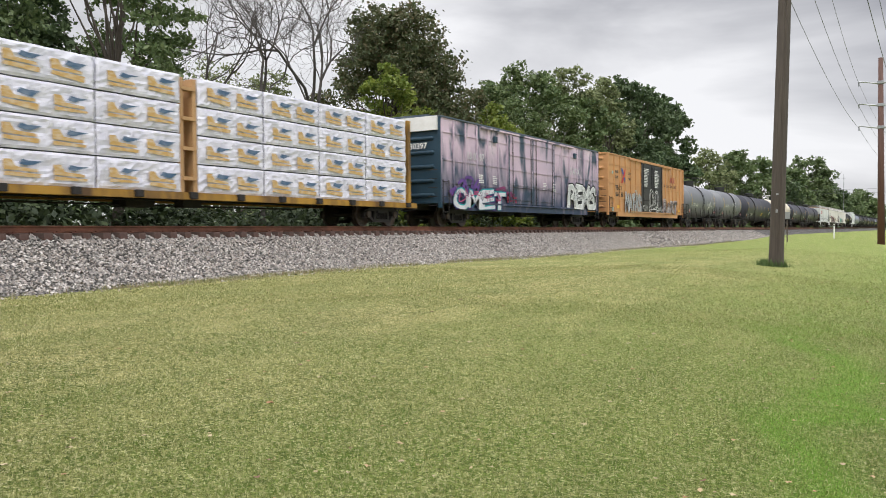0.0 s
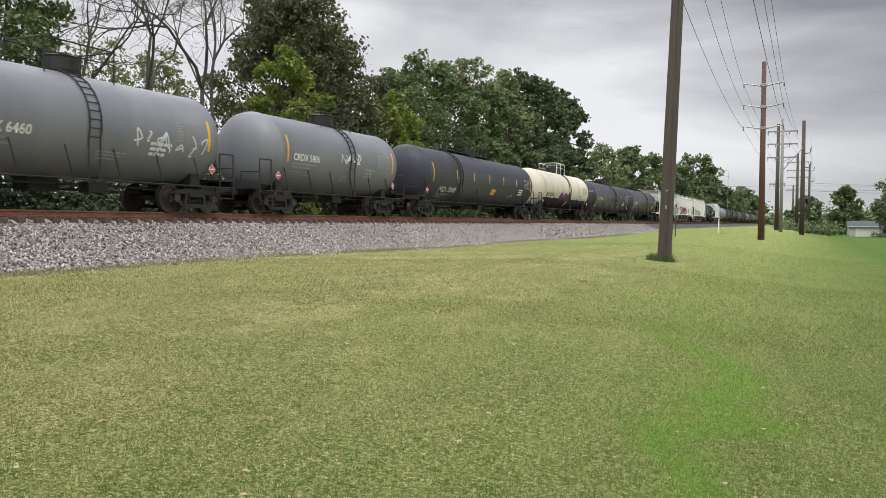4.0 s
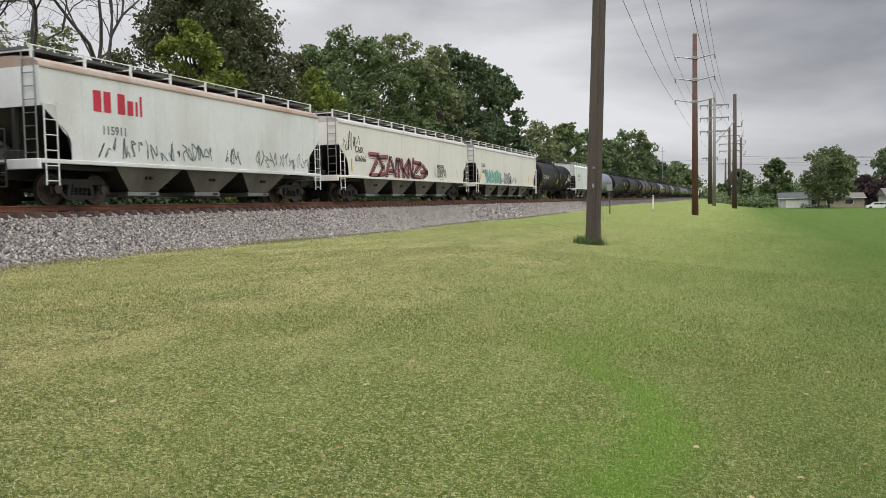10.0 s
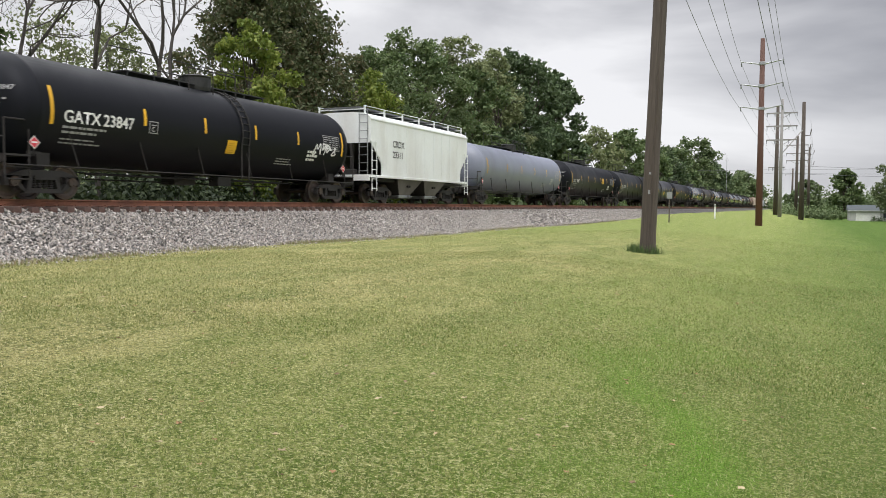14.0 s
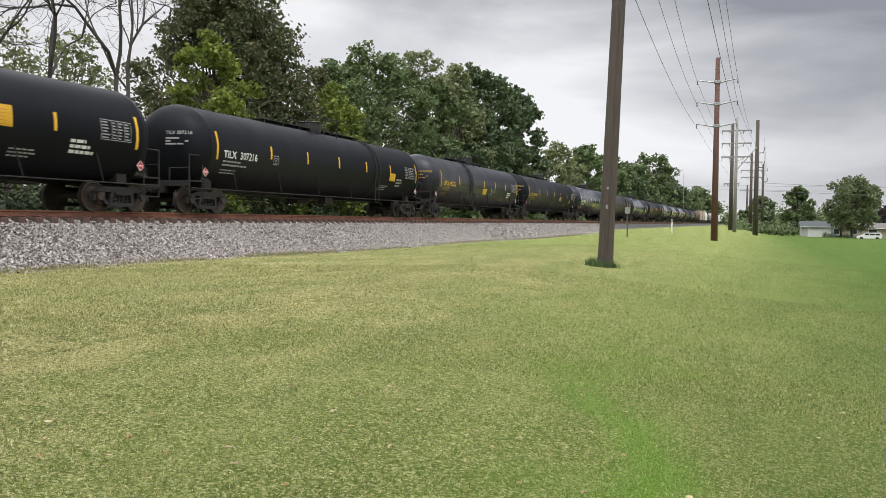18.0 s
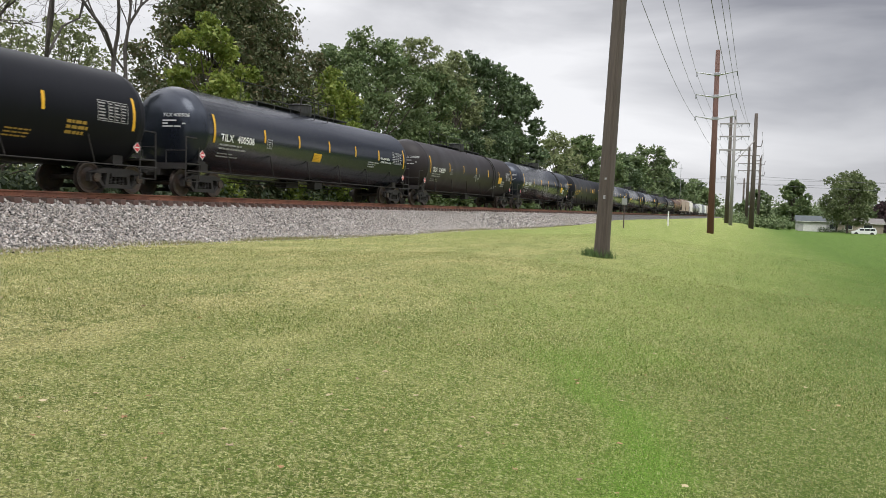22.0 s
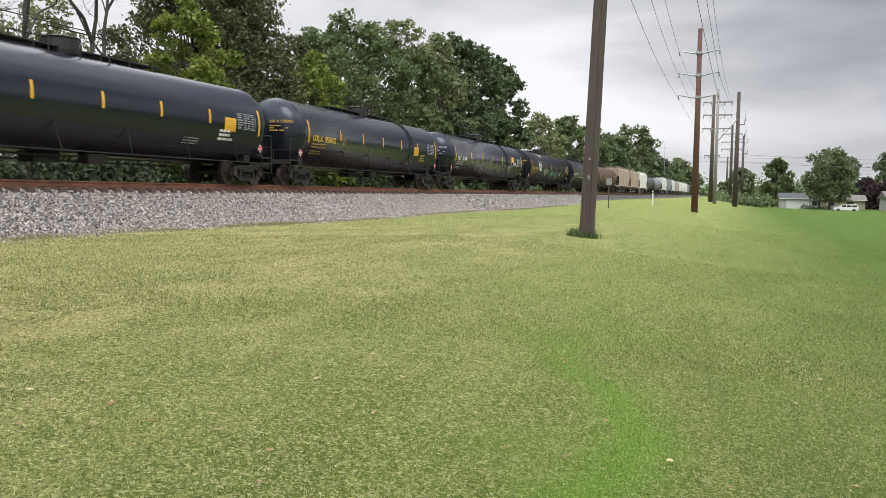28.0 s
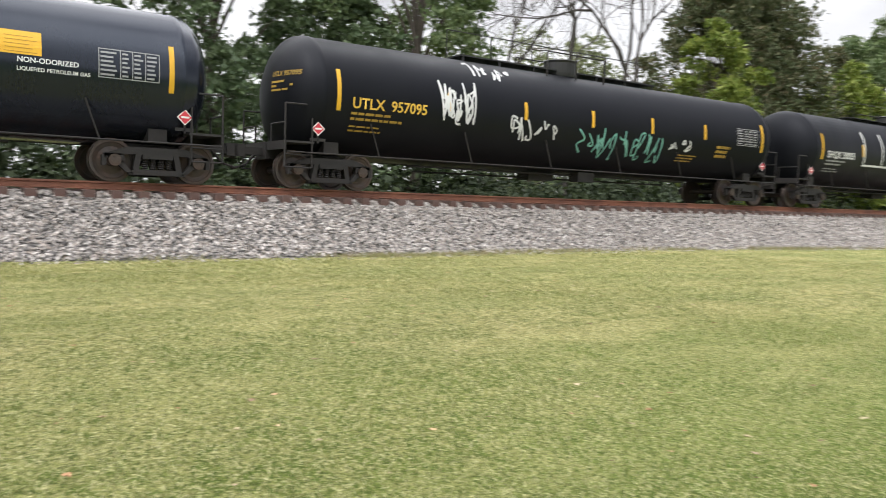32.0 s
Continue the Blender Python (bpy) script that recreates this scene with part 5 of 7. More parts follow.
c = put(tank_car(21.00, R0, ZC, SLATE, "long slate-grey tank car with yellow stripes", None, 9.5, -4.5), 95.50, 116.50)
tank_marks(c, 7, "330643", WHITE_MARK, 23, (3.25, -0.85, 0.75, 0.36), "MTZX", ahead=0.7, drop=0.6)
c = put(tank_car(17.24, 1.47, 2.46, CREAM, "stained cream tank car with black belly and white top railing", None, 7.6, 0.6, False, 0.0, True, MATT), 116.28, 133.52)
tank_marks(c, 3, "201073", BLACK, 24, None, "DMX", False, drop=0.32)
graffiti(c, -2.4, 1.45, 3.4, 0.75, 9, (0.10, 0.03, 0.14), round_side(1.49, 2.46), 34, 0.5, "purple graffiti")
graffiti(c, -2.4, 1.5, 3.2, 0.65, 7, (0.22, 0.05, 0.12), round_side(1.495, 2.46), 35, 0.07)
c = put(tank_car(18.68, 1.5, 2.32, SLATE, "slate-grey tank car with a ladder band round its middle", None, None, 1.2), 133.30, 151.98)
tank_marks(c, 6, "210206", WHITE_MARK, 25, None, "GATX")
c = put(tank_car(19.32, 1.5, 2.32, SLATE, "slate-grey tank car, streaked with dust", None, None, 1.2), 151.86, 171.18)
tank_marks(c, 6, "210214", WHITE_MARK, 26, None, "GATX")

PALE = paint("pale_hopper_grey", (0.72, 0.74, 0.74), 0.55, (0.46, 0.43, 0.38), 0.4)
BUFF = paint("buff_hopper_paint", (0.78, 0.75, 0.71), 0.55, (0.66, 0.62, 0.57), 0.4)
DULL_ROOF = paint("dull_grey_roof", (0.50, 0.485, 0.46), 0.65, (0.36, 0.34, 0.31), 0.6)
RUSTY_ROOF = paint("rust_streaked_roof", (0.40, 0.33, 0.28), 0.7, (0.28, 0.14, 0.08), 0.7)
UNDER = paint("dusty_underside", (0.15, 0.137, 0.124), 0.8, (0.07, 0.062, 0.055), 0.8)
c = put(hopper_car(17.54, 3.1, PALE, UNDER, "pale grey covered hopper car with red lettering", 3, RUSTY_ROOF), 171.00, 188.54)
sf = flat_side(c["hw"] + 0.004)
red = paint("red_lettering", (0.55, 0.03, 0.06), 0.5)
decal(c, "owner_mark", bars_mesh([(0, 0.32, 0, 0.62), (0.42, 0.72, 0, 0.62), (1.0, 1.32, 0, 0.62), (1.42, 1.68, 0, 0.45), (1.78, 1.88, 0, 0.45), (1.98, 2.08, 0, 0.64)]), -5.9, 2.75, red, sf)
number(c, -5.6, 2.1, "115911", 0.36, paint("grey_lettering", (0.16, 0.16, 0.16), 0.6), sf)
for y, w, n, col, sd in ((-5.8, 2.6, 9, (0.22, 0.24, 0.26), 41), (-3.0, 3.0, 9, (0.16, 0.24, 0.26), 42), (2.6, 4.2, 12, (0.25, 0.30, 0.30), 43), (0.6, 1.0, 4, (0.22, 0.22, 0.23), 44)):
    graffiti(c, y, 1.38, w, 0.7, n, col, sf, sd, 0.045)
c = put(hopper_car(21.67, 3.15, BUFF, UNDER, "buff covered hopper car with red and black graffiti", 4, DULL_ROOF), 188.54, 210.21)
sf = flat_side(c["hw"] + 0.004)
owner_mark(c, -8.15, 2.45, "CAIX", 0.42, BLACK, sf)
number(c, -8.15, 2.0, "636066", 0.42, BLACK, sf)
bold_shapes = (
    (0.00, 0.15, [[(0.1, 1), (1, 1), (0.15, 0), (0.9, 0.05)]]),
    (0.13, 0.29, [[(0.95, 0.95), (0.1, 0.9), (0.55, 0.45), (0.1, 0.0), (0.95, 0.2)]]),
    (0.25, 0.42, [[(0, 0), (0.45, 0.95), (1, 0)], [(0.25, 0.3), (0.75, 0.3)]]),
    (0.41, 0.51, [[(0.05, 0.5), (0.25, 0.88), (0.75, 0.88), (0.95, 0.5)], [(0.5, 0.8), (0.5, 0)]]),
    (0.50, 0.63, [[(0.1, 0.9), (0.3, 0)], [(1, 0.85), (0.35, 0.4), (0.95, 0)]]),
    (0.62, 0.72, [[(0, 0), (0.2, 0.95), (0.7, 0.1), (1, 1)]]),
    (0.71, 0.86, [[(0, 0.85), (1, 0.8), (0.4, 0.45), (0, 0.1), (1, 0.05)]]),
    (0.86, 0.98, [[(0, 0.35), (1, 0.38)], [(0.3, 0.72), (1, 0.38), (0.3, 0.08)]]))
angular_letters(c, -6.7, 1.30, 8.6, 1.12, bold_shapes, (((0.02, 0.02, 0.02), 0.36, 0.14, -0.03), ((0.86, 0.84, 0.82), 0.36, 0, 0), ((0.34, 0.10, 0.115), 0.27, 0, 0), ((0.02, 0.018, 0.018), 0.07, 0.05, -0.05)), sf, "red and black graffiti letter")
for k, words in enumerate(("MENTAL", "WOUNDS", "QUICK FIX")):
    decal(c, "painted_word", text_mesh(words, 0.36), 3.6 + 0.04 * k, 2.02 - 0.27 * k, BLACK, sf, "black painted word")
graffiti(c, 4.2, 1.2, 0.8, 0.14, 4, (0.02, 0.02, 0.02), sf, 58, 0.03)
graffiti(c, -9.5, 2.5, 1.9, 0.9, 7, (0.08, 0.08, 0.08), sf, 56, 0.045)
for y in (-8.6, 3.2, 7.5, 8.9):
    decal(c, "reflector", bars_mesh([(0, 0.12, 0, 0.6)]), y, 1.5, YELLOW, sf)
c = put(hopper_car(21.11, 3.15, BUFF, UNDER, "buff covered hopper car with green graffiti", 4, DULL_ROOF), 210.21, 231.32)
sf = flat_side(c["hw"] + 0.004)
owner_mark(c, -8.15, 2.45, "CAIX", 0.42, BLACK, sf)
number(c, -8.1, 2.0, "636107", 0.42, BLACK, sf)
block_letters(c, -7.0, 1.30, 4.2, 0.85, 6, (((0.22, 0.50, 0.43), 0.44), ((0.74, 0.80, 0.77), 0.27), (TEAL_SPRAY, 0.215)), sf, 61, "mint green graffiti letter")
graffiti(c, -6.9, 1.34, 4.0, 0.75, 9, (0.60, 0.70, 0.66), flat_side(c["hw"] + 0.048), 69, 0.025, "pale outline stroke")
wild_word(c, "DEKEM", -1.8, 1.30, 2.2, 0.80, (((0.78, 0.76, 0.74), 0.07, 0, 0), ((0.02, 0.02, 0.02), 0.035, 0, 0), ((0.38, 0.37, 0.37), 0, 0, 0)), sf, "black and grey graffiti letter", 62, 0.05)
graffiti(c, 0.5, 1.36, 1.7, 0.55, 5, (0.22, 0.19, 0.17), sf, 63, 0.05, "faint brown graffiti")
graffiti(c, -2.8, 1.40, 0.9, 0.5, 3, (0.10, 0.09, 0.09), sf, 64, 0.05)
for y in (-8.5, 6.5, 8.2):
    decal(c, "reflector", bars_mesh([(0, 0.12, 0, 0.6)]), y, 1.5, YELLOW, sf)

c = put(tank_car(18.43, 1.5, 2.35, MATT, "matt black tank car with a white scrawl", None, None, 0.8), 231.32, 249.75)
tank_marks(c, 6, "23847", WHITE_MARK, 27, (2.45, -0.72, 0.5, 0.45), "GATX", True, False, 0.42)
graffiti(c, 5.0, 1.9, 1.8, 0.5, 5, WHITE_SPRAY, round_side(1.51, 2.35), 36, 0.06)
c = put(hopper_car(13.40, 3.1, PALE, UNDER, "short pale grey covered hopper car with two bays", 2), 249.75, 263.15)
sf = flat_side(c["hw"] + 0.004)
owner_mark(c, -3.6, 2.65, "CRDX", 0.44, BLACK, sf)
number(c, -3.6, 2.15, "23311", 0.44, BLACK, sf)
c = put(tank_car(20.40, R0, ZC, BLUEGREY, "glossy blue-grey tank car", None, None, None), 263.15, 283.55)
tank_marks(c, 6, "", WHITE_MARK, 28, None, "", False)
for L_, u, body, lab, dig, mk, band, sd in (
        (20.40, 283.55, MATT, "matt black tank car with white number", "300877", WHITE_MARK, None, 71),
        (21.93, 303.95, MATT, "matt black tank car with ladder near its end", "307216", WHITE_MARK, 4.1, 72),
        (20.60, 325.88, CHARCOAL, "charcoal tank car with gold number", "953322", GOLD_MARK, -2.6, 73),
        (21.94, 346.48, MATT, "matt black tank car with gold number", "957808", GOLD_MARK, None, 74),
        (20.57, 368.42, GLOSS, "glossy black tank car with white number", "400506", WHITE_MARK, None, 75),
        (21.11, 388.99, BROWNISH, "brownish black tank car, dusty", "308589", WHITE_MARK, 4.1, 76),
        (21.32, 410.10, GLOSS, "glossy black tank car with pale scrawl", "308011", WHITE_MARK, 4.2, 77),
        (21.31, 431.42, MATT, "matt black tank car with gold number and yellow panel", "959094", GOLD_MARK, None, 78),
        (20.80, 452.73, GLOSS, "glossy black tank car with white number", "307587", WHITE_MARK, -6.5, 79),
        (20.10, 473.53, GLOSS, "glossy black tank car with gold number", "958302", GOLD_MARK, 4.0, 80),
        (21.82, 493.63, GLOSS, "glossy black tank car with grey scrawls", "307304", WHITE_MARK, 4.1, 81),
        (21.18, 515.45, MATT, "matt black tank car with white and teal graffiti", "957095", GOLD_MARK, None, 82),
        (19.87, 536.63, MATT, "black tank car with white drip lines", "50055", WHITE_MARK, None, 83),
        (20.59, 556.50, RUST, "rust-brown tank car with faded paint", "", WHITE_MARK, None, 84)):
    c = put(tank_car(L_, R0, ZC, body, lab, None, None, band), u, u + L_)
    spot = {71: (4.25, -0.20, 0.6, 0.55), 72: (5.0, -0.45, 0.7, 0.4), 73: (2.95, -0.62, 0.85, 0.4), 74: (3.85, -0.45, 0.6, 0.35), 75: (2.5, -0.62, 0.7, 0.36), 76: (5.0, -0.5, 0.8, 0.45), 77: (5.0, -0.55, 0.8, 0.45), 78: (3.4, -0.15, 0.75, 0.42), 79: (5.3, -0.35, 0.7, 0.5), 80: (4.8, -0.4, 0.7, 0.5), 81: (5.06, 0.06, 0.72, 0.46)}
    tank_marks(c, 7, dig, mk, sd, spot.get(sd), "UTLX" if mk is GOLD_MARK else "TILX" if sd != 83 else "SHQX", sd < 82, sd in (75, 81))
    ts = round_side(R0 + 0.004, ZC)
    if sd in (77, 81):
        for k in range(4 if sd == 81 else 1):
            graffiti(c, (-4.4 if sd == 81 else -2.0) + k * 2.6, 1.5, 2.2, 0.85, 6, (0.24, 0.24, 0.25), ts, 90 + k, 0.05)
    if sd == 82:
        for y_, z_, w_, h_, n_, col_, k_ in ((-5.6, ZC - 0.45, 1.3, 1.2, 7, WHITE_SPRAY, 101), (-4.5, ZC + 0.88, 1.6, 0.42, 6, WHITE_SPRAY, 102), (-3.15, ZC - 0.80, 1.8, 0.75, 6, WHITE_SPRAY, 103), (-0.5, ZC - 1.05, 4.0, 0.95, 12, TEAL_SPRAY, 104), (3.6, ZC - 0.6, 1.1, 0.4, 4, WHITE_SPRAY, 106)):
            graffiti(c, y_, z_, w_, h_, n_, col_, ts, k_, 0.055, "teal tag" if k_ == 104 else "white tag")
        graffiti(c, -5.5, ZC - 0.3, 1.1, 0.9, 5, WHITE_SPRAY, ts, 107, 0.05, "white tag")
    if sd == 83:
        for k in range(8):
            decal(c, "drip_line", bars_mesh([(0, 0.09, 0, 1.3 if k != 4 else 0.7)]), -4.8 + k * 1.45, 1.9, WHITE_MARK, ts)
        decal(c, "drip_line", bars_mesh([(0, 10.2, -0.06, 0.02)]), -4.8, 1.85, WHITE_MARK, ts)
    if sd in (73, 74, 76):
        graffiti(c, min(sd - 73 + 1.5, 2.5) - (3.0 if sd == 76 else 0), 1.7, 1.2, 0.6, 3, (0.3, 0.3, 0.3), ts, 120 + sd, 0.05)
TAN = paint("tan_hopper_paint", (0.42, 0.33, 0.27), 0.6, (0.30, 0.21, 0.16), 0.5)
u = 577.09
for L_, col, lab in ((15.86, TAN, "tan covered hopper car, dusty, far along the train"), (15.16, TAN, "tan covered hopper car, dusty, far along the train"), (16.0, BUFF, "pale tan covered hopper car")):
    put(hopper_car(L_, 3.1, col, UNDER, lab, 3), u, u + L_)
    u += L_
for L_, col, lab in ((18.3, SLATE, "dark grey tank car, far along the train"), (18.3, GREY, "grey tank car, far along the train")):
    put(tank_car(L_, 1.52, 2.35, col, lab), u, u + L_)
    u += L_
for L_, col, lab in ((18.0, PALE, "pale covered hopper car, dusty, far along the train"), (17.5, BLUEGREY, "bluish covered hopper car, dusty, far along the train"), (17.5, PALE, "pale covered hopper car, dusty, far along the train"), (17.5, TAN, "tan covered hopper car, dusty, far along the train"), (17.5, PALE, "pale covered hopper car, dusty, far along the train"), (18.0, BUFF, "buff covered hopper car, dusty, far along the train"), (18.0, PALE, "pale covered hopper car, dusty, far along the train"), (18.0, GREY, "grey covered hopper car, dusty, far along the train")):
    put(hopper_car(L_, 3.1, col, UNDER, lab, 3), u, u + L_)
    u += L_


def run(t):
    """How far the train has come by t seconds."""
    return 14.8683 * t + 0.05003 * t * t + (-0.000623) * t ** 3


# ---- poles, wires, posts ----
p1 = thing("utility_pole", "thick weathered wooden utility pole with cracks", "utility pole", "", pose(-3.88, 27.85, 0.05, 0.2, 1.9, 0))
bm = bmesh.new()
prof = [(-0.3, 0.26)] + [(i * 0.8, 0.24 - 0.0038 * i * 0.8 + rnd.uniform(-0.004, 0.004)) for i in range(1, 21)]
rings = []
for z, rad in prof:
    ring = []
    for i in range(28):
        a = 2 * math.pi * i / 28
        cut = 0.035 if i in (3, 11, 19) and z > 0.2 else 0.0
        ring.append(bm.verts.new(((rad - cut) * math.cos(a - 1.9), (rad - cut) * math.sin(a - 1.9), z)))
    rings.append(ring)
for a, b in zip(rings, rings[1:]):
    for i in range(28):
        bm.faces.new((a[i], a[(i + 1) % 28], b[(i + 1) % 28], b[i]))
bm.faces.new(rings[-1])
part("pole", bm, M["pole"], p1)
for z in (11.2, 13.0, 14.8):
    bm = bmesh.new()
    rod(bm, (-0.5, 0, z), (0.5, 0, z), 0.05)
    part("bracket", bm, M["galv"], p1)
part("tag_plate", boxes((-0.03, 0.03, -0.255, -0.225, 1.9, 2.02)), M["galv"], p1)
part("tag_plate", boxes((-0.03, 0.03, -0.255, -0.225, 2.5, 2.56)), M["galv"], p1)


def power_pole(x, y, z, h, rad, material, label, davits=(), arms=(), brackets=(), lean=0.0, detail=True):
    ob = thing("power_pole", label, "power pole", "line of power poles", pose(x, y, z, 0, lean, 0))
    bm = bmesh.new()
    rod(bm, (0, 0, -0.4), (0, 0, h), rad, rad * 0.62, 14)
    part("pole", bm, material, ob, smooth=True)
    for za in davits:
        part("arm_bracket", boxes((-0.26, 0.26, -0.22, 0.22, za - 0.22, za + 0.05), bevel=0.03), M["galv"], ob)
        for q in (-1, 1):
            bm = bmesh.new()
            rod(bm, (q * 0.15, 0, za - 0.12), (q * 1.62, 0, za + 0.14), 0.075, 0.045, 8)
            rod(bm, (q * 1.62, 0, za + 0.14), (q * 1.62, 0, za + 0.02), 0.045, 0.045, 8)
            part("davit_arm", bm, M["galv"], ob)
            bm = bmesh.new()
            for i in range(4):
                rod(bm, (q * 1.62, 0, za + 0.02 - i * 0.07), (q * 1.62, 0, za - 0.04 - i * 0.07), 0.055, 0.03, 8)
            part("insulator", bm, M["insul"], ob)
    for za, w in arms:
        part("cross_arm", boxes((-w, w, -0.07, 0.07, za - 0.09, za + 0.09)), M["pole_grey"], ob)
        bm = bmesh.new()
        for q in (-1, 1):
            rod(bm, (0, 0, za - 0.7), (q * w * 0.55, 0, za - 0.08), 0.03, 0.03, 6)
        part("arm_brace", bm, M["pole_grey"], ob)
        for kk in (-w + 0.1, w - 0.1) if not detail else (-w + 0.1, -w * 0.45, w * 0.45, w - 0.1):
            bm = bmesh.new()
            rod(bm, (kk, 0, za - 0.09), (kk, 0, za - 0.5), 0.06, 0.04, 7)
            part("insulator", bm, M["insul"], ob)
    for za in brackets:
        bm = bmesh.new()
        path_rod(bm, [(0.1, 0, za), (0.85, 0, za + 0.05), (1.0, 0, za + 0.9)], 0.06)
        part("upswept_bracket", bm, M["pole"], ob)
    return ob


power_pole(-2.69, 74.7, 0.0, 15.5, 0.29, M["pole_red"], "tall reddish power pole with three pairs of arms", (9.85, 11.7, 13.55), lean=-0.15)
power_pole(-2.0, 117.5, 0.35, 15.4, 0.25, M["pole_grey"], "silver-grey power pole with three crossarms", (), ((13.6, 1.9), (11.9, 1.9), (10.1, 1.9)))
power_pole(0.6, 123.7, 0.0, 16.0, 0.36, M["pole"], "dark wooden power pole with upswept brackets", (), (), (11.4, 9.4))
power_pole(-3.1, 140.0, 0.7, 16.8, 0.36, M["pole"], "dark wooden power pole with small arms", (), ((7.2, 1.2),))
power_pole(-0.3, 175.0, 0.6, 15.0, 0.33, M["pole"], "distant power pole with stacked crossarms", (), ((13.2, 2.0), (11.6, 2.0), (10.2, 2.0)), detail=False)
power_pole(2.1, 200.0, 0.5, 14.6, 0.33, M["pole"], "distant power pole with upswept brackets", (), (), (13.0, 10.6), detail=False)
power_pole(-1.7, 260.0, 0.5, 12.6, 0.35, M["pole"], "far power pole on the line", (), ((11.0, 2.0),), detail=False)
bm = bmesh.new()
rod(bm, (0.6, 123.7, 12.3), (-2.0, 117.5, 8.6), 0.07, 0.07, 8)
tagged(part("pole_brace", bm, M["pole_grey"]), "diagonal timber brace between two power poles", "brace")


def wire(name, a, b, sag, rad=0.013, label="thin grey overhead power conductor"):
    c = bpy.data.curves.new(name, "CURVE")
    c.dimensions, c.bevel_depth, c.bevel_resolution = "3D", rad, 1
    s = c.splines.new("POLY")
    n = 24
    s.points.add(n)
    a, b = Vector(a), Vector(b)
    for i in range(n + 1):
        t = i / n
        p = a.lerp(b, t) - Vector((0, 0, 4 * sag * t * (1 - t)))
        s.points[i].co = (*p, 1)
    c.materials.append(M["wire"])
    return tagged(new(name, c), label, "wire", "overhead wires")


for z, z1, x1 in ((9.75, 11.4, -4.3), (11.6, 13.2, -3.9), (13.45, 15.0, -3.5)):
    wire("power_line", (-4.31, 74.7, z), (x1, 27.85, z1), 0.75)
    wire("power_line", (-1.07, 74.7, z), (-1.4, -40, z + 1.2), 1.2)
    wire("power_line", (-4.31, 74.7, z), (-3.8, 117.5, z), 0.4)
    wire("power_line", (-1.07, 74.7, z), (0.6 if z < 12 else -0.2, 120, z + 0.4), 0.4)
    wire("power_line", (-3.9, 117.5, z - 0.2), (-2.2, 175, z), 0.6)
    wire("power_line", (1.5, 123.7, z), (3.0, 200, z), 0.8)
for z in (13.0, 14.2):
    wire("cable", (-90, 300, z + 3), (-2, 262, z - 1.2), 1.0, 0.03, "dark cable crossing over the line")
    wire("cable", (-2, 262, z - 1.2), (110, 250, z + 1), 1.6, 0.03, "dark cable crossing over the line")
for z in (5.2, 6.3):
    wire("cable", (0.6, 123.7, z + 1), (70, 168, z + 2.5), 0.9, 0.022, "thin cable to the houses")

post = thing("marker_post", "short white marker post by the track", "post", "", pose(-7.0, 83.5, 0.62))
bm = bmesh.new()
rod(bm, (0, 0, -0.2), (0, 0, 1.25), 0.07, 0.06, 10)
part("post", bm, M["white"], post)
part("band", boxes((-0.075, 0.075, -0.075, 0.075, 1.06, 1.12)), BLACK, post)
sign = thing("sign_post", "thin grey sign post with a small plate", "sign", "", pose(-9.3, 70, 0.25))
bm = bmesh.new()
rod(bm, (0, 0, -0.2), (0, 0, 2.3), 0.05, 0.045, 8)
part("post", bm, M["pole"], sign)
part("plate", boxes((-0.22, 0.22, -0.05, -0.03, 2.0, 2.55)), M["galv"], sign)
mast = thing("antenna_mast", "thin far radio mast", "mast", "", pose(-22.3, 289, 0))
bm = bmesh.new()
rod(bm, (0, 0, 0), (0, 0, 19), 0.10, 0.06, 6)
rod(bm, (-0.6, 0, 17.5), (0.6, 0, 17.5), 0.05, 0.05, 5)
part("mast", bm, M["galv"], mast)


# ---- trees ----
def limb_path(a, b, rr, k=5, wob=0.12):
    a, b = np.array(a, float), np.array(b, float)
    L = np.linalg.norm(b - a)
    pts = []
    for i in range(k + 1):
        t = i / k
        p = a + (b - a) * t + rr.normal(0, wob * L * 0.25, 3) * math.sin(math.pi * t)
        p[2] += 0.10 * L * math.sin(math.pi * t) * 0.5
        pts.append(p)
    return pts


def taper(bm, pts, r0, r1, n=7):
    m = len(pts) - 1
    for i in range(m):
        rod(bm, pts[i], pts[i + 1], r0 + (r1 - r0) * i / m, r0 + (r1 - r0) * (i + 1) / m, n)


def leaf_cloud(centres, radii, per, size, rr, flat=0.75):
    """Many small leaf clumps on the outsides of the boughs."""
    n = len(centres) * per
    c = np.repeat(centres, per, axis=0)
    R = np.repeat(radii, per)
    d = rr.normal(0, 1, (n, 3))
    d /= np.linalg.norm(d, axis=1)[:, None]
    p = c + d * (R * (0.35 + 0.75 * rr.rand(n) ** 0.7))[:, None] * np.array([1, 1, flat])
    nrm = d + rr.normal(0, 0.7, (n, 3)) + np.array([0, 0, 0.5])
    nrm /= np.linalg.norm(nrm, axis=1)[:, None]
    u = np.cross(nrm, rr.normal(0, 1, (n, 3)))
    u /= np.linalg.norm(u, axis=1)[:, None] + 1e-9
    w = np.cross(nrm, u)
    s = size * rr.uniform(0.6, 1.4, n)
    u, w = u * s[:, None], w * (s * 0.62)[:, None]
    v = np.stack([p - u, p - w * 0.9 + u * 0.1, p + u, p + w], 1).reshape(-1, 3)
    return v, np.arange(4 * n).reshape(-1, 4)


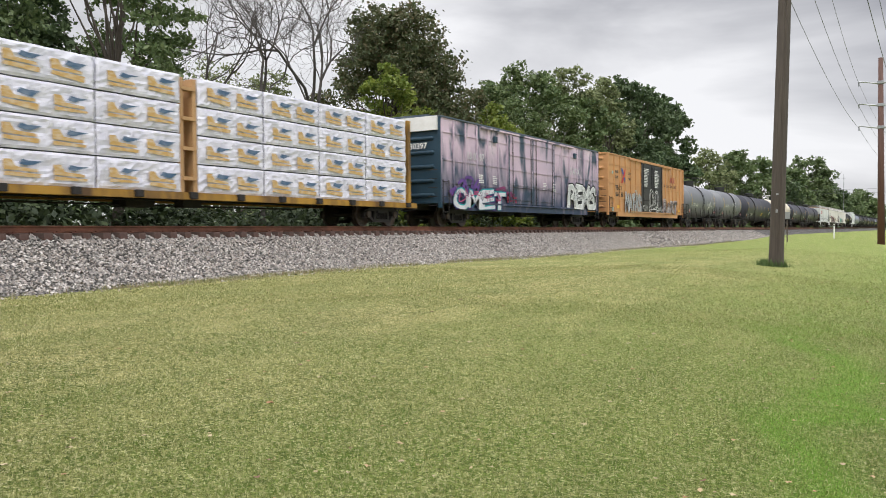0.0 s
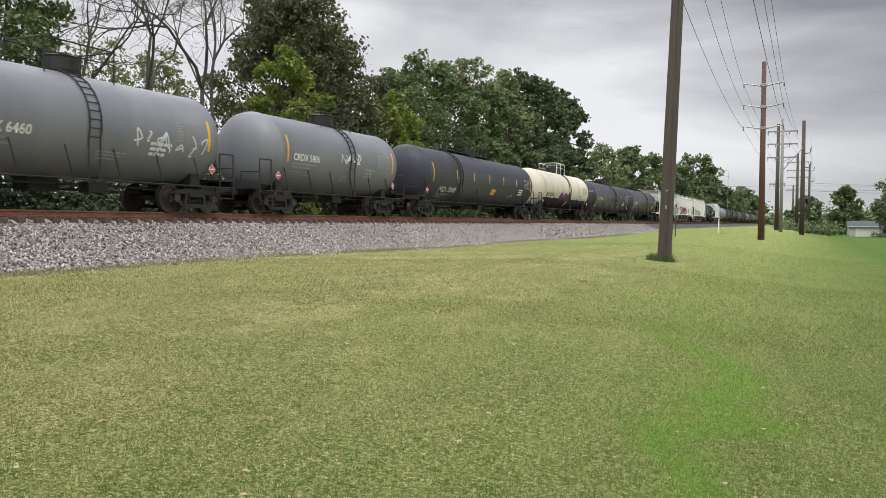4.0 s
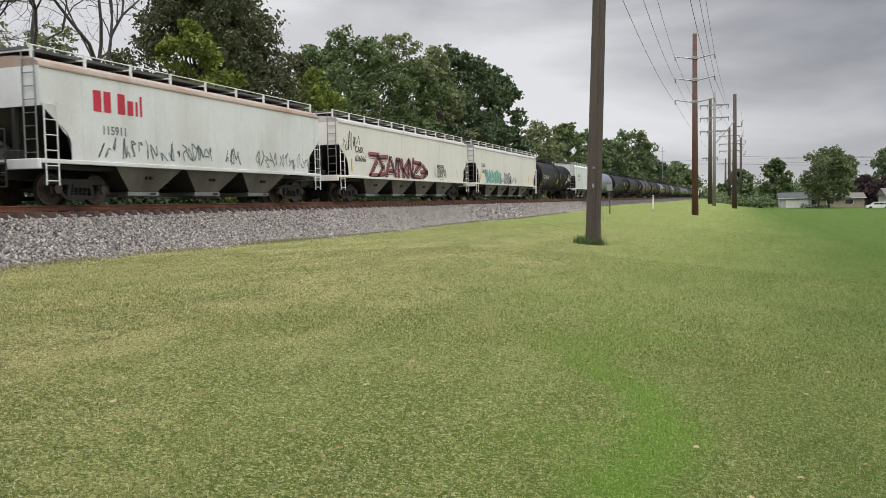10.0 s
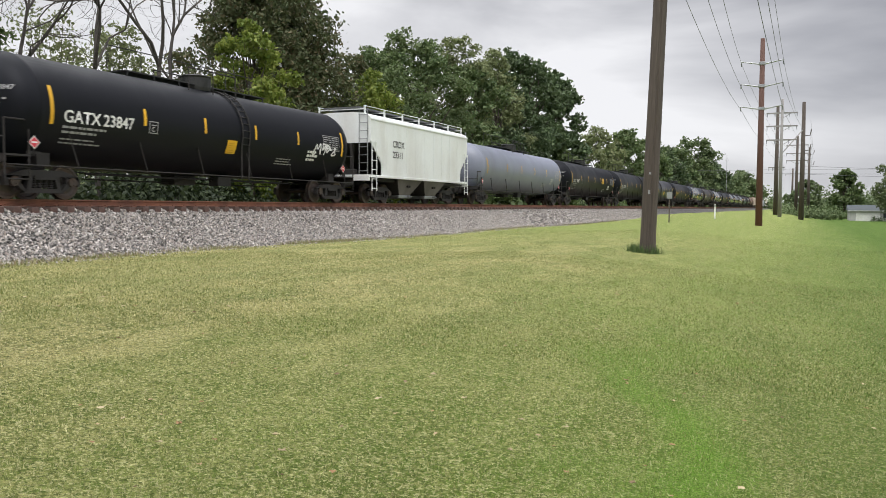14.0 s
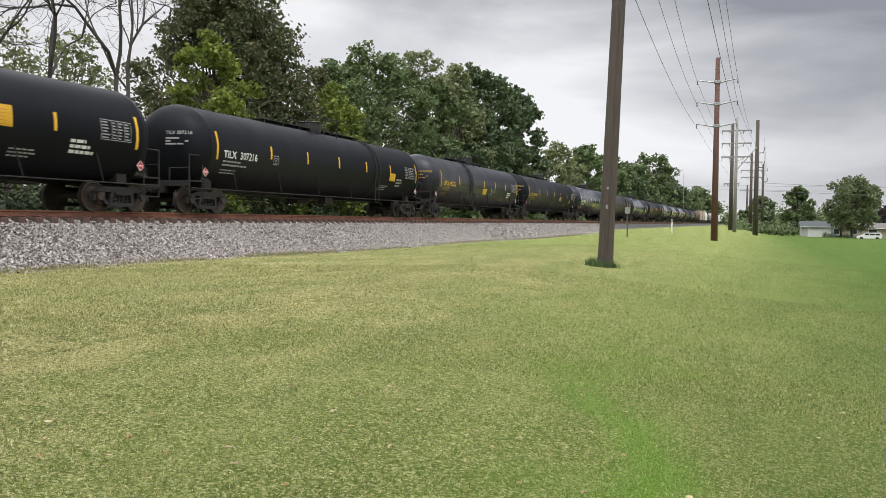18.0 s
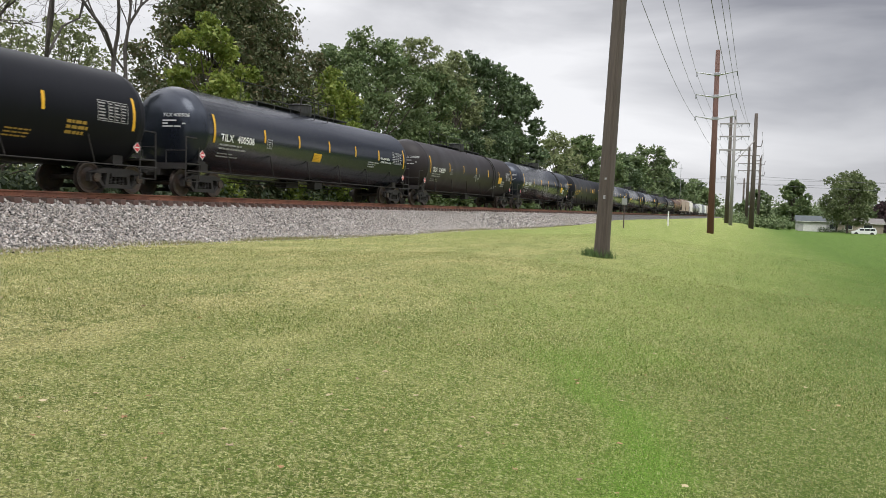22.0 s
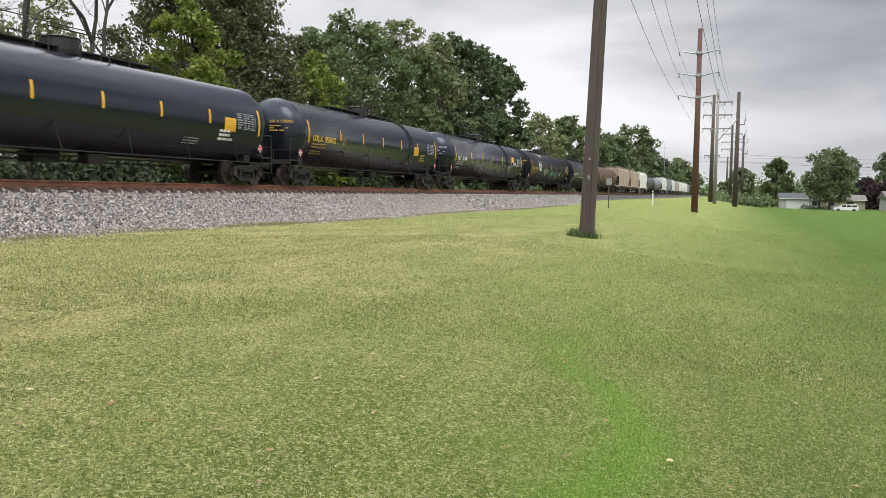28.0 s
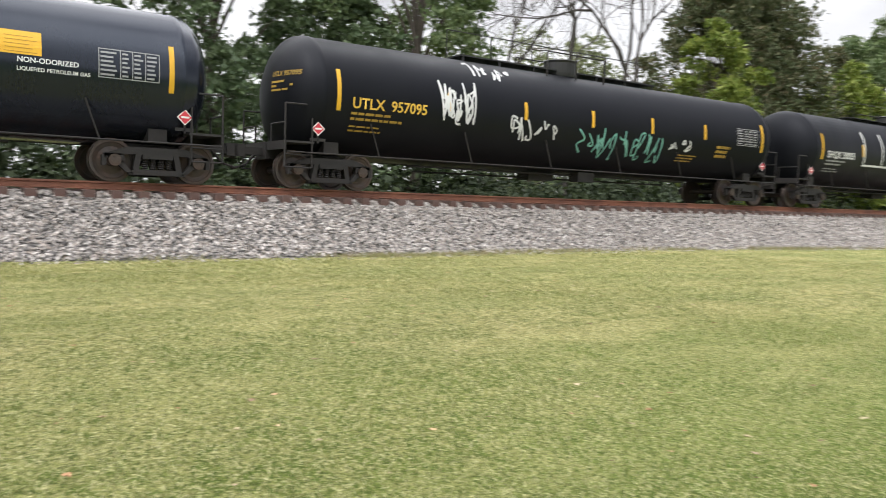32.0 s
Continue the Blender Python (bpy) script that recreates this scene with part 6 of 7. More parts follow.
def crown_cloud(w, h, low, boughs, leaves, size, rr, gap=0.0, dome=0.6):
    """Leaves of a crown: boughs of uneven size about the stem, clumps on each bough, leaves thinning out from each clump."""
    cen, rad = [], []
    for i in range(boughs):
        t = ((i + rr.uniform(0.1, 0.9)) / boughs) ** 0.8
        env = (math.sin(math.pi * min(1.0, 0.14 + 0.80 * t))) ** dome
        a = i * 2.4 + rr.normal(0, 0.5)
        rd = w * rr.uniform(0.13, 0.21) * (1.1 - 0.35 * t)
        q = max(0.0, env * w * 0.5 * rr.uniform(0.55, 1.12) - rd * 0.6)
        cen.append((math.cos(a) * q, math.sin(a) * q, h * (low + (1 - low) * t) - rd * rr.uniform(0.5, 0.9)))
        rad.append(rd)
    cen, rad = np.array(cen), np.array(rad)
    per = 26
    n = boughs * per
    d = rr.normal(0, 1, (n, 3))
    d[:, 2] += 0.35
    d /= np.linalg.norm(d, axis=1)[:, None]
    R = np.repeat(rad, per)
    cc = np.repeat(cen, per, axis=0) + d * (R * rr.uniform(0.35, 1.15, n) ** 0.8)[:, None] * np.array([1, 1, 0.85])
    cr = R * rr.uniform(0.16, 0.34, n)
    ok = (rr.rand(n) > gap) & (cc[:, 2] > h * low * 0.6)
    cc, cr = cc[ok], cr[ok]
    pick = rr.choice(len(cc), leaves, p=cr ** 1.5 / np.sum(cr ** 1.5))
    p = cc[pick] + rr.normal(0, 0.62, (leaves, 3)) * cr[pick][:, None] * np.array([1, 1, 0.7])
    nrm = rr.normal(0, 0.8, (leaves, 3)) + np.array([0, 0, 0.55])
    nrm /= np.linalg.norm(nrm, axis=1)[:, None]
    u = np.cross(nrm, rr.normal(0, 1, (leaves, 3)))
    u /= np.linalg.norm(u, axis=1)[:, None] + 1e-9
    v = np.cross(nrm, u)
    s = size * rr.uniform(0.55, 1.4, leaves)
    u, v = u * s[:, None], v * (s * 0.6)[:, None]
    quad = np.stack([p - u, p - v * 0.9 + u * 0.1, p + u, p + v], 1).reshape(-1, 3)
    return quad, np.arange(4 * leaves).reshape(-1, 4), cen


def tree(x, y, h, w, leaf, seed, label, boughs, leaves, size, low, gap=0.0, dome=0.6, z0=None, bark="bark"):
    rr = np.random.RandomState(seed)
    z0 = float(ground_z(x, y)) if z0 is None else z0
    ob = thing("tree", label, "tree", "trees", pose(x, y, z0))
    v, f, cen = crown_cloud(w, h, low, boughs, int(leaves * 0.8), size * 1.3, rr, gap, dome)
    r0 = 0.014 * h + 0.04
    bm = bmesh.new()
    trunk = limb_path((0, 0, -0.3), (rr.normal(0, 0.3), rr.normal(0, 0.3), h * 0.62), rr, 7, 0.05)
    taper(bm, trunk, r0, r0 * 0.35, 9)
    part("trunk", bm, M[bark], ob)
    for c in cen:
        k = min(6, max(2, int(7 * (c[2] / (h * 0.62)) * 0.6)))
        bm = bmesh.new()
        taper(bm, limb_path(trunk[k], c, rr, 4), r0 * 0.30, r0 * 0.06, 6)
        part("limb", bm, M[bark], ob)
    soup("crown", v, f, M[leaf], ob)
    return ob


def bare_tree(x, y, h, seed, label, spread=0.3, lean=0.0, forks=2):
    rr = np.random.RandomState(seed)
    ob = thing("bare_tree", label, "tree", "trees", pose(x, y, float(ground_z(x, y))))
    bm, made = bmesh.new(), []

    def grow(target, p, d, L, rad, depth):
        pts = [p]
        e = np.array(d)
        for _ in range(3):
            e = e + rr.normal(0, 0.05 if depth == 0 else 0.19, 3)
            e[2] += 0.04
            e /= np.linalg.norm(e)
            pts.append(pts[-1] + e * L / 3)
        taper(target, pts, rad, rad * 0.66, 7 if depth < 2 else 4)
        if depth >= 6 or rad < 0.007:
            return
        for k in range(forks if depth == 0 else rr.randint(2, 5)):
            g = e + rr.normal(0, spread * (0.9 + 0.26 * depth), 3)
            g[2] += 0.24
            g /= np.linalg.norm(g)
            if depth < 2:
                made.append(bmesh.new())
            at = pts[-1] if k < 2 else pts[1 + rr.randint(0, 3)]
            grow(made[-1], at, g, L * (rr.uniform(0.34, 0.5) if depth == 0 else rr.uniform(0.58, 0.85)), rad * (0.64 if k < 2 else 0.42), depth + 1)
    grow(bm, np.array((0, 0, -0.3)), np.array((0, lean, 1.0)), h * 0.52, 0.0078 * h + 0.03, 0)
    part("trunk", bm, M["bark_grey"], ob)
    for b in made:
        part("branch", b, M["bark_grey"], ob)
    return ob


for i, (x, y, h, w, leaf, lab, boughs, leaves, sz, low, gap, dome) in enumerate((
        (-34.5, 49.9, 18.6, 14.0, "leaf_brown", "large dark maple turning brown", 56, 86000, 0.115, 0.12, 0.05, 0.56),
        (-28.8, 41.5, 11.8, 6.2, "leaf_light", "small yellow-green tree beside the track", 24, 21000, 0.101, 0.2, 0.1, 0.5),
        (-33.0, 59.5, 14.2, 8.0, "leaf_brown", "dark green tree with brown tips", 20, 15000, 0.112, 0.1, 0.15, 0.6),
        (-29.6, 56.5, 11.5, 8.0, "leaf_light", "light green tree at the foot of the row", 24, 19600, 0.117, 0.08, 0.1, 0.6),
        (-32.0, 63.0, 15.4, 9.0, "leaf_mid", "green tree with light foliage", 26, 23800, 0.125, 0.1, 0.1, 0.6),
        (-33.0, 72.0, 18.2, 10.5, "leaf_mid", "tall green tree in the row", 34, 33600, 0.133, 0.1, 0.1, 0.55),
        (-33.5, 83.0, 20.4, 9.0, "leaf_thin", "tall tree with pale thin foliage", 26, 18200, 0.125, 0.3, 0.3, 0.6),
        (-32.0, 82.0, 17.0, 9.5, "leaf_mid", "green tree under a paler one", 28, 25200, 0.14, 0.08, 0.1, 0.6),
        (-32.0, 90.5, 19.5, 9.0, "leaf_thin", "grey-green tree with thin crown", 24, 19600, 0.133, 0.2, 0.25, 0.6),
        (-31.5, 96.0, 20.8, 9.5, "leaf_dark", "tall dark green tree", 34, 30799, 0.156, 0.08, 0.08, 0.5),
        (-31.5, 104.0, 20.4, 10.0, "leaf_dark", "dark green tree in the row", 32, 20000, 0.2, 0.08, 0.1, 0.55),
        (-31.0, 112.0, 20.8, 9.5, "leaf_dark", "broad green tree with open crown", 36, 22000, 0.21, 0.08, 0.12, 0.5),
        (-29.8, 74.0, 10.0, 8.5, "leaf_mid", "low green tree under the tall ones", 22, 18200, 0.133, 0.05, 0.05, 0.6),
        (-29.5, 88.0, 10.5, 9.0, "leaf_dark", "low dark tree under the tall ones", 22, 18200, 0.14, 0.05, 0.05, 0.6),
        (-29.5, 103.0, 11.5, 9.5, "leaf_mid", "low green tree under the tall ones", 22, 12000, 0.2, 0.05, 0.05, 0.6),
        (-31.5, 141.0, 15.0, 10.0, "leaf_thin", "thin pale tree in the row", 26, 9000, 0.2, 0.1, 0.3, 0.6),
        (-31.5, 160.0, 16.8, 10.0, "leaf_mid", "green tree in the far row", 28, 12000, 0.26, 0.08, 0.1, 0.6),
        (-31.0, 182.0, 16.8, 12.0, "leaf_mid", "green tree in the far row", 28, 12000, 0.28, 0.08, 0.1, 0.6),
        (-31.0, 206.0, 16.4, 13.0, "leaf_dark", "dark tree in the far row", 28, 11000, 0.3, 0.08, 0.1, 0.6),
        (-31.0, 236.0, 17.5, 14.0, "leaf_mid", "green tree in the far row", 28, 11000, 0.33, 0.08, 0.1, 0.6),
        (-32.0, 284.0, 24.5, 18.0, "leaf_far", "broad distant tree with pale crown", 40, 14000, 0.36, 0.08, 0.1, 0.5),
        (-31.0, 330.0, 19.0, 17.0, "leaf_dark", "distant dark tree", 28, 9000, 0.42, 0.08, 0.1, 0.6),
        (-31.0, 400.0, 17.0, 24.0, "leaf_far", "far tree along the line", 28, 8000, 0.5, 0.05, 0.1, 0.6),
        (-30.0, 480.0, 21.0, 30.0, "leaf_far", "far tree at the end of the line", 30, 8000, 0.7, 0.05, 0.1, 0.6),
        (-31.5, 22.6, 17.5, 8.4, "leaf_mid", "green tree with open boughs behind the track", 36, 26000, 0.10, 0.25, 0.3, 0.5),
        (-34.0, 19.5, 13.0, 8.0, "leaf_dark", "dark green tree behind the track", 28, 22400, 0.117, 0.08, 0.1, 0.6),
        (-33.0, 13.0, 16.0, 8.5, "leaf_dark", "green tree behind the track", 32, 28000, 0.109, 0.08, 0.12, 0.55),
        (-33.0, 4.0, 15.0, 9.0, "leaf_dark", "dark green tree behind the track", 30, 22400, 0.125, 0.08, 0.1, 0.55),
        (-36.0, 33.5, 12.0, 9.0, "leaf_thin", "sparse pale tree behind bare trunks", 34, 6500, 0.085, 0.15, 0.5, 0.6),
        (-38.0, 39.5, 13.0, 8.0, "leaf_thin", "sparse grey-green tree in the thicket", 32, 10000, 0.095, 0.05, 0.3, 0.6),
        (-34.0, -5.0, 15.0, 10.0, "leaf_mid", "green tree behind the track", 26, 16800, 0.14, 0.08, 0.1, 0.6),
        (19.2, 187.0, 13.0, 10.5, "leaf_yard", "yard tree with airy top before the house", 40, 15000, 0.19, 0.24, 0.3, 0.42),
        (10.6, 228.0, 12.8, 8.5, "leaf_mid", "green tree behind the house", 30, 9000, 0.3, 0.08, 0.1, 0.6),
        (2.0, 240.0, 10.5, 10.0, "leaf_far", "distant pale green tree", 24, 7000, 0.3, 0.05, 0.1, 0.6),
        (27.0, 240.0, 14.5, 14.0, "leaf_far", "distant green tree behind the houses", 26, 8000, 0.32, 0.08, 0.1, 0.6),
        (30.8, 212.0, 7.6, 9.0, "leaf_plum", "plum-coloured tree between the houses", 26, 9000, 0.26, 0.02, 0.05, 0.4),
        (39.0, 240.0, 15.0, 13.0, "leaf_far", "distant green tree behind the houses", 26, 8000, 0.32, 0.08, 0.12, 0.6),
        (56.0, 225.0, 17.8, 28.0, "leaf_mid", "huge rounded green tree behind a house", 60, 30000, 0.32, 0.06, 0.08, 0.4),
        (85.0, 235.0, 15.0, 20.0, "leaf_mid", "green tree behind the houses", 34, 9000, 0.4, 0.06, 0.1, 0.5))):
    tree(x, y, h * (0.98 if 56 < y < 115 and x < 0 else 1.0), w, leaf, 40 + i, lab if len(lab.split()) > 3 else lab + " beyond the track", boughs, leaves, sz, low, gap, dome, -1.4 if x > 1 else None)
for i, (x, y, h, s, ln, fk) in enumerate(((-31.5, 32.3, 16.0, 0.44, 0.0, 3), (-31.8, 37.3, 18.0, 0.36, -0.03, 2), (-32.0, 38.2, 17.0, 0.42, 0.04, 3), (-33.0, 28.2, 15.0, 0.45, -0.02, 2))):
    bare_tree(x, y, h, 90 + i, "leafless grey tree with forked trunk", s, ln, fk)


def thicket(name, n, x0, x1, y0, y1, h0, h1, size, leaf, seed, label, zf=ground_z):
    """Unbroken brush: many low clumps of leaves."""
    rr = np.random.RandomState(seed)
    k = n // 90
    x, y = rr.uniform(x0, x1, k), rr.uniform(y0, y1, k)
    hh = rr.uniform(h0, h1, k) * (0.6 + 0.4 * np.sin(y * 0.35) * np.sin(y * 0.11 + x))
    hh = np.maximum(hh, 0.4)
    c, rd = [], []
    for a, b, q, z in zip(x, y, hh, zf(x, y)):
        c.append((a, b, z + q * 0.45))
        rd.append(max(0.5, q * 0.6))
    v, f = leaf_cloud(np.array(c), np.array(rd), 90, size, rr, 1.0)
    return tagged(soup(name, v, f, M[leaf]), label, "bushes", "", "stuff")


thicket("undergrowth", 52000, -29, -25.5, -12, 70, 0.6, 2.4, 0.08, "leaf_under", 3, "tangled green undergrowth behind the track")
thicket("undergrowth", 20000, -28, -24.6, -12, 60, 0.2, 0.7, 0.05, "leaf_dark", 4, "low green weeds behind the track")
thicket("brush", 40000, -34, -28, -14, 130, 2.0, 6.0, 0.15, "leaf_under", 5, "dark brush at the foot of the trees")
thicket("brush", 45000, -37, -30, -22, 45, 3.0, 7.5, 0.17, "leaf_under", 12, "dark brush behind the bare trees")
thicket("brush", 22000, -33, -27, 70, 330, 2.0, 6.0, 0.3, "leaf_mid", 6, "green brush along the far track")
thicket("bushes", 12000, -3, 8, 165, 215, 1.4, 3.4, 0.22, "leaf_far", 7, "green bushes under the power poles", lambda x, y: np.zeros_like(x) - 0.3)
thicket("bushes", 14000, -6, 9, 222, 300, 2.0, 4.6, 0.32, "leaf_far", 8, "far green bushes", lambda x, y: np.zeros_like(x) - 0.8)
thicket("hedge", 90000, 2, 110, 240, 266, 8.0, 11.0, 0.36, "leaf_far", 9, "far row of trees and hedges", lambda x, y: np.zeros_like(x) - 1.4)
thicket("far_woods", 30000, -60, 420, 520, 580, 12.0, 18.0, 0.9, "leaf_far", 10, "far wooded ridge", lambda x, y: np.zeros_like(x) - 2)
# added out of view behind the camera, to darken the horizon mirrored in the tanks
thicket("far_woods", 16000, 72, 96, -160, 150, 9.0, 14.0, 1.0, "leaf_dark", 13, "unseen woods added to darken tank reflections", lambda x, y: np.zeros_like(x) - 2)
thicket("far_woods", 18000, -110, -40, -90, 420, 7.0, 13.0, 0.7, "leaf_dark", 11, "woods behind the row of trees")


# ---- houses and the parked van ----
SIDING = mat("white_siding", (0.42, 0.42, 0.41), 0.6, 0, 0.06, 6, 0.05, (0.55, 0.54, 0.52), 0.6, 0.5)
SHINGLE = mat("taupe_shingles", (0.155, 0.145, 0.135), 0.9, 0, 0.3, 9, 0.3, (0.12, 0.11, 0.10), 1.5, 0.5)
SLATE_ROOF = mat("slate_grey_shingles", (0.065, 0.08, 0.085), 0.9, 0, 0.3, 9, 0.3, (0.09, 0.09, 0.09), 1.5, 0.5)
GLASS = mat("window_glass", (0.03, 0.035, 0.04), 0.08, 0, 0.05, 3, 0)


def gable_roof(x0, x1, y0, y1, z, rise, over=0.4):
    bm = bmesh.new()
    yc = (y0 + y1) / 2
    a = [bm.verts.new(p) for p in ((x0 - over, y0 - over, z), (x1 + over, y0 - over, z), (x1 + over, yc, z + rise), (x0 - over, yc, z + rise), (x0 - over, y1 + over, z), (x1 + over, y1 + over, z))]
    for f in ((0, 1, 2, 3), (3, 2, 5, 4), (0, 3, 4), (1, 5, 2), (0, 4, 5, 1)):
        bm.faces.new([a[i] for i in f])
    bmesh.ops.recalc_face_normals(bm, faces=bm.faces)
    return bm


def house(x, y, z, W, D, H, rise, label, garage, windows, siding=SIDING, shingle=SHINGLE):
    ob = thing("house", label, "house", "houses past the lawn", pose(x, y, z))
    part("wall", boxes((0, W, 0, D, -0.2, H)), siding, ob)
    part("roof", gable_roof(0, W, 0, D, H, rise), shingle, ob)
    part("gutter", boxes((-0.4, W + 0.4, -0.5, -0.4, H - 0.06, H + 0.08)), M["white"], ob)
    for gx, gw in garage:
        g = part("garage_door", boxes((gx, gx + gw, -0.06, -0.005, 0, 2.1)), M["white"], ob)
        for k in range(4):
            part("panel", boxes((gx + 0.06, gx + gw - 0.06, -0.085, -0.062, 0.06 + k * 0.52, 0.50 + k * 0.52)), M["white"], g)
    for wx, ww in windows:
        w_ = part("window", boxes((wx - 0.08, wx + ww + 0.08, -0.05, -0.004, 0.92, 2.08)), M["white"], ob)
        part("pane", boxes((wx, wx + ww, -0.07, -0.052, 1.0, 2.0)), GLASS, w_)
    return ob


house(10.3, 197, -1.45, 7.6, 9, 2.45, 1.3, "small white garage house with grey roof", ((1.2, 4.6),), ((6.4, 1.1),), SIDING, SLATE_ROOF)
house(18.6, 200, -1.45, 9.0, 8, 2.3, 1.2, "low tan house half hidden by a tree", (), ((1.5, 1.4), (5.2, 1.6)), mat("tan_siding", (0.33, 0.28, 0.22), 0.7, 0, 0.1, 6, 0.05))
house(29.6, 185, -1.35, 11.0, 10, 2.7, 1.5, "white house with wide garage and grey roof", ((5.0, 4.2),), ((1.2, 1.4),))
house(40.6, 186, -1.35, 12.0, 8, 2.5, 1.3, "long white wing of a house", (), ((1.5, 1.6), (5.0, 1.6), (8.6, 1.6)))
for i in range(5):
    sh = thicket("shrub", 270, 15.0 + i * 1.15, 15.4 + i * 1.15, 195.5, 195.9, 1.6, 2.6, 0.12, "leaf_dark", 60 + i, "dark clipped shrub before the house", lambda x, y: np.zeros_like(x) - 1.5)
    sh["kind"] = "thing"

van = thing("minivan", "white minivan rolling along the lane", "car", "", pose(21.6, 181.5, -1.45, 0, 0, 180))
bm = bmesh.new()
sec = [(-2.2, 0.32), (2.15, 0.32), (2.25, 0.68), (2.05, 0.85), (1.35, 0.98), (0.65, 1.48), (-1.95, 1.56), (-2.25, 0.95)]
a = [bm.verts.new((x, -0.92, z)) for x, z in sec]
b = [bm.verts.new((x, 0.92, z)) for x, z in sec]
for i in range(len(sec)):
    bm.faces.new((a[i], a[(i + 1) % len(sec)], b[(i + 1) % len(sec)], b[i]))
bm.faces.new(a[::-1])
bm.faces.new(b)
bmesh.ops.recalc_face_normals(bm, faces=bm.faces)
bmesh.ops.bevel(bm, geom=list(bm.edges), offset=0.06, segments=2, affect="EDGES")
part("body", bm, paint("white_car_paint", (0.75, 0.75, 0.76), 0.25, None, 0.1, 0.6), van)
for a, b in ((-1.9, -1.05), (-0.95, -0.1), (0.0, 0.8)):
    for q in (-0.935, 0.935):
        part("side_window", boxes((a, b, q - 0.01, q + 0.01, 1.0, 1.36)), GLASS, van)
for x in (-1.4, 1.4):
    for y in (-0.85, 0.85):
        bm = lathe_y(bmesh.new(), [(-0.11, 0), (-0.11, 0.30), (-0.08, 0.34), (0.08, 0.34), (0.11, 0.30), (0.11, 0)], 18)
        w_ = part("wheel", bm, BLACK, van, m=pose(x, y, 0.34))
        part("rim", lathe_y(bmesh.new(), [(-0.125, 0), (-0.125, 0.2), (-0.105, 0.21), (-0.105, 0)], 14), M["galv"], w_)
drive = tagged(part("driveway", boxes((8, 60, 178.5, 184.5, -1.6, -1.45)), mat("concrete", (0.42, 0.41, 0.39), 0.9, 0, 0.15, 6, 0.1)), "pale concrete drive before the houses", "driveway", "", "structure")


# ---- ballast bed, ties ----
def gravel_mat():
    m = bpy.data.materials.new("crushed_stone")
    m.use_nodes = True
    n, l = m.node_tree.nodes, m.node_tree.links
    b = n["Principled BSDF"]
    tc, vo, ra, bp = n.new("ShaderNodeTexCoord"), n.new("ShaderNodeTexVoronoi"), n.new("ShaderNodeValToRGB"), n.new("ShaderNodeBump")
    vo.inputs["Scale"].default_value = 13
    e = ra.color_ramp.elements
    e[0].color, e[1].color = (0.02, 0.019, 0.018, 1), (0.18, 0.17, 0.163, 1)
    l.new(tc.outputs["Object"], vo.inputs["Vector"])
    sp = n.new("ShaderNodeSeparateColor")
    l.new(vo.outputs["Color"], sp.inputs["Color"])
    l.new(sp.outputs["Red"], ra.inputs["Fac"])
    l.new(ra.outputs["Color"], b.inputs["Base Color"])
    bp.inputs["Strength"].default_value, bp.inputs["Distance"].default_value = 1.0, 0.06
    bp.invert = True
    l.new(vo.outputs["Distance"], bp.inputs["Height"])
    l.new(bp.outputs["Normal"], b.inputs["Normal"])
    b.inputs["Roughness"].default_value = 0.9
    return m


M["gravel"] = gravel_mat()
TOE = 4.6


def bed_z(x, y):
    d = np.abs(np.asarray(x, float) - XC)
    z = np.interp(d, [0, 1.1, 1.24, 1.40, 1.8, 3.9, TOE, 6], [ZR - 0.27, ZR - 0.27, ZR - 0.31, ZR - 0.37, ZR - 0.46, ZR - 1.33, ZR - 1.62, ZR - 2.2])
    return z + 0.02 * np.sin(np.asarray(y) * 1.7 + d) * (d > 1.5)


bed_xs = XC + np.concatenate([np.linspace(-TOE, -1.2, 14), np.linspace(-1.0, 1.0, 6), np.linspace(1.2, TOE, 24)])
bed = grid("ballast_bed", bed_xs, np.concatenate([np.linspace(-640, -65, 30), np.linspace(-60, 120, 361), np.linspace(125, 1100, 60)]), bed_z, M["gravel"], "bank of crushed grey stone ballast under the track", "ballast")

r = np.random.RandomState(5)


def stones(n, x0, x1, y0, y1, s0, s1, crib=False):
    x, y = r.uniform(x0, x1, n), r.uniform(y0, y1, n)
    if crib:
        ok = np.abs((y + 12 + 0.27) % 0.54 - 0.27) > 0.15
        x, y, n = x[ok], y[ok], int(ok.sum())
    z = np.maximum(bed_z(x, y), lawn_z(x, y) - 0.02)
    s = r.uniform(s0, s1, n)
    base = np.array([(1, 0, 0), (-1, 0, 0), (0, 1, 0), (0, -1, 0), (0, 0, 1), (0, 0, -1)], float)
    v = base[None] * (s[:, None, None] * r.uniform(0.55, 1.25, (n, 6, 1))) + r.normal(0, 0.25, (n, 6, 3)) * s[:, None, None]
    a = r.uniform(0, 6.28, n)
    ca, sa = np.cos(a), np.sin(a)
    t = r.normal(0, 0.6, n)
    vx, vy, vz = v[..., 0].copy(), v[..., 1].copy(), v[..., 2].copy()
    v[..., 0], v[..., 1] = vx * ca[:, None] - vy * sa[:, None], vx * sa[:, None] + vy * ca[:, None]
    v[..., 2] = vz * np.cos(t)[:, None] + vx * np.sin(t)[:, None]
    v += np.stack([x, y, z + s * 0.35], 1)[:, None, :]
    f = np.array([(0, 2, 4), (2, 1, 4), (1, 3, 4), (3, 0, 4), (0, 3, 5)])
    return v.reshape(-1, 3), (f[None] + 6 * np.arange(n)[:, None, None]).reshape(-1, 3)


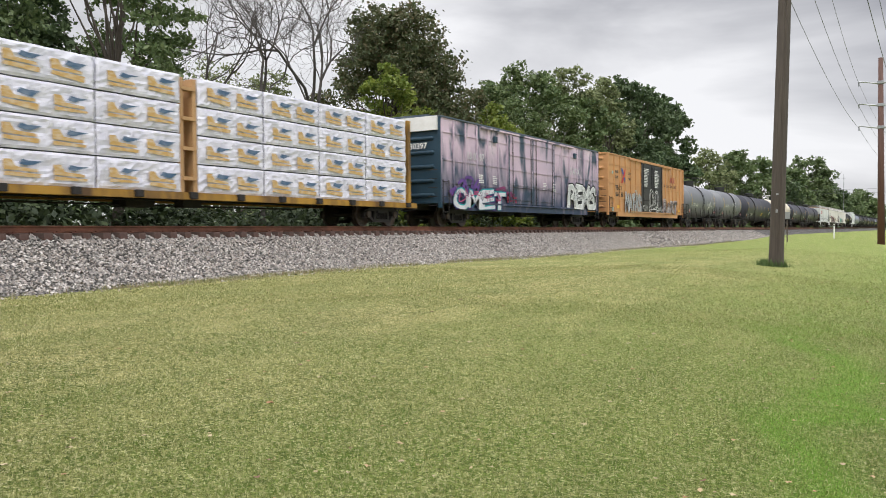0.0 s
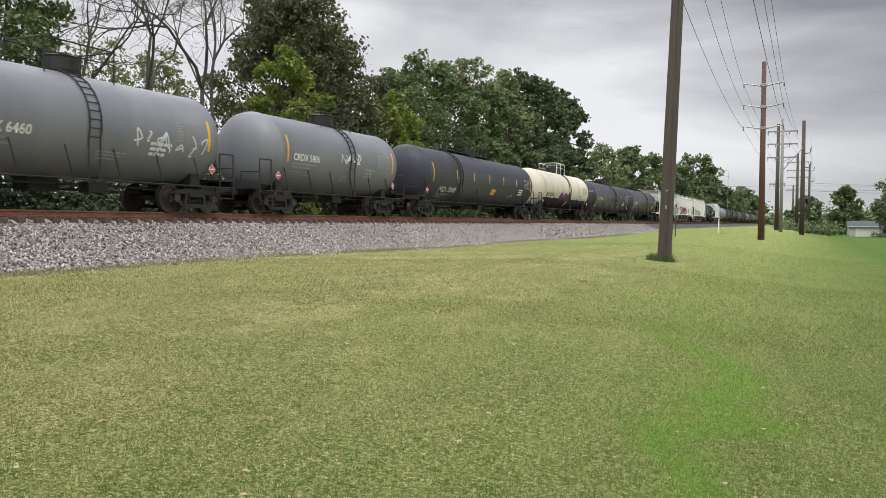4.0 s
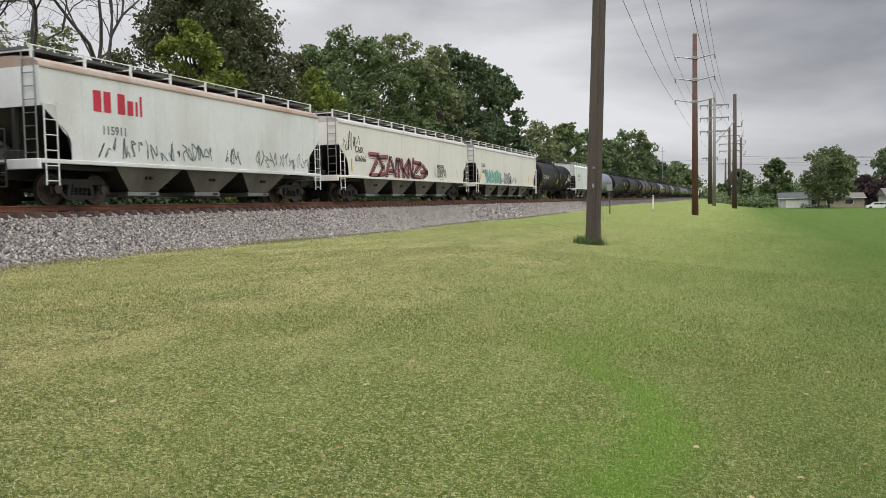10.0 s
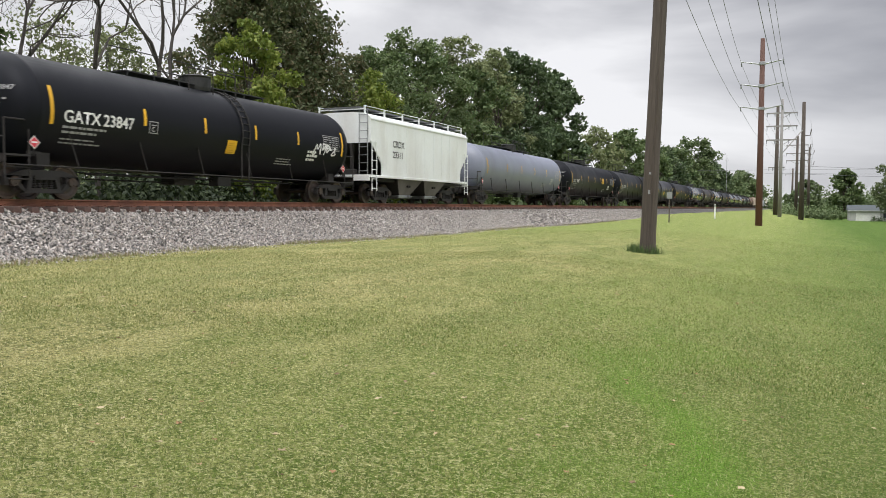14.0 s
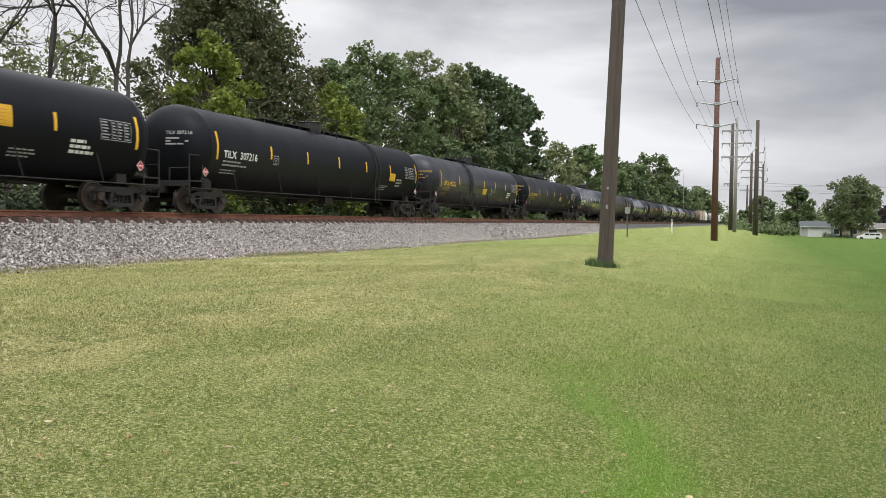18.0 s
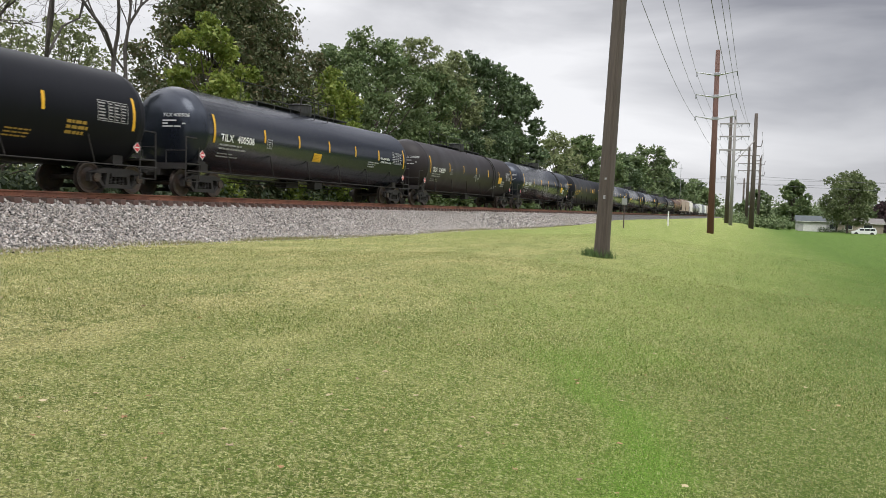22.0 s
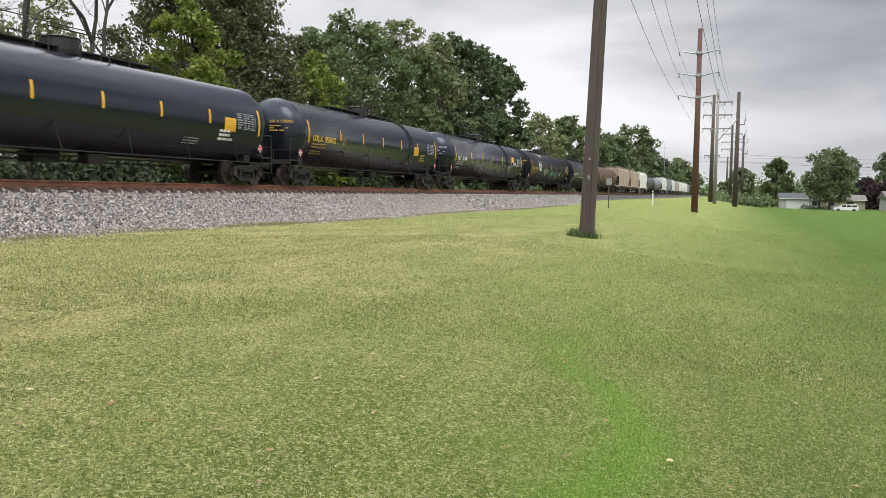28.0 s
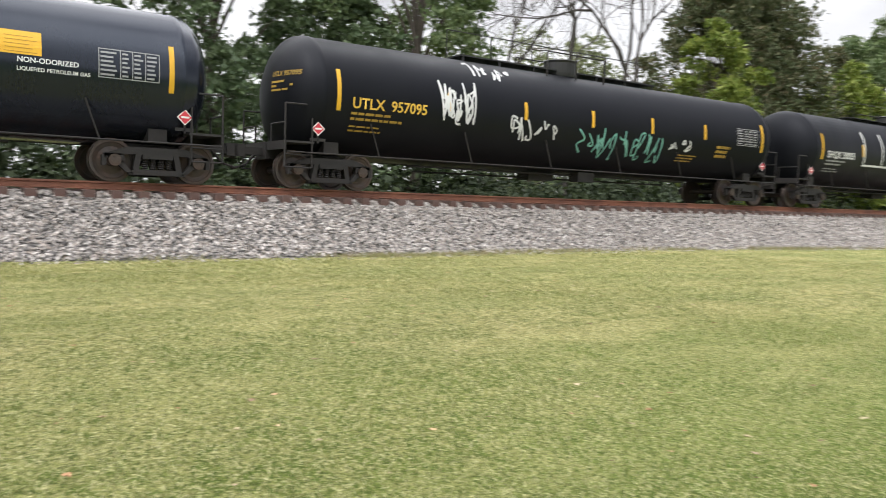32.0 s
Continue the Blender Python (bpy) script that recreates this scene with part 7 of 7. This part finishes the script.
M["stone"] = island_mat("ballast_stones", [(0.022, 0.020, 0.019), (0.19, 0.178, 0.165), (0.39, 0.362, 0.335), (0.26, 0.215, 0.18), (0.62, 0.585, 0.55)], 0.9, 0, 0, ((0.27, 0.245, 0.225), 0.35, 0.15))
V, F, k = [], [], 0
for n_, a_ in ((84000, (XC + 1.43, XC + 4.15, -6, 52, 0.020, 0.046)), (12000, (XC + 1.43, XC + 4.1, 52, 100, 0.04, 0.08)), (18000, (XC + 0.95, XC + 1.36, -6, 60, 0.025, 0.05, True)), (2600, (XC + 3.7, XC + 4.9, -6, 60, 0.025, 0.045))):
    v_, f_ = stones(n_, *a_)
    V.append(v_)
    F.append(f_ + k)
    k += len(v_)
tagged(soup("ballast_stones", np.concatenate(V), np.concatenate(F), M["stone"]), "loose crushed grey and pinkish ballast stones", "ballast", "", "stuff")

tie_me = shared("tie", lambda: boxes((-1.39, 1.39, -0.115, 0.115, -0.19, 0.0), bevel=0.012))
plate_me = shared("tie_plate", lambda: boxes((0.58, 0.93, -0.09, 0.09, 0.0, 0.022), (0.60, 0.64, -0.06, -0.03, 0.02, 0.05), (0.86, 0.90, 0.03, 0.06, 0.02, 0.05)))
for i in range(190):
    t_ = link("tie", tie_me, M["tie"], bed, m=pose(XC + rnd.uniform(-0.04, 0.04), -12 + i * 0.54 + rnd.uniform(-0.02, 0.02), ZR - 0.185 + rnd.uniform(-0.012, 0.008), 0, 0, rnd.uniform(-0.8, 0.8)))
    link("tie_plate", plate_me, M["rail"], t_)
bm = bmesh.new()
for i in range(260):
    box(bm, XC - 1.32, XC + 1.32, 90.7 + i * 0.54, 90.93 + i * 0.54, ZR - 0.37, ZR - 0.185)
tagged(part("far_ties", bm, M["tie"], bed), kind="stuff")


# ---- lawn cover ----
def lawn_mat():
    """Mown turf: broad greener and drier areas, mower bands, fine thatch."""
    m = M["lawn"]
    n, l = m.node_tree.nodes, m.node_tree.links
    n.clear()
    out, b = n.new("ShaderNodeOutputMaterial"), n.new("ShaderNodeBsdfPrincipled")
    l.new(b.outputs["BSDF"], out.inputs["Surface"])
    col, lush = turf_colour(n, l)
    tc, fine, val, hsv, bp = n.new("ShaderNodeTexCoord"), n.new("ShaderNodeTexNoise"), n.new("ShaderNodeMapRange"), n.new("ShaderNodeHueSaturation"), n.new("ShaderNodeBump")
    fine.inputs["Scale"].default_value, fine.inputs["Detail"].default_value, fine.inputs["Roughness"].default_value = 75, 6, 0.75
    val.inputs["From Min"].default_value, val.inputs["From Max"].default_value = 0.3, 0.7
    val.inputs["To Min"].default_value, val.inputs["To Max"].default_value = 0.25, 1.9
    l.new(tc.outputs["Object"], fine.inputs["Vector"])
    l.new(fine.outputs["Fac"], val.inputs["Value"])
    l.new(val.outputs["Result"], hsv.inputs["Value"])
    l.new(col, hsv.inputs["Color"])
    l.new(hsv.outputs["Color"], b.inputs["Base Color"])
    bp.inputs["Strength"].default_value, bp.inputs["Distance"].default_value = 0.9, 0.04
    l.new(fine.outputs["Fac"], bp.inputs["Height"])
    l.new(bp.outputs["Normal"], b.inputs["Normal"])
    b.inputs["Roughness"].default_value = 0.95
    b.inputs["Specular IOR Level"].default_value = 0.08


GREEN, STRAW, LUSH = (0.170, 0.188, 0.053), (0.45, 0.39, 0.18), (0.116, 0.194, 0.029)


def turf_colour(n, l):
    """Colour of the turf by place: straw patches, and lusher grass down the slope away from the track."""
    tc = n.new("ShaderNodeTexCoord")
    sep = n.new("ShaderNodeSeparateXYZ")
    l.new(tc.outputs["Object"], sep.inputs["Vector"])

    def noise_fac(scale, lo, hi, sx=1.0, sy=1.0, detail=4):
        mp, no, mr = n.new("ShaderNodeMapping"), n.new("ShaderNodeTexNoise"), n.new("ShaderNodeMapRange")
        mp.inputs["Scale"].default_value = (sx, sy, 1)
        no.inputs["Scale"].default_value, no.inputs["Detail"].default_value = scale, detail
        no.inputs["Roughness"].default_value = 0.62
        mr.inputs["From Min"].default_value, mr.inputs["From Max"].default_value = lo, hi
        l.new(tc.outputs["Object"], mp.inputs["Vector"])
        l.new(mp.outputs["Vector"], no.inputs["Vector"])
        l.new(no.outputs["Fac"], mr.inputs["Value"])
        return mr.outputs["Result"]

    def blend(fac, a, b, k=1.0):
        mx, mu = n.new("ShaderNodeMix"), n.new("ShaderNodeMath")
        mx.data_type, mu.operation = "RGBA", "MULTIPLY"
        mu.inputs[1].default_value = k
        mu.use_clamp = True
        l.new(fac, mu.inputs[0])
        l.new(mu.outputs[0], mx.inputs["Factor"])
        for s, v in (("A", a), ("B", b)):
            if isinstance(v, tuple):
                mx.inputs[s].default_value = (*v, 1)
            else:
                l.new(v, mx.inputs[s])
        return mx.outputs["Result"]
    side = n.new("ShaderNodeMapRange")
    side.inputs["From Min"].default_value, side.inputs["From Max"].default_value = -6.0, -1.5
    wob, add = n.new("ShaderNodeTexNoise"), n.new("ShaderNodeMath")
    wob.inputs["Scale"].default_value = 0.35
    add.operation = "MULTIPLY_ADD"
    add.inputs[1].default_value = 5.0
    l.new(tc.outputs["Object"], wob.inputs["Vector"])
    l.new(wob.outputs["Fac"], add.inputs[0])
    off = n.new("ShaderNodeMath")
    off.operation = "SUBTRACT"
    off.inputs[1].default_value = 2.5
    l.new(sep.outputs["X"], off.inputs[0])
    l.new(off.outputs[0], add.inputs[2])
    l.new(add.outputs[0], side.inputs["Value"])
    dry = n.new("ShaderNodeMapRange")
    dry.inputs["From Min"].default_value, dry.inputs["From Max"].default_value = XC + 8.6, XC + 5.4
    l.new(add.outputs[0], dry.inputs["Value"])
    c = blend(dry.outputs["Result"], GREEN, (0.225, 0.2, 0.062), 0.55)
    c = blend(noise_fac(0.5, 0.46, 0.60), c, STRAW, 0.58)
    c = blend(noise_fac(6.0, 0.49, 0.60, detail=6), c, STRAW, 0.65)
    c = blend(noise_fac(9.0, 0.49, 0.60, detail=6), c, (0.080, 0.108, 0.024), 0.8)
    c = blend(noise_fac(1.6, 0.50, 0.62, 1, 0.45), c, STRAW, 0.7)
    away = n.new("ShaderNodeMapRange")
    away.inputs["From Min"].default_value, away.inputs["From Max"].default_value = 20.0, 48.0
    l.new(sep.outputs["Y"], away.inputs["Value"])
    rich = n.new("ShaderNodeMath")
    rich.operation = "MAXIMUM"
    l.new(side.outputs["Result"], rich.inputs[0])
    l.new(away.outputs["Result"], rich.inputs[1])
    c = blend(rich.outputs[0], c, LUSH, 0.7)
    c = blend(noise_fac(0.9, 0.48, 0.62, 1.4, 0.3), c, (0.092, 0.136, 0.027), 0.6)
    c = blend(noise_fac(17.0, 0.50, 0.57, detail=5), c, (0.42, 0.39, 0.17), 0.5)
    c = blend(noise_fac(29.0, 0.50, 0.57, detail=5), c, (0.052, 0.072, 0.016), 0.7)
    c = blend(noise_fac(37.0, 0.53, 0.60, detail=5), c, (0.70, 0.65, 0.36), 0.55)
    c = blend(rich.outputs[0], c, (0.142, 0.218, 0.034), 0.16)
    field = n.new("ShaderNodeMapRange")
    field.inputs["From Min"].default_value, field.inputs["From Max"].default_value = -1.5, 5.0
    l.new(add.outputs[0], field.inputs["Value"])
    c = blend(field.outputs["Result"], c, (0.052, 0.105, 0.018), 0.82)
    # a lusher strip that runs across the lawn
    k = [n.new("ShaderNodeMath") for _ in range(3)]
    k[0].operation, k[1].operation, k[2].operation = "MULTIPLY_ADD", "SUBTRACT", "ABSOLUTE"
    k[0].inputs[1].default_value, k[1].inputs[1].default_value = 0.13, 0.55
    l.new(sep.outputs["Y"], k[0].inputs[0])
    l.new(add.outputs[0], k[0].inputs[2])
    l.new(k[0].outputs[0], k[1].inputs[0])
    l.new(k[1].outputs[0], k[2].inputs[0])
    strip = n.new("ShaderNodeMapRange")
    strip.inputs["From Min"].default_value, strip.inputs["From Max"].default_value = 0.7, 0.1
    l.new(k[2].outputs[0], strip.inputs["Value"])
    ends = n.new("ShaderNodeMapRange")
    ends.inputs["From Min"].default_value, ends.inputs["From Max"].default_value = 15.0, 8.0
    l.new(sep.outputs["Y"], ends.inputs["Value"])
    both = n.new("ShaderNodeMath")
    both.operation = "MULTIPLY"
    l.new(strip.outputs["Result"], both.inputs[0])
    l.new(ends.outputs["Result"], both.inputs[1])
    c = blend(both.outputs[0], c, (0.125, 0.25, 0.028), 0.75)
    wave = n.new("ShaderNodeTexWave")
    wave.wave_type, wave.bands_direction = "BANDS", "X"
    wave.inputs["Scale"].default_value, wave.inputs["Distortion"].default_value, wave.inputs["Detail"].default_value = 0.16, 1.2, 2
    wave.inputs["Detail Scale"].default_value = 0.4
    l.new(tc.outputs["Object"], wave.inputs["Vector"])
    c = blend(wave.outputs["Fac"], c, (0.15, 0.21, 0.048), 0.1)
    return c, rich.outputs[0]


lawn_mat()


def blade_mat(name, k, straw):
    """Blades take the turf's colour at their place, each a little its own."""
    m = bpy.data.materials.new(name)
    m.use_nodes = True
    n, l = m.node_tree.nodes, m.node_tree.links
    b = n["Principled BSDF"]
    col, lush = turf_colour(n, l)
    g, ra, mx = n.new("ShaderNodeNewGeometry"), n.new("ShaderNodeValToRGB"), n.new("ShaderNodeMix")
    mx.data_type = "RGBA"
    e = ra.color_ramp.elements
    e[0].position, e[0].color = 0.0, (0.05, 0.08, 0.014, 1)
    e[1].position, e[1].color = 1.0, (0.82, 0.76, 0.46, 1)
    e.new(0.4).color = (0.165, 0.21, 0.05, 1)
    e.new(1 - straw).color = (0.37, 0.34, 0.14, 1)
    l.new(g.outputs["Random Per Island"], ra.inputs["Fac"])
    less = n.new("ShaderNodeMapRange")
    less.inputs["To Min"].default_value, less.inputs["To Max"].default_value = k, k * 0.6
    l.new(lush, less.inputs["Value"])
    l.new(less.outputs["Result"], mx.inputs["Factor"])
    l.new(col, mx.inputs["A"])
    l.new(ra.outputs["Color"], mx.inputs["B"])
    l.new(mx.outputs["Result"], b.inputs["Base Color"])
    b.inputs["Roughness"].default_value = 0.8
    b.inputs["Specular IOR Level"].default_value = 0.12
    return m


def blades(n, xy, h0, h1, w0, w1, lean):
    x, y = xy
    z = ground_z(x, y)
    h, w = r.uniform(h0, h1, n), r.uniform(w0, w1, n)
    a, t, b = r.uniform(0, 6.28, n), np.abs(r.normal(0, lean, n)), r.uniform(0, 6.28, n)
    t = np.minimum(t, 1.45)
    tip = np.stack([np.sin(t) * np.cos(b), np.sin(t) * np.sin(b), np.cos(t)], 1) * h[:, None]
    c = np.stack([x, y, z + 0.004], 1)
    s = np.stack([np.cos(a), np.sin(a), np.zeros(n)], 1) * (w / 2)[:, None]
    v = np.stack([c - s, c + s, c + tip], 1).reshape(-1, 3)
    return v, np.arange(3 * n).reshape(-1, 3)


def sector(n, d0, d1, a0, a1, power=1.0):
    d = d0 + (d1 - d0) * r.rand(n) ** power
    a = np.radians(r.uniform(a0, a1, n))
    return 0.35 - d * np.sin(a), -1.4 + d * np.cos(a)


M["blade"] = blade_mat("grass_blades", 0.66, 0.32)
M["blade_far"] = blade_mat("far_grass_blades", 0.55, 0.2)
for cover, rows in (("blade", ((640000, 2.6, 14, -14, 90, (0.012, 0.032, 0.0035, 0.0085)), (300000, 12, 25, -14, 90, (0.015, 0.038, 0.008, 0.018)))), ("blade_far", ((90000, 22, 48, -14, 72, (0.02, 0.04, 0.014, 0.028)),))):
    V, F, k = [], [], 0
    for n_, d0, d1, a0, a1, hh in rows:
        x_, y_ = sector(n_, d0, d1, a0, a1)
        ok = x_ > XC + 4.3
        x_, y_ = x_[ok], y_[ok]
        v_, f_ = blades(len(x_), (x_, y_), *hh, 1.35)
        V.append(v_)
        F.append(f_ + k)
        k += len(v_)
    tagged(soup("grass", np.concatenate(V), np.concatenate(F), M[cover]), "short mown grass blades with dry clippings", "grass", "", "stuff")

M["weed"] = island_mat("dry_weeds", [(0.13, 0.16, 0.05), (0.21, 0.23, 0.085), (0.34, 0.29, 0.16), (0.21, 0.15, 0.09)], 0.85)
n_ = 26000
y_ = np.concatenate([r.uniform(-4, 30, n_ // 2), r.uniform(10, 75, n_ // 2)])
x_ = XC + 3.95 + np.abs(r.normal(0, 0.32, n_)) + 0.25 * np.sin(y_ * 0.9) * np.sin(y_ * 0.37)
keep = (np.sin(y_ * 1.3) + np.sin(y_ * 0.41 + 2) + r.normal(0, 0.7, n_)) > -0.5
v_, f_ = blades(int(keep.sum()), (x_[keep], y_[keep]), 0.03, 0.15, 0.010, 0.026, 0.95)
tagged(soup("weeds", v_, f_, M["weed"]), "dry and green weeds along the foot of the ballast", "weeds", "", "stuff")

# tuft round the near pole
n_ = 900
a_ = r.uniform(0, 6.28, n_)
d_ = 0.24 + np.abs(r.normal(0, 0.13, n_))
v_, f_ = blades(n_, (-4.0 + d_ * np.cos(a_), 27.85 + d_ * np.sin(a_)), 0.12, 0.34, 0.012, 0.03, 0.5)
tagged(soup("grass_tuft", v_, f_, island_mat("tuft_grass", [(0.04, 0.08, 0.02), (0.07, 0.12, 0.03), (0.11, 0.16, 0.05)], 0.8)), "unmown grass tuft round the foot of the pole", "grass tuft", "", "stuff")


# fallen leaves
def fallen(n, spots):
    V, F = [], []
    for i in range(n):
        if i < len(spots):
            x, y = spots[i]
            s = 0.034
        else:
            x, y = sector(1, 4, 44, -30, 70)
            x, y, s = float(x[0]), float(y[0]), r.uniform(0.011, 0.030)
        z = float(ground_z(x, y)) + 0.03
        a = r.uniform(0, 6.28)
        k = 9
        ring = []
        for j in range(k):
            t = 2 * math.pi * j / k
            rad = s * (1.0 if j % 2 == 0 else 0.55) * r.uniform(0.8, 1.15)
            ring.append((x + rad * math.cos(a + t), y + rad * math.sin(a + t), z + r.uniform(0, 0.5) * s))
        n0 = len(V)
        V.append((x, y, z))
        V += ring
        F += [(n0, n0 + 1 + j, n0 + 1 + (j + 1) % k) for j in range(k)]
    return V, F


v_, f_ = fallen(1500, ((-2.7, 6.8), (-2.49, 6.57), (-2.57, 9.0), (-1.04, 10.0), (-2.58, 8.0), (-5.9, 9.7), (-5.5, 8.2)))
tagged(soup("fallen_leaves", v_, f_, island_mat("dead_leaves", [(0.30, 0.15, 0.07), (0.42, 0.29, 0.15), (0.40, 0.31, 0.18), (0.47, 0.39, 0.24), (0.17, 0.09, 0.05)], 0.8)), "curled tan and yellow leaves fallen on the lawn", "leaves", "", "stuff")


# ---- what moves ----
def motions():
    for car, u in TRAIN:
        walk(car, [(t, pose(XC, u - run(t), ZR)) for t in range(0, 33, 2)])
    walk(van, [(t, pose(x * 0.976, 181.5, -1.45, 0, 0, 180)) for t, x in ((0, 66), (5, 46.5), (7.5, 37.0), (8.4, 33.2), (9.6, 29.2), (10.5, 26.9), (12, 24.2), (14, 22.6), (17, 22.2), (24, 22.1), (32, 22.1))])
    keyed = {}
    for w, k in WHEELS:
        if k not in keyed:
            walk(w, [(f / 30, pose(0, k, WHEEL_R, math.degrees(run(f / 30) / WHEEL_R) % 360)) for f in range(0, 961)])
            keyed[k] = w
        else:
            src = keyed[k].animation_data
            w.rotation_mode = "QUATERNION"
            ad = w.animation_data_create()
            ad.action = src.action
            ad.action_slot = src.action_slot


motions()
